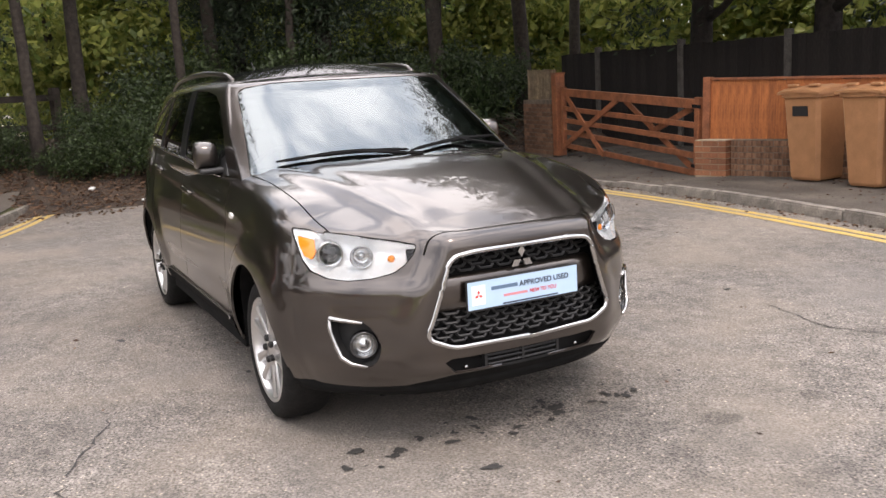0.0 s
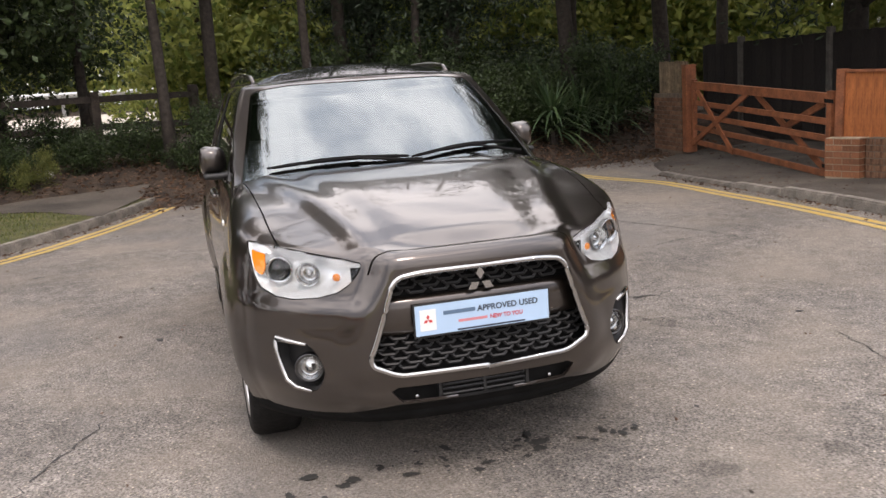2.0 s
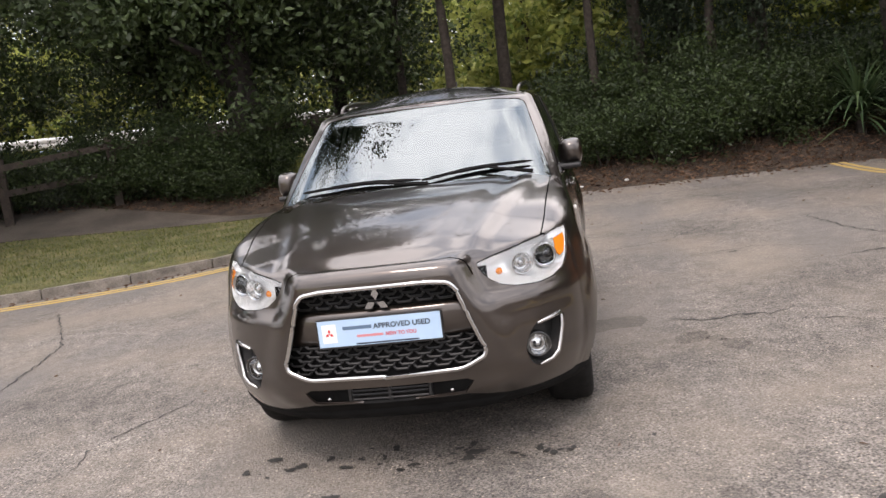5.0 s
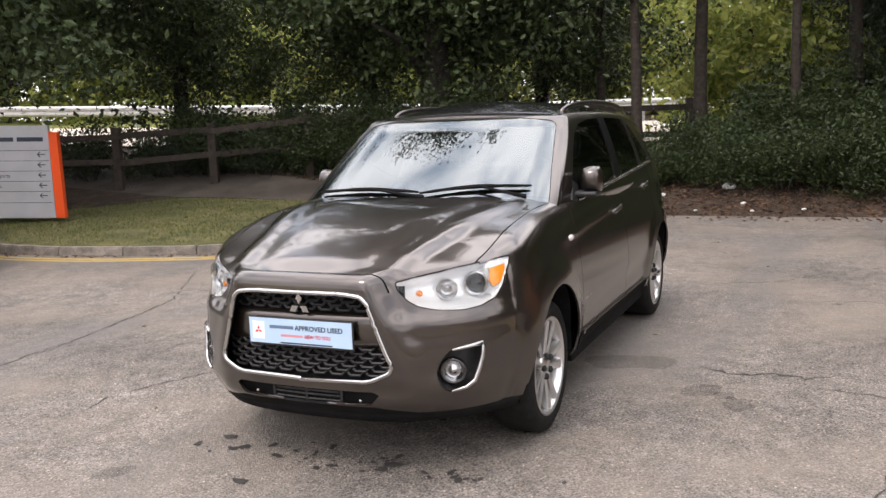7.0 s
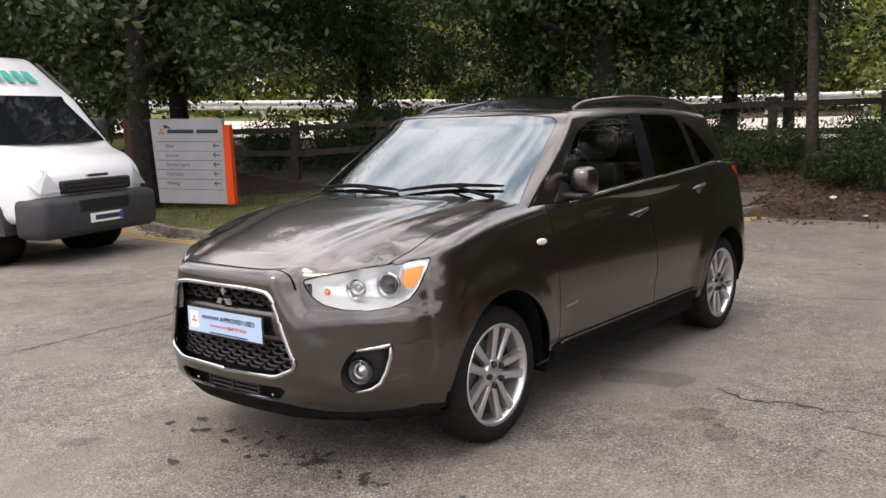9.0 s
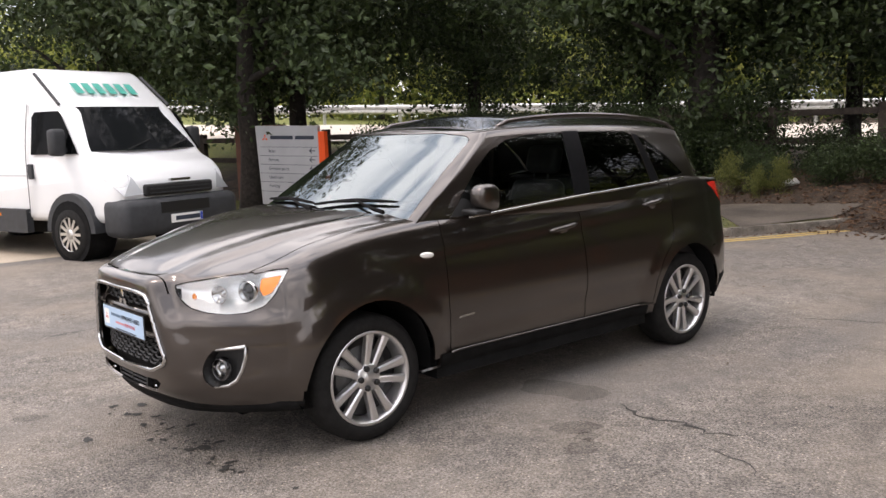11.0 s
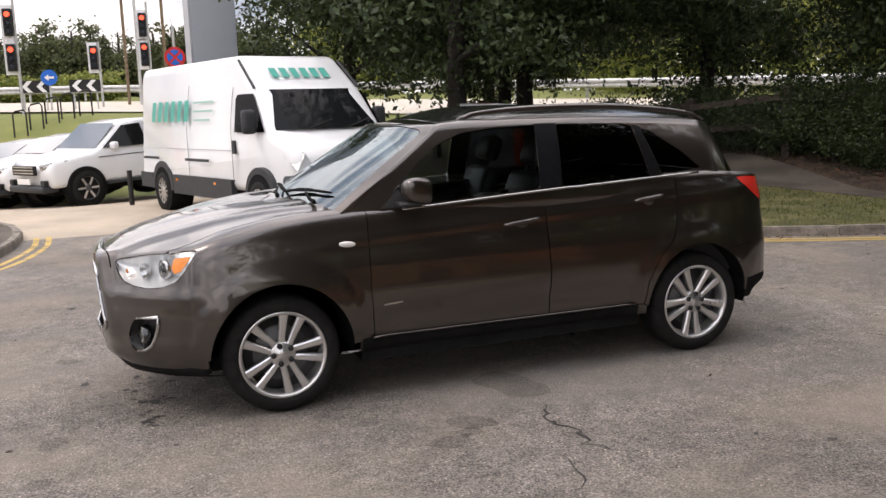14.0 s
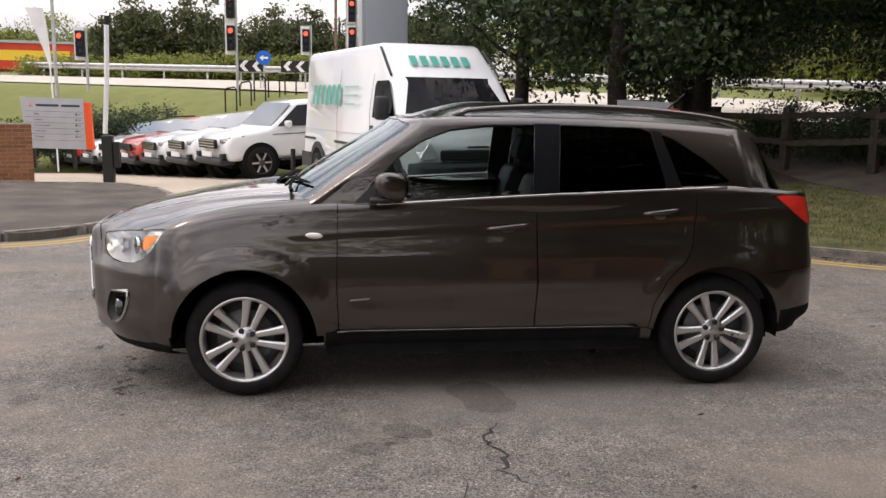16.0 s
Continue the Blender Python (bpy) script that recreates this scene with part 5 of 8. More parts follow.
    bm = box_bm(0.935, 0.941, -0.262, 0.262, 0.556, 0.682, 0.003)
    board = part("plate_backing", bm, BLACK_TRIM, pl)
    bm = box_bm(0.9415, 0.9435, -0.255, 0.255, 0.566, 0.676)
    part("plate_face", bm, BLUE_PALE, pl, "pale blue dealer plate")
    part("plate_logo_panel", box_bm(0.9435, 0.9445, -0.238, -0.178, 0.583, 0.660), PLATE_WHITE, pl)
    bm = bmesh.new()
    for ang in (90, 210, 330):
        a = radians(ang)
        d, n = Vector((0, math.cos(a), math.sin(a))), Vector((0, -math.sin(a), math.cos(a)))
        c0 = Vector((0.9448, -0.208, 0.622))
        bm.faces.new([bm.verts.new(c0 + p) for p in (d * 0.0, d * 0.010 + n * 0.006, d * 0.020, d * 0.010 - n * 0.006)])
    part("plate_logo", bm, RED_INK, pl)
    face = Matrix(((0, 0, 1, 0), (1, 0, 0, 0), (0, 1, 0, 0), (0, 0, 0, 1)))
    # the maker's name is a plain bar
    part("plate_name_bar", box_bm(0.9435, 0.9445, -0.150, -0.030, 0.633, 0.647), NAME_INK, pl)
    letters("plate_wording", "APPROVED USED", 0.030, INK, Matrix.Translation((0.9447, -0.022, 0.630)) @ face, pl, depth=0.0003, bold=0.0006, width=0.235)
    part("plate_small_bar", box_bm(0.9435, 0.9443, -0.095, 0.015, 0.599, 0.609), PINK_INK, pl)
    letters("plate_strapline", "NEW TO YOU", 0.022, RED_INK, Matrix.Translation((0.9447, 0.025, 0.597)) @ face, pl, depth=0.0003, bold=0.0004, width=0.125)
    part("plate_footer_bar", box_bm(0.9435, 0.9442, -0.10, 0.16, 0.569, 0.575), INK, pl)
    # lower intake
    intake = part("lower_intake", box_bm(0.74, 0.80, -0.40, 0.40, 0.28, 0.40), UNDER, root)
    for z in (0.325, 0.345, 0.362):
        part("intake_bar", tube_bm([(plan_x(y) - 0.05, y, z) for y in np.linspace(-0.16, 0.16, 7)], 0.005, 5), BLACK_TRIM, intake)
    for y in (-0.17, 0.0, 0.17):
        part("intake_post", box_bm(plan_x(y) - 0.07, plan_x(y) - 0.045, y - 0.006, y + 0.006, 0.30, 0.38), BLACK_TRIM, intake)
    for y in (-0.26, 0.26):
        bm = lathe_bm([(0.009, 0.0), (0.007, 0.006), (0.0, 0.008)], 12, "x")
        bm.transform(Matrix.Translation((plan_x(y) - 0.045, y, 0.335)))
        part("parking_sensor", bm, CHROME, root)


def thing_part(name, root):
    """A part that only gathers its own pieces."""
    ob = new(name)
    ob.parent = root
    ob.empty_display_size = 0.05
    return ob


def fog_parts(root, low):
    for sg in (1, -1):
        # dark bezel set into the recess
        fwd = Vector((DIAG.x, sg * DIAG.y, 0))
        def at(a, z, back):
            p = ACROSS * a
            hit, nn, _, _ = low.tree.ray_cast(Vector((p.x, sg * p.y, z)) + fwd * 1.6, -fwd)
            return hit - fwd * back
        poly = rounded(inset(FOG, -0.006), 0.03, 3)
        bm = bmesh.new()
        rim = [bm.verts.new(at(a, z, 0.006)) for a, z in poly]
        deep = [bm.verts.new(at(a * 0.75 + 0.008, z * 0.75 + 0.115, 0.055)) for a, z in poly]
        n = len(poly)
        for i in range(n):
            bm.faces.new((rim[i], rim[(i + 1) % n], deep[(i + 1) % n], deep[i]))
        bm.faces.new(deep)
        bmesh.ops.recalc_face_normals(bm, faces=bm.faces)
        bz = part("fog_lamp_bezel", bm, BLACK_TRIM, root, "black plastic fog lamp recess")
        # bright edge on the outer side
        run = [(-0.01, 0.545), (0.06, 0.552), (0.128, 0.559), (0.134, 0.550), (0.128, 0.51), (0.110, 0.45), (0.084, 0.404), (0.045, 0.380), (-0.02, 0.370)]
        pts = [at(a, z, -0.002) for a, z in run]
        part("fog_lamp_trim", tube_bm(pts, [0.006, 0.009, 0.010, 0.010, 0.010, 0.010, 0.010, 0.009, 0.006], 8), SATIN, bz, "satin chrome trim", smooth=True)
        rot = Vector((0.97, sg * 0.24, 0)).to_track_quat("Y", "Z").to_matrix().to_4x4()
        c = at(0.0, 0.450, 0.03)
        bm = lathe_bm([(0.056, -0.02), (0.056, 0.012), (0.050, 0.016), (0.044, 0.010)], 28, open_ends=True)
        bm.transform(Matrix.Translation(c) @ rot)
        part("fog_lamp_ring", bm, BLACK_GLOSS, bz, smooth=True)
        bm = lathe_bm([(0.045, 0.008), (0.038, -0.006), (0.02, -0.014), (0.012, 0.006), (0.0, 0.008)], 24, open_ends=True)
        bm.transform(Matrix.Translation(c) @ rot)
        part("fog_lamp_reflector", bm, CHROME, bz, smooth=True)
        bm = lathe_bm([(0.046, 0.010), (0.035, 0.018), (0.018, 0.022), (0.0, 0.023)], 24, open_ends=True)
        bm.transform(Matrix.Translation(c) @ rot)
        ln = part("fog_lamp_lens", bm, LENS, bz, smooth=True)
        ln.visible_shadow = False


def seat(root, x, y):
    bm = bmesh.new()
    add_box(bm, x - 0.05, x + 0.50, y - 0.25, y + 0.25, 0.52, 0.70, 0.05)
    s = part("seat_cushion", bm, LEATHER, root, "dark leather front seat", smooth=True)
    bm = bmesh.new()
    add_box(bm, -0.07, 0.07, -0.24, 0.24, 0.0, 0.58, 0.055, taper=0.85)
    bm.transform(pose(x - 0.02, y, 0.62, 0, -18, 0))
    part("backrest", bm, LEATHER, s, smooth=True)
    bm = bmesh.new()
    add_box(bm, -0.05, 0.05, -0.13, 0.13, 0.62, 0.80, 0.04)
    add_tube(bm, [(0, -0.06, 0.5), (0, -0.06, 0.66)], 0.007, 6)
    add_tube(bm, [(0, 0.06, 0.5), (0, 0.06, 0.66)], 0.007, 6)
    bm.transform(pose(x - 0.02, y, 0.62, 0, -18, 0))
    part("headrest", bm, LEATHER, s, smooth=True)


def cabin_parts(root):
    bm = bmesh.new()
    add_box(bm, -3.0, -0.5, -0.70, 0.70, 0.40, 0.46)
    add_box(bm, -0.95, -0.40, -0.72, 0.72, 0.70, 1.02, 0.06)
    add_box(bm, -3.05, -2.45, -0.70, 0.70, 0.46, 1.02)
    add_box(bm, -1.6, -0.85, -0.12, 0.12, 0.46, 0.72, 0.03)
    part("cabin_trim", bm, CABIN, root, "dark plastic dashboard and cabin trim")
    for sg in (1, -1):
        bm = box_bm(-2.45, -0.55, min(sg * 0.70, sg * 0.76), max(sg * 0.70, sg * 0.76), 0.46, 0.99, 0.02)
        part("door_card", bm, CABIN, root)
        seat(root, -1.52, sg * 0.37)
    bm = bmesh.new()
    add_box(bm, -2.42, -1.95, -0.62, 0.62, 0.50, 0.70, 0.05)
    add_box(bm, -2.52, -2.38, -0.62, 0.62, 0.62, 1.14, 0.05)
    part("rear_bench", bm, LEATHER, root)
    bm = bmesh.new()
    ring = [(0.18 * math.cos(a), 0.18 * math.sin(a), 0) for a in np.linspace(0, 2 * math.pi, 25)]
    add_tube(bm, ring, 0.014, 8, caps=False)
    add_box(bm, -0.06, 0.06, -0.05, 0.05, -0.03, 0.01, 0.01)
    add_box(bm, -0.17, 0.17, -0.02, 0.02, -0.012, 0.0)
    bm.transform(pose(-1.02, -0.37, 0.97, 0, -65, 0))
    part("steering_wheel", bm, CABIN, root, smooth=True)
    bm = bmesh.new()
    add_box(bm, -0.02, 0.02, -0.12, 0.12, -0.035, 0.035, 0.012)
    bm.transform(pose(-1.03, 0.0, 1.38, 0, -10, 0))
    part("inside_mirror", bm, CABIN, root, smooth=True)


def wiper_parts(root, gh):
    # scuttle under the screen
    bm = bmesh.new()
    rows = []
    for back, z in ((0.10, 1.062), (0.00, 1.052), (-0.08, 1.045), (-0.16, 1.07)):
        rows.append([bm.verts.new((-0.112 - 0.33 * (y / 0.775) ** 2 + back, y, z - 0.05 * (abs(y) / 0.72) ** 2.5)) for y in np.linspace(-0.70, 0.70, 31)])
    for a, b in zip(rows, rows[1:]):
        for i in range(30):
            bm.faces.new((a[i], a[i + 1], b[i + 1], b[i]))
    part("scuttle", bm, BLACK_TRIM, root, smooth=True)

    def on_glass(y, z, off):
        hit, nn, _, _ = gh.tree.ray_cast(Vector((1.5, y, z)), Vector((-1, 0, 0)))
        return hit + nn * off
    for y0, y1, z0, z1, ya, za in ((-0.60, 0.05, 1.100, 1.108, 0.10, 1.075), (0.06, 0.62, 1.102, 1.128, 0.62, 1.070)):
        blade = [on_glass(y0 + (y1 - y0) * t, z0 + (z1 - z0) * t + 0.015 * math.sin(math.pi * t), 0.016) for t in np.linspace(0, 1, 12)]
        w = part("wiper", tube_bm(blade, [0.005] + [0.009] * 3 + [0.012] * 4 + [0.009] * 3 + [0.005], 6), UNDER, root, "black wiper blade")
        mid = blade[6] + Vector((0.010, 0, 0.004))
        base = on_glass(ya, za, 0.03)
        part("wiper_arm", tube_bm([base, base + (mid - base) * 0.3 + Vector((0.015, 0, 0.0)), mid], [0.013, 0.009, 0.006], 6), UNDER, w)


def spoiler(root):
    bm = bmesh.new()
    rows = []
    for dx, z, k in ((0.12, 1.468, 0.93), (0.0, 1.460, 0.97), (-0.13, 1.437, 0.97), (-0.15, 1.425, 0.96), (-0.13, 1.412, 0.95), (0.05, 1.40, 0.93)):
        rows.append([bm.verts.new((-2.90 + dx + 0.10 * (y / 0.6) ** 2, y * k, z - 0.035 * (y / 0.6) ** 2)) for y in np.linspace(-0.60, 0.60, 21)])
    for a, b in zip(rows, rows[1:]):
        for i in range(20):
            bm.faces.new((a[i], a[i + 1], b[i + 1], b[i]))
    for i in (0, 20):
        bm.faces.new([r[i] for r in rows])
    bmesh.ops.recalc_face_normals(bm, faces=bm.faces)
    part("roof_spoiler", bm, PAINT, root, smooth=True)


def wheel(root, cx, sg):
    """Tyre, ten-spoke alloy in five pairs, hub cap and nuts; built facing +y, then placed."""
    m = pose(cx, sg * 0.715, HUB, 0, 37 if cx == 0 else 12, 0 if sg > 0 else 180)
    prof = [(0.215, -0.095), (0.245, -0.107), (0.285, -0.108), (0.308, -0.097), (0.319, -0.075), (TYRE_R, -0.04), (TYRE_R, 0.04), (0.319, 0.075), (0.308, 0.097), (0.285, 0.108), (0.262, 0.110), (0.246, 0.107), (0.236, 0.098), (0.222, 0.085)]
    bm = lathe_bm(prof, 64, open_ends=True)
    bm.transform(m)
    w = part("wheel", bm, RUBBER, root, "black tyre on a silver alloy wheel", smooth=True)
    bm = lathe_bm([(0.242, 0.094), (0.240, 0.104), (0.232, 0.106), (0.222, 0.098), (0.214, 0.070), (0.205, 0.0), (0.205, -0.08), (0.218, -0.095)], 64, open_ends=True)
    bm.transform(m)
    part("rim", bm, ALLOY, w, smooth=True)
    bm = lathe_bm([(0.204, 0.02), (0.16, 0.01), (0.15, 0.03), (0.0, 0.03)], 40)
    bm.transform(m)
    part("brake_disc", bm, ALLOY_DARK, w, smooth=True)
    for i in range(5):
        for side in (-1, 1):
            bm = bmesh.new()
            pts = []
            for r, off, hw, top, low_ in ((0.045, 0.019, 0.0165, 0.080, 0.045), (0.075, 0.025, 0.0165, 0.083, 0.045), (0.13, 0.034, 0.0185, 0.088, 0.05), (0.185, 0.044, 0.022, 0.093, 0.06), (0.226, 0.052, 0.026, 0.096, 0.075)):
                c = side * off
                pts.append([(r, low_, c - hw), (r, top - 0.006, c - hw), (r, top, c - hw * 0.55), (r, top, c + hw * 0.55), (r, top - 0.006, c + hw), (r, low_, c + hw)])
            rings = [[bm.verts.new(p) for p in ring] for ring in pts]
            for a, b in zip(rings, rings[1:]):
                for k in range(5):
                    bm.faces.new((a[k], a[k + 1], b[k + 1], b[k]))
            bm.faces.new(rings[0])
            bm.faces.new(rings[-1][::-1])
            bmesh.ops.recalc_face_normals(bm, faces=bm.faces)
            bm.transform(m @ pose(0, 0, 0, 0, 72 * i, 0))
            part("spoke", bm, ALLOY, w)
    bm = lathe_bm([(0.075, 0.045), (0.072, 0.078), (0.060, 0.086), (0.034, 0.086), (0.031, 0.090), (0.0, 0.092)], 32)
    bm.transform(m)
    part("hub_cap", bm, ALLOY, w, smooth=True)
    for i in range(5):
        bm = lathe_bm([(0.0155, 0.07), (0.0155, 0.097), (0.011, 0.101), (0.0, 0.101)], 10)
        bm.transform(m @ pose(0, 0, 0, 0, 72 * i + 36, 0) @ Matrix.Translation((0.052, 0, 0.0)))
        part("wheel_nut", bm, BLACK_TRIM, w)


CAR = car()
# lettering on the front door is a row of small slanted bars
for sg in (1, -1):
    y = sg * 0.8445
    badge = prism_bm([(-0.565, 0.512), (-0.675, 0.520), (-0.683, 0.530), (-0.575, 0.524)], y, y + sg * 0.004, lambda a, b, d: Vector((a, d, b)))
    part("door_badge", badge, SATIN, CAR, "small satin model badge")

# ---------- plants ----------
def leaf_mesh(name, centres, size, material, seed, aspect=0.6, flat=0.0, per=1):
    """Many small leaves: a folded diamond of two triangles each, at random angles."""
    rng = np.random.default_rng(seed)
    n = len(centres)
    a = rng.normal(size=(n, 3))
    a[:, 2] *= 1 - flat
    a /= np.linalg.norm(a, axis=1)[:, None]
    b = rng.normal(size=(n, 3))
    b -= (b * a).sum(1)[:, None] * a
    b /= np.linalg.norm(b, axis=1)[:, None]
    c = np.cross(a, b)
    s = size * rng.uniform(0.6, 1.35, size=(n, 1))
    v = np.stack([centres - a * s, centres + b * s * aspect * 0.5 + c * s * 0.12, centres + a * s, centres - b * s * aspect * 0.5 + c * s * 0.12], 1).reshape(-1, 3)
    me = bpy.data.meshes.new(name)
    f = np.arange(4 * n).reshape(-1, 4)
    me.from_pydata(v.tolist(), [], f.tolist())
    me.materials.append(material)
    return me


def crown_points(n, radius, height, seed, clumps=60, shell=0.55, clump=0.28, droop=0.0, base=0.0):
    """Leaf places in clumps through an uneven crown, thickest near its outside."""
    rng = np.random.default_rng(seed)
    d = rng.normal(size=(clumps, 3))
    d /= np.linalg.norm(d, axis=1)[:, None]
    r = (shell + (1 - shell) * rng.random((clumps, 1))) * rng.uniform(0.75, 1.15, size=(clumps, 1))
    centre = d * r * np.array([radius, radius, height / 2])
    centre[:, 2] += height / 2 + base
    which = rng.integers(0, clumps, n)
    spread_ = rng.normal(size=(n, 3)) * clump * radius * rng.uniform(0.5, 1.2, size=(clumps, 1))[which] * np.array([1, 1, 0.7])
    p = centre[which] + spread_
    p[:, 2] -= droop * np.abs(spread_[:, 0])
    return p


CROWNS = {
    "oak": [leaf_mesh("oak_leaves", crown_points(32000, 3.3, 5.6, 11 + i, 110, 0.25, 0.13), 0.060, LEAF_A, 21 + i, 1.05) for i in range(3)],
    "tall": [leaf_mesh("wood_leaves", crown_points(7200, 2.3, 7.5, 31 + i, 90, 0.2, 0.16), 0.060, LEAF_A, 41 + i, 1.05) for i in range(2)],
    "far": [leaf_mesh("far_leaves", crown_points(9000, 3.6, 9.0, 51 + i, 80, 0.3, 0.18), 0.14, LEAF_LIT, 61 + i, 1.1) for i in range(2)],
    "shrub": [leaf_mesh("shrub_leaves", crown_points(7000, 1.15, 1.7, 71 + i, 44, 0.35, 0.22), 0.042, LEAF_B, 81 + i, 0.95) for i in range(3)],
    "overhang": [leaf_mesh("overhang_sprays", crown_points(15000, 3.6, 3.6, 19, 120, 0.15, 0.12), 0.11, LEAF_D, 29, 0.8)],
    "bright": [leaf_mesh("bush_leaves", crown_points(2600, 1.15, 1.7, 77, 30, 0.35, 0.24), 0.09, LEAF_LIT, 87, 1.0)],
    "weed": [leaf_mesh("weed_leaves", crown_points(2600, 1.0, 1.8, 78, 40, 0.2, 0.2), 0.085, LEAF_W, 88, 0.5)],
    "belt": [leaf_mesh("belt_leaves", crown_points(11000, 2.5, 8.0, 54 + i, 70, 0.15, 0.2), 0.17, LEAF_E, 64 + i, 0.9) for i in range(2)],
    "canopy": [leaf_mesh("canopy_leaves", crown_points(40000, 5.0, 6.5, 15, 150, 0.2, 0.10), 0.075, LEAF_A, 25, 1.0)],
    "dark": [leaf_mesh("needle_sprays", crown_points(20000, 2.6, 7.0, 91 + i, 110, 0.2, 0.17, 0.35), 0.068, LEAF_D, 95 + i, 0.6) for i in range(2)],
}


def trunk_mesh(radius, height, seed, limbs=7, lean=0.06, thin=0.35, spread_=1.6, first=0.35):
    """A tapered, slightly bent trunk with limbs."""
    rng = random.Random(seed)
    bm = bmesh.new()
    pts, rad = [], []
    ox = oy = 0.0
    for i in range(9):
        t = i / 8
        ox += rng.uniform(-lean, lean) * height / 8
        oy += rng.uniform(-lean, lean) * height / 8
        pts.append((ox, oy, height * t - 0.25 * (i == 0)))
        rad.append(radius * (1.0 - (1 - thin) * t) * (1.35 if i == 0 else 1.0))
    add_tube(bm, pts, rad, 10)
    for k in range(limbs):
        t = first + (0.95 - first) * (k + rng.random()) / limbs
        i = min(7, int(t * 8))
        p = Vector(pts[i]).lerp(Vector(pts[i + 1]), t * 8 - i)
        a = rng.uniform(0, 2 * math.pi)
        ln = spread_ * rng.uniform(0.6, 1.2)
        d = Vector((math.cos(a), math.sin(a), rng.uniform(0.3, 0.9)))
        q = [p, p + d * ln * 0.4, p + d * ln * 0.75 + Vector((0, 0, 0.1 * ln)), p + d * ln + Vector((rng.uniform(-0.3, 0.3), rng.uniform(-0.3, 0.3), 0.15 * ln))]
        r0 = radius * (1.0 - 0.65 * t) * 0.5
        add_tube(bm, q, [r0, r0 * 0.7, r0 * 0.45, r0 * 0.2], 6)
    bmesh.ops.recalc_face_normals(bm, faces=bm.faces)
    me = bpy.data.meshes.new("trunk")
    bm.to_mesh(me)
    bm.free()
    me.polygons.foreach_set("use_smooth", [True] * len(me.polygons))
    return me


def tree(name, label, x, y, r, h, kind, crown_z, scale, seed, bark=None, group="trees behind the road", lift=None, squash=1.0, limbs=7, turn=None, category="tree", first=0.35):
    root = thing(name, label, category, pose(x, y, (ground_z(x, y) if lift is None else lift) - 0.05, 0, 0, turn if turn is not None else (seed * 67) % 360), group)
    me = trunk_mesh(r, h, seed, limbs, first=first)
    me.materials.append(bark or BARK)
    t = new("trunk", me)
    t.parent = root
    crowns = CROWNS[kind]
    c = new("crown", crowns[seed % len(crowns)])
    c.parent = root
    c.matrix_basis = pose(0, 0, crown_z, 0, 0, (seed * 131) % 360) @ Matrix.Diagonal((scale, scale, scale * squash, 1))
    return root


# the two oaks that overhang the verge
tree("oak_tree", "broad oak with dark trunk and dense dark green leaves", -5.8, -10.9, 0.24, 5.2, "oak", 1.75, 1.2, 3, BARK_DARK, "oaks on the verge", first=0.45)
tree("oak_tree", "broad oak with dark trunk and dense dark green leaves", -12.1, -5.3, 0.38, 6.0, "oak", 0.95, 1.15, 4, BARK_DARK, "oaks on the verge", first=0.2)
tree("oak_tree", "spreading oak with low dark green boughs beside the verge", -8.8, -14.0, 0.24, 5.5, "oak", 1.0, 1.1, 5, BARK_DARK, "oaks on the verge")
tree("oak_tree", "dense dark green oak standing behind the parked van", -5.0, -16.2, 0.22, 5.5, "oak", 1.5, 1.15, 6, BARK_DARK, "oaks on the verge")
for o in [o for o in bpy.data.objects if o.name == "oak_tree.001"]:
    c = new("upper_crown", CROWNS["canopy"][0])
    c.parent = o
    c.matrix_basis = pose(0.8, -0.4, 4.0) @ Matrix.Diagonal((0.78, 0.78, 0.85, 1))
    c = new("top_crown", CROWNS["canopy"][0])
    c.parent = o
    c.matrix_basis = Matrix.Rotation(-o.matrix_basis.to_euler().z, 4, "Z") @ pose(2.4, -0.4, 7.9, 0, 0, 100) @ Matrix.Diagonal((0.80, 0.80, 0.95, 1))
    c = new("top_crown", CROWNS["oak"][2])
    c.parent = o
    c.matrix_basis = Matrix.Rotation(-o.matrix_basis.to_euler().z, 4, "Z") @ pose(2.4, -0.4, 8.2, 0, 0, 190) @ Matrix.Diagonal((1.1, 1.1, 1.0, 1))
rng = random.Random(7)
# the wood behind the bank
for i, (x, y, r, h) in enumerate([(-11.2, -1.1, 0.10, 8), (-12.6, -0.2, 0.13, 9), (-12.0, 1.3, 0.09, 8), (-13.6, 2.2, 0.14, 9), (-12.3, 3.4, 0.09, 8), (-13.4, 4.6, 0.12, 9), (-12.4, 6.4, 0.17, 9), (-14.2, 7.4, 0.13, 9), (-13.4, 9.1, 0.19, 9), (-14.8, -2.6, 0.11, 8), (-13.0, -5.6, 0.10, 8), (-14.6, 11.5, 0.16, 9)]):
    tree("wood_tree", "slender woodland tree with thin trunk and sparse leaves", x, y, r, h, "tall", 2.0 + rng.uniform(-0.3, 1.1), rng.uniform(0.8, 1.05), 100 + i, BARK, "woodland trees", limbs=9)
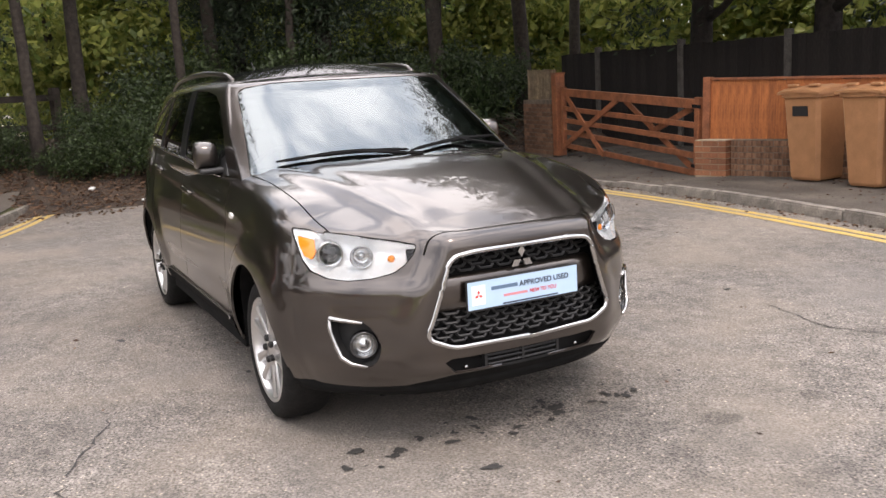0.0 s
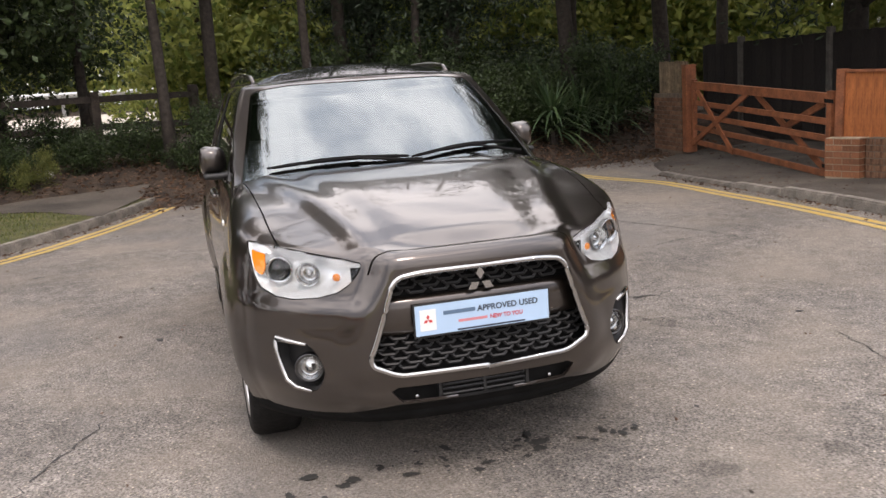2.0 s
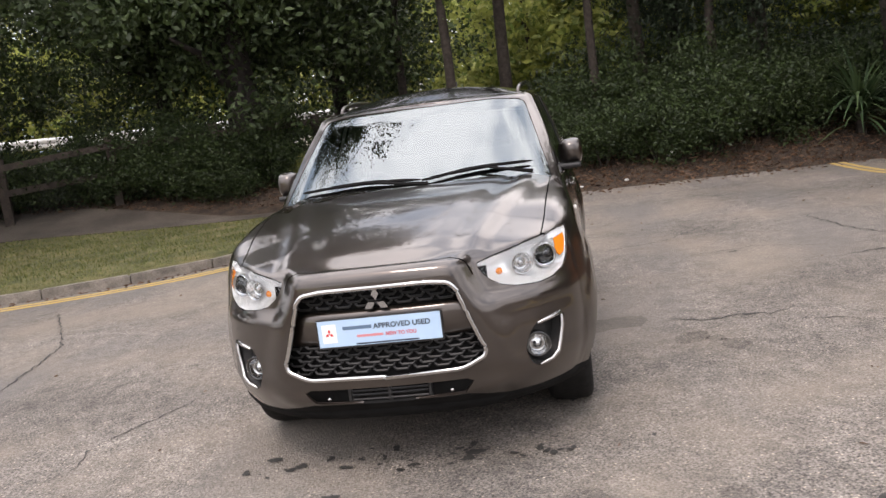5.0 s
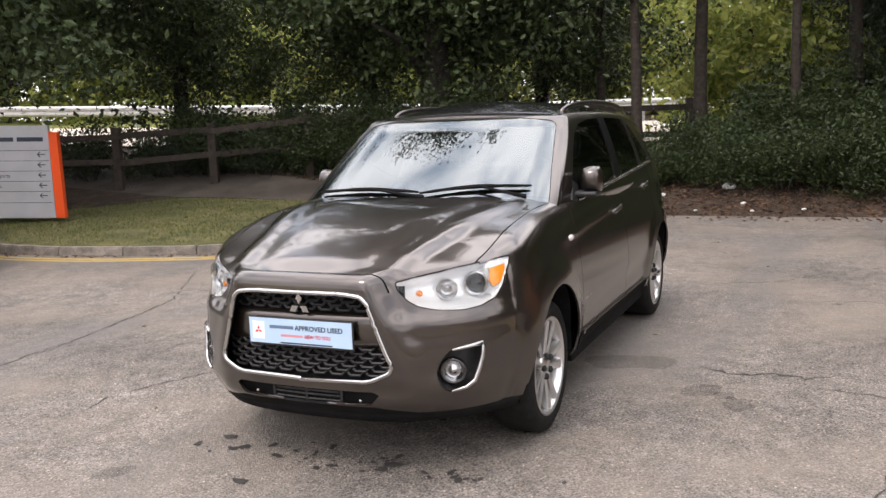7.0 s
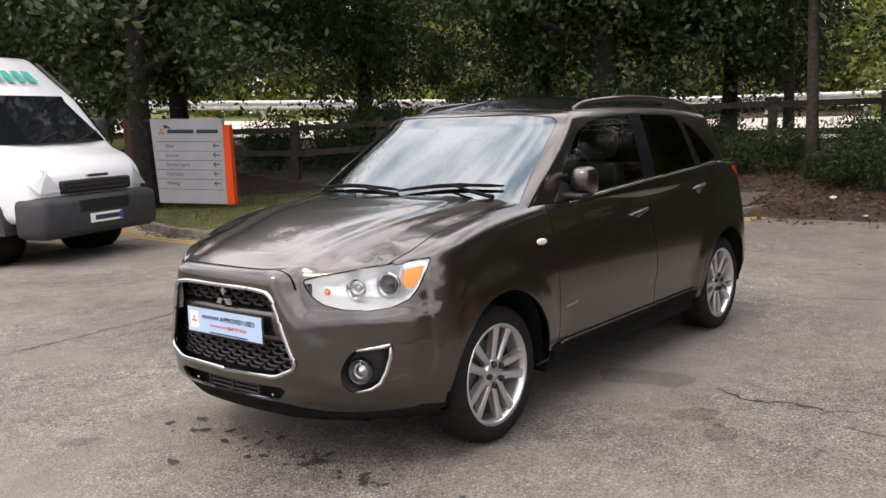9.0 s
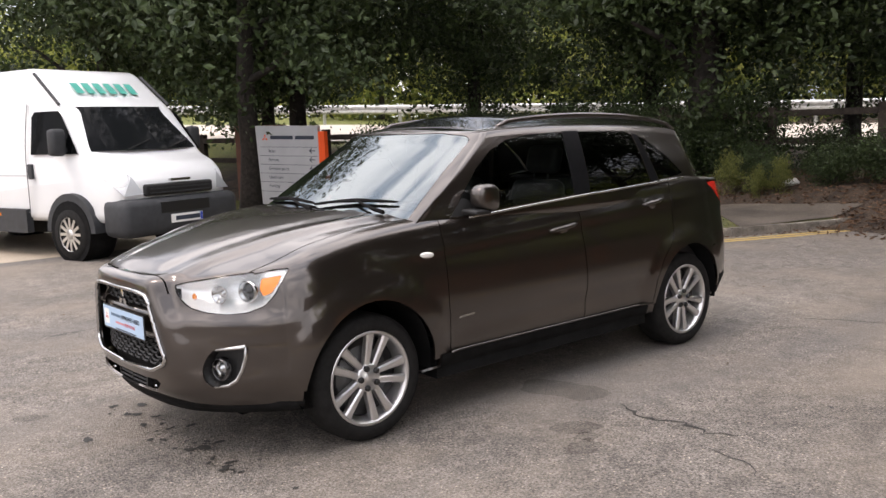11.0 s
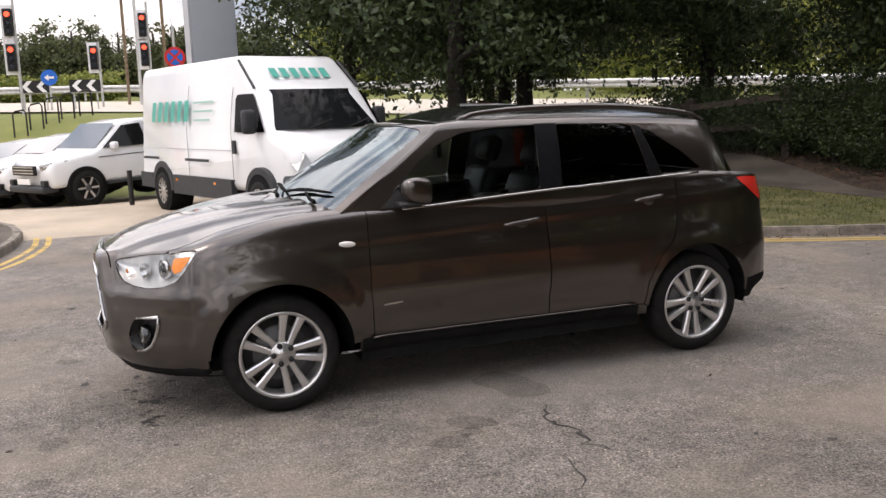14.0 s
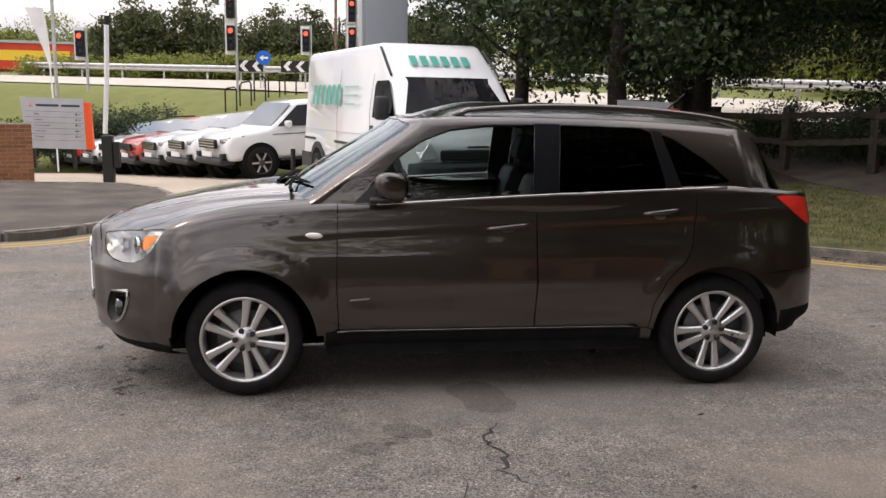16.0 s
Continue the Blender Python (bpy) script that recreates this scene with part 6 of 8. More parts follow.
# bright trees across the far road, sunlight put into their leaf colour
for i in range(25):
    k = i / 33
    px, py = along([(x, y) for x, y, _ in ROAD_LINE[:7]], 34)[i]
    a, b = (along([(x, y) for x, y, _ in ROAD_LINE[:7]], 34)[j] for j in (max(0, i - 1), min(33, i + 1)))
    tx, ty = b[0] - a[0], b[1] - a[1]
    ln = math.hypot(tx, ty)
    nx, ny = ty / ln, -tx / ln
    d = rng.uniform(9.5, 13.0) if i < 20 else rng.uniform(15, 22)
    tree("far_tree", "yellow-green tree across the far road, leaves coloured as sunlit", px + nx * d, py + ny * d, 0.16, 5, "far", -1.8, rng.uniform(0.85, 1.2), 200 + i, BARK, "trees across the far road", lift=near_road(px, py)[1] - 0.2, limbs=4)


def shrub(x, y, s, seed, z=None, label="dense dark green evergreen shrub at the back of the bank"):
    root = thing("shrub", label, "shrub", pose(x, y, (ground_z(x, y) if z is None else z) - 0.08, 0, 0, (seed * 71) % 360), "shrubs along the bank")
    c = new("foliage", CROWNS["shrub"][seed % 3])
    c.parent = root
    c.matrix_basis = Matrix.Diagonal((s, s, s * (0.85 + 0.3 * ((seed * 37) % 10) / 10), 1))
    rg = random.Random(seed)
    bm = bmesh.new()
    for k in range(5):
        a = rg.uniform(0, 6.28)
        add_tube(bm, [(0, 0, -0.1), (0.25 * s * math.cos(a), 0.25 * s * math.sin(a), 0.5 * s), (0.5 * s * math.cos(a), 0.5 * s * math.sin(a), 1.1 * s)], [0.022, 0.015, 0.006], 5)
    part("stem", bm, BARK, root)
    return root


for i, (x, y, k) in enumerate([(-9.4, -16.5, 1.0), (-12.0, -11.5, 0.95), (-13.5, -7.5, 0.95), (-16.5, -4.5, 1.0), (-10.2, -19.5, 1.0)]):
    tree("oak_tree", "oak with low dense dark green boughs behind the fence", x, y, 0.2, 5.0, "oak", 0.5, k, 30 + i, BARK_DARK, "oaks behind the fence")
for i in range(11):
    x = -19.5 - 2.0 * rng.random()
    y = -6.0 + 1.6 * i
    tree("far_tree", "yellow-green tree behind the wood, leaves coloured as sunlit", x + 0.3, y + 6, 0.14, 6, "far", -1.5, rng.uniform(0.7, 0.95), 260 + i, BARK, "trees behind the wood", limbs=4)
seed = 300
for x, y, s in [(-11.3, -0.2, 0.75), (-11.9, 0.9, 0.9), (-11.6, 2.0, 0.85), (-12.1, 3.0, 1.0), (-11.8, 4.1, 0.8), (-12.4, 5.2, 0.9), (-13.1, 6.3, 0.9), (-12.9, 1.6, 1.2), (-13.6, 4.0, 1.3), (-14.2, 5.6, 1.2), (-14.6, 2.4, 1.0), (-14.0, 8.2, 1.1), (-11.6, -1.6, 0.7), (-13.8, 7.3, 1.0), (-15.6, 4.4, 1.4), (-16.0, 7.0, 1.5),
                (-11.9, -4.4, 0.8), (-11.4, -5.6, 0.85), (-11.0, -6.9, 0.9), (-10.6, -8.1, 0.8), (-10.2, -9.2, 0.75), (-12.6, -3.0, 0.6), (-12.9, -5.0, 0.9), (-12.3, -6.6, 0.9), (-11.6, -8.4, 0.8), (-9.9, -10.4, 0.7), (-9.4, -11.6, 0.7), (-10.9, -10.0, 0.8)]:
    seed += 1
    shrub(x, y, s * (0.85 if -2.5 < y < 1.2 else 0.9 if x < -12.5 and y > 0 else 1.0), seed)


for i, (x, y, k) in enumerate([(-10.75, -5.3, 0.55), (-10.7, -6.2, 0.62), (-10.8, -7.2, 0.70), (-10.9, -8.1, 0.65), (-11.0, -3.4, 0.38), (-11.3, -2.4, 0.45), (-11.1, -9.0, 0.6), (-11.2, -10.2, 0.65), (-11.6, -4.6, 0.6), (-11.2, -5.9, 0.8), (-11.5, -3.9, 0.5)]):
    shrub(x, y, k, 350 + i, label="dense dark green shrub under the oak")
for i, (x, y, k) in enumerate([(-10.55, -3.75, 0.36), (-10.5, -3.2, 0.26), (-10.75, -2.9, 0.30)]):
    weeds = thing("weeds", "clump of yellow-green weeds on the leafy bank", "weeds", pose(x, y, ground_z(x, y) - 0.06, 0, 0, 70 * i), "weeds on the bank")
    c = new("foliage", CROWNS["weed"][0])
    c.parent = weeds
    c.matrix_basis = Matrix.Diagonal((k * 0.7, k * 0.7, k * 1.2, 1))


def yucca(x, y, s, seed):
    """A rosette of long arching sword leaves."""
    rg = random.Random(seed)
    root = thing("yucca", "clump of long drooping sword-shaped green leaves", "plant", pose(x, y, ground_z(x, y)), "yuccas on the bank")
    bm = bmesh.new()
    for k in range(160):
        a = rg.uniform(0, 2 * math.pi)
        up = rg.uniform(0.15, 1.25)
        ln = s * rg.uniform(0.7, 1.15)
        d = Vector((math.cos(a) * math.cos(up), math.sin(a) * math.cos(up), math.sin(up)))
        w = Vector((-math.sin(a), math.cos(a), 0)) * 0.026 * s
        p = Vector((0, 0, rg.uniform(0.1, 0.55) * s))
        prev = None
        for i in range(5):
            t = i / 4
            q = p + d * ln * t + Vector((0, 0, -0.55 * ln * t * t * math.cos(up)))
            ww = w * (0.6 + 0.9 * t if t < 0.4 else 1.6 * (1 - t) + 0.02)
            row = (bm.verts.new(q - ww), bm.verts.new(q + ww))
            if prev:
                bm.faces.new((prev[0], prev[1], row[1], row[0]))
            prev = row
    part("foliage", bm, LEAF_Y, root)
    part("stem", tube_bm([(0, 0, -0.1), (0, 0, 0.6 * s)], [0.09, 0.06], 8), BARK, root)


for i, (x, y, k) in enumerate([(-10.8, -0.6, 0.55), (-10.7, 0.4, 0.62), (-10.5, 1.3, 0.68), (-10.5, 2.2, 0.75), (-10.6, 3.1, 0.78), (-10.9, 3.9, 0.80), (-11.2, 4.7, 0.85), (-11.9, 6.5, 0.9), (-12.6, 7.6, 0.95)]):
    shrub(x, y, k, 370 + i, label="dense dark green shrub at the foot of the wood")
yucca(-10.7, 5.35, 1.10, 1)
yucca(-11.2, 6.1, 1.0, 2)
yucca(-11.6, 7.0, 1.15, 3)
yucca(-12.2, 5.6, 1.05, 4)

for i, (x, y, k) in enumerate([(-13.2, 4.4, 0.85), (-14.6, 3.0, 0.9)]):
    tree("evergreen_tree", "dark dense evergreen tree in the wood behind the bank", x, y, 0.15, 6.5, "dark", 0.2, k, 440 + i, BARK_DARK, "evergreens in the wood", limbs=9)
# dark conifers behind the gate and fences
for i, (x, y, r) in enumerate([(-9.2, 10.4, 0.24), (-6.6, 10.6, 0.26), (-4.8, 10.9, 0.24), (-3.0, 10.8, 0.22), (-5.6, 13.0, 0.2)]):
    tree("conifer", "tall dark conifer with bare lower trunk and drooping sprays", x, y, r, 9.0, "dark", 2.3 if y < 12 else 1.6, rng.uniform(1.15, 1.35), 400 + i, BARK_DARK, "conifers behind the fences", lift=0.05, limbs=12, first=0.2, turn=0)


for o in [o for o in bpy.data.objects if o.name in ("conifer", "conifer.001", "conifer.002", "conifer.003", "conifer.004", "conifer.005")]:
    # boughs reaching out over the footway, and the tall tops
    c = new("upper_crown", CROWNS["overhang"][0])
    c.parent = o
    c.matrix_basis = pose(0.0, -2.6, 3.9, 0, 0, 40 * len(o.children))
for i, o in enumerate([o for o in bpy.data.objects if o.name.startswith("conifer")][:9]):
    c = new("top_crown", CROWNS["dark"][i % 2])
    c.parent = o
    c.matrix_basis = pose(0, 0, 7.2 + 0.6 * (i % 3), 0, 0, 77 * i) @ Matrix.Diagonal((1.0, 1.0, 1.2, 1))
for i, (x, y) in enumerate([(-19.0, 15.5), (-16.0, 17.5), (-13.0, 18.5), (-10.0, 19.5), (-7.0, 20.5), (-4.0, 21.0)]):
    tree("far_tree", "yellow-green tree behind the yard, leaves coloured as sunlit", x, y, 0.16, 5, "far", -1.5, 0.95 + 0.05 * (i % 3), 280 + i, BARK, "trees behind the yard", lift=0.0, limbs=4)
# the dark belt of trees beyond the junction, bushes before it, and hedges by the car park
for i in range(20):
    x, y = -9.0 + 1.25 * i + rng.uniform(-0.5, 0.5), -50.5 - 0.28 * i + rng.uniform(-2.5, 1.0)
    tree("far_conifer", "dark green tree in the belt beyond the junction", x, y, 0.16, 4.5, "belt", -0.9 + rng.uniform(-0.3, 0.3), rng.uniform(0.60, 0.86), 500 + i, BARK, "trees beyond the junction", lift=2.5, limbs=4)
for i in range(7):
    tree("far_conifer", "green tree rising behind the shop", 21.0 + 4.4 * i, -97.0 - rng.uniform(0, 3), 0.25, 7.0, "far", -1.5, rng.uniform(0.95, 1.15), 520 + i, BARK, "trees beyond the junction", lift=2.0, limbs=4)


def bush(x, y, z, s, crown, label, seed_):
    root = thing("bush", label, "bush", pose(x, y, z, 0, 0, seed_ * 53 % 360), "bushes by the junction")
    c = new("foliage", CROWNS[crown][0])
    c.parent = root
    c.matrix_basis = Matrix.Diagonal((s * 1.25, s * 1.25, s, 1))


for i in range(15):
    bush(0.5 + 1.15 * i, -45.6 - 0.36 * i, 2.35, 0.85 + rng.uniform(-0.15, 0.2), "bright", "low yellow-green bush beyond the junction", i)
for i, (x, y) in enumerate([(5.9, -25.6), (6.9, -25.8), (7.9, -26.0), (10.0, -26.0), (11.2, -26.2)]):
    bush(x, y, ground_z(x, y) + 0.1, 1.05, "shrub", "clipped dark green hedge by the parked cars", 30 + i)


# loose leaves on the bank and along the kerbs, and the verge's grass
def scatter(name, n, place, size, material, label, category, seed_, flat=0.75):
    rs = np.random.default_rng(seed_)
    pts = []
    while len(pts) < n:
        p = place(rs)
        if p is not None:
            pts.append(p)
    ob = new(name, leaf_mesh(name, np.array(pts), size, material, seed_, 0.7, flat))
    return tagged(ob, label, category, kind="stuff")


def on_bank(rs):
    x, y = rs.uniform(-13.0, -8.6), rs.uniform(-1.6, 8.5)
    if x > -9.2 - 0.4 * rs.random() and rs.random() < 0.75:
        return None
    return (x, y, max(ground_z(x, y), ROAD_Z if x > -9.6 else -1) + rs.uniform(0.0, 0.05))


scatter("leaf_litter", 12000, on_bank, 0.036, LITTER, "brown fallen leaves and twigs over the bank", "leaf litter", 5)


def by_fence(rs):
    x, y = rs.uniform(-13.0, -10.2), rs.uniform(-13.0, -1.5)
    return (x, y, ground_z(x, y) + rs.uniform(0.0, 0.04))


scatter("leaf_litter", 5000, by_fence, 0.036, LITTER, "brown fallen leaves under the fence", "leaf litter", 6)


def by_kerb(rs):
    line, sg = (WEST, 1) if rs.random() < 0.5 else (NORTH, -1)
    i = rs.integers(0, len(line) - 1)
    (x0, y0), (x1, y1) = line[i], line[i + 1]
    t = rs.random()
    ln = math.hypot(x1 - x0, y1 - y0)
    nx, ny = -(y1 - y0) / ln, (x1 - x0) / ln
    d = sg * (0.07 + abs(rs.normal()) * 0.10)
    return (x0 + (x1 - x0) * t + nx * d, y0 + (y1 - y0) * t + ny * d, ROAD_Z + 0.012)


scatter("leaf_litter", 2600, by_kerb, 0.022, LITTER, "fallen leaves gathered along the kerbs", "leaf litter", 8, 0.9)


def on_footway(rs):
    x, y = rs.uniform(-11.0, 1.0), rs.uniform(5.5, 8.0)
    return (x, y, 0.078 - drop(x))


scatter("leaf_litter", 900, on_footway, 0.02, LITTER, "leaf debris strewn on the footway", "leaf litter", 9, 0.95)


def on_road(rs):
    x, y = rs.uniform(-8.5, 4.0), rs.uniform(-4.0, 5.0)
    return (x, y, ROAD_Z + 0.006)


scatter("leaf_litter", 160, on_road, 0.018, LITTER, "a few dry leaves lying on the asphalt", "leaf litter", 10, 0.97)


def grass_blades():
    rs = np.random.default_rng(12)
    v, f = [], []
    poly = [(x, y) for x, y in WEST] + [(-9.5, -17.0), (-10.2, -12.0), (-10.4, -7.5), (-10.6, -4.0)]
    def inside(x, y):
        c = False
        for i in range(len(poly)):
            (x0, y0), (x1, y1) = poly[i], poly[i - 1]
            if (y0 > y) != (y1 > y) and x < (x1 - x0) * (y - y0) / (y1 - y0) + x0:
                c = not c
        return c
    n = 0
    while n < 26000:
        x, y = rs.uniform(-10.6, -4.1), rs.uniform(-15.0, -1.6)
        if not inside(x + 0.15, y + 0.1) or x < curve_at(PATH_IN, y) + 0.05 or noise.noise(Vector((x * 1.6, y * 1.6, 3))) < -0.35 + 0.5 * rs.random() - 0.25:
            continue
        z = verge_z(x, y) - 0.01
        a, h, w = rs.uniform(0, 6.28), rs.uniform(0.025, 0.06), rs.uniform(0.006, 0.011)
        lx, ly = rs.normal() * 0.02, rs.normal() * 0.02
        k = len(v)
        v += [(x - w * math.cos(a), y - w * math.sin(a), z), (x + w * math.cos(a), y + w * math.sin(a), z), (x + lx, y + ly, z + h)]
        f.append((k, k + 1, k + 2))
        n += 1
    me = bpy.data.meshes.new("grass")
    me.from_pydata(v, [], f)
    me.materials.append(GRASS)
    tagged(new("grass", me), "short dry grass blades on the verge", "grass", kind="stuff")


grass_blades()

# ---------- gate, walls and bins ----------
def brick_wall(name, label, p0, p1, z0, z1, thick=0.22, category="wall", tilt=0.0, brick=None, joint=None):
    """A wall of single bricks in stretcher bond on a mortar core, from p0 to p1."""
    (x0, y0), (x1, y1) = p0, p1
    ln = math.hypot(x1 - x0, y1 - y0)
    root = thing(name, label, category, pose(x0, y0, z0, 0, tilt, math.degrees(math.atan2(y1 - y0, x1 - x0))), kind="structure")
    part("mortar_core", box_bm(0.006, ln - 0.006, -thick / 2 + 0.006, thick / 2 - 0.006, -0.1, z1 - z0 - 0.004), joint or MORTAR, root)
    me = bpy.data.meshes.new("brick")
    bm = box_bm(-0.5, 0.5, -thick / 2, thick / 2, -0.0325, 0.0325)
    bm.to_mesh(me)
    bm.free()
    me.materials.append(brick or BRICK)
    rows = int((z1 - z0) / 0.075)
    for r in range(rows):
        u = 0.0 if r % 2 == 0 else -0.1125
        while u < ln - 0.03:
            a, b = max(0.0, u), min(ln, u + 0.215)
            if b - a > 0.03:
                ob = new("brick", me)
                ob.parent = root
                ob.matrix_basis = pose((a + b) / 2, random.uniform(-0.003, 0.003), 0.0375 + 0.075 * r) @ Matrix.Diagonal((b - a, 1, 1, 1))
            u += 0.225
    return root


PIER, WALL_END, POST_L = (-4.95, 6.42), (0.2, 8.10), (-9.15, 7.15)
wd = math.degrees(math.atan2(WALL_END[1] - PIER[1], WALL_END[0] - PIER[0]))
brick_wall("brick_pier", "short orange-red brick gate pier with pale mortar", (PIER[0] - 0.02, PIER[1] - 0.02), (PIER[0] + 0.40, PIER[1] + 0.105), 0.06, 0.52, 0.24, "pier")
brick_wall("low_brick_wall", "low weathered brick wall under a timber fence", (PIER[0] + 0.41, PIER[1] + 0.150), (-2.3, 7.265), 0.06, 0.52, 0.16, brick=BRICK_OLD_SHADED, joint=MORTAR_OLD_SHADED)

# orange close-boarded fence on the wall
fence = thing("board_fence", "orange-stained close-boarded timber fence on a brick wall", "fence", pose(PIER[0] + 0.06, PIER[1] + 0.10, 0.46, 0, 1.6, wd))
bm = box_bm(-0.5, 0.5, -0.010, 0.010, 0.0, 0.80)
me_board = bpy.data.meshes.new("board")
bm.to_mesh(me_board)
bm.free()
me_board.materials.append(TIMBER_ORANGE)
for i in range(24):
    ob = new("board", me_board)
    ob.parent = fence
    ob.matrix_basis = pose(0.055 + 0.108 * i, random.uniform(-0.004, 0.004) + 0.006 * (i % 2), random.uniform(-0.01, 0.01), 0, 0, 4) @ Matrix.Diagonal((0.118, 1, 1, 1))
part("capping", box_bm(-0.03, 2.62, -0.035, 0.045, 0.80, 0.83), TIMBER_GATE, fence)
part("end_post", box_bm(-0.10, 0.0, -0.05, 0.05, -0.40, 0.84), TIMBER_GATE, fence)
for z in (0.15, 0.62):
    part("fence_rail", box_bm(0.0, 2.6, 0.03, 0.07, z, z + 0.07), TIMBER_GATE, fence)


def five_bar_gate():
    gx, gy = PIER[0] - 0.08, PIER[1] + 0.05
    ln = math.hypot(gx - POST_L[0], gy - POST_L[1])
    root = thing("field_gate", "orange-brown stained five-bar timber gate, closed", "gate", pose(POST_L[0], POST_L[1], 0.10, 0, 2.6, math.degrees(math.atan2(gy - POST_L[1], gx - POST_L[0]))))
    for z, h, t in ((0.10, 0.085, 0.03), (0.33, 0.085, 0.03), (0.53, 0.08, 0.03), (0.73, 0.08, 0.03), (0.985, 0.125, 0.07)):
        part("gate_bar", box_bm(0.04, ln - 0.04, -t / 2, t / 2, z, z + h, 0.006), TIMBER_GATE, root)
    for x in (0.03, ln - 0.12):
        part("gate_stile", box_bm(x, x + 0.09, -0.036, 0.036, 0.06, 1.14, 0.006), TIMBER_GATE, root)
    m = ln / 2
    for xa, za, xb, zb in ((0.10, 0.12, m - 0.12, 1.0), (ln - 0.10, 0.12, m + 0.02, 1.0), (0.22, 0.98, m - 0.55, 0.12), (ln - 0.3, 0.98, m + 0.7, 0.55)):
        w = Vector((xb - xa, 0, zb - za))
        n = Vector((-w.z, 0, w.x)).normalized() * 0.042
        off = -0.032 if xa < xb else 0.032
        bm = bmesh.new()
        q = [Vector((xa, off, za)) + n, Vector((xb, off, zb)) + n, Vector((xb, off, zb)) - n, Vector((xa, off, za)) - n]
        lo, hi = [bm.verts.new(p) for p in q], [bm.verts.new(p + Vector((0, 0.026, 0))) for p in q]
        bm.faces.new(lo)
        bm.faces.new(hi)
        for i in range(4):
            bm.faces.new((lo[i], lo[(i + 1) % 4], hi[(i + 1) % 4], hi[i]))
        bmesh.ops.recalc_face_normals(bm, faces=bm.faces)
        part("gate_brace", bm, TIMBER_GATE, root)
    for z in (0.22, 1.0):
        part("hinge", box_bm(ln - 0.16, ln + 0.03, -0.045, -0.036, z, z + 0.045), UNDER, root)
    return root


five_bar_gate()
gp = thing("gate_post", "square orange-brown timber gate post", "post", pose(POST_L[0] - 0.10, POST_L[1] + 0.02, 0.05, 0, 0, -10))
part("post", box_bm(-0.09, 0.09, -0.09, 0.09, 0.0, 1.40, 0.01), TIMBER_GATE, gp)
part("post_cap", box_bm(-0.10, 0.10, -0.10, 0.10, 1.40, 1.43, 0.006), TIMBER_GATE, gp)
brick_wall("brick_wing_wall", "grimy brick wing wall beside the gate, coloured darker for shade", (-10.5, 7.35), (-9.35, 7.20), 0.05, 1.02, 0.22, brick=BRICK_OLD_SHADED, joint=MORTAR_OLD_SHADED)
pk = thing("picket_panel", "weathered buff timber picket panel on a brick wall", "fence", pose(-10.5, 7.35, 1.00, 0, 1.5, math.degrees(math.atan2(-0.15, 1.15))))
for i in range(12):
    part("picket", box_bm(0.02 + 0.096 * i, 0.095 + 0.096 * i, -0.012, 0.012, 0.0, 0.56 + random.uniform(-0.01, 0.01)), TIMBER_GREY, pk)
for z in (0.10, 0.42):
    part("picket_rail", box_bm(0.0, 1.15, 0.014, 0.05, z, z + 0.05), TIMBER_GREY, pk)

# tall fence in the yard behind the gate; boards and posts coloured dark for shade
df = thing("tall_dark_fence", "tall close-boarded fence, coloured near black for deep shade", "fence", pose(-12.6, 9.6, 0.0, 0, 0, 1.5))
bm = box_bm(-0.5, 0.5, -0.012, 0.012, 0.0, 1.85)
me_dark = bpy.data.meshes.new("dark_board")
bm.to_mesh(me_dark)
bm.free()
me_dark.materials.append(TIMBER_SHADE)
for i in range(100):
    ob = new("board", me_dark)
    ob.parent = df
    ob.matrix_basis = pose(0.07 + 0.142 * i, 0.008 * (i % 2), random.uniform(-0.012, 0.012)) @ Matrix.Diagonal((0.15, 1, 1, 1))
for i in range(6):
    part("concrete_post", box_bm(1.2 + 2.4 * i, 1.31 + 2.4 * i, -0.06, 0.05, 0.0, 1.95, 0.008), POST_SHADE, df)


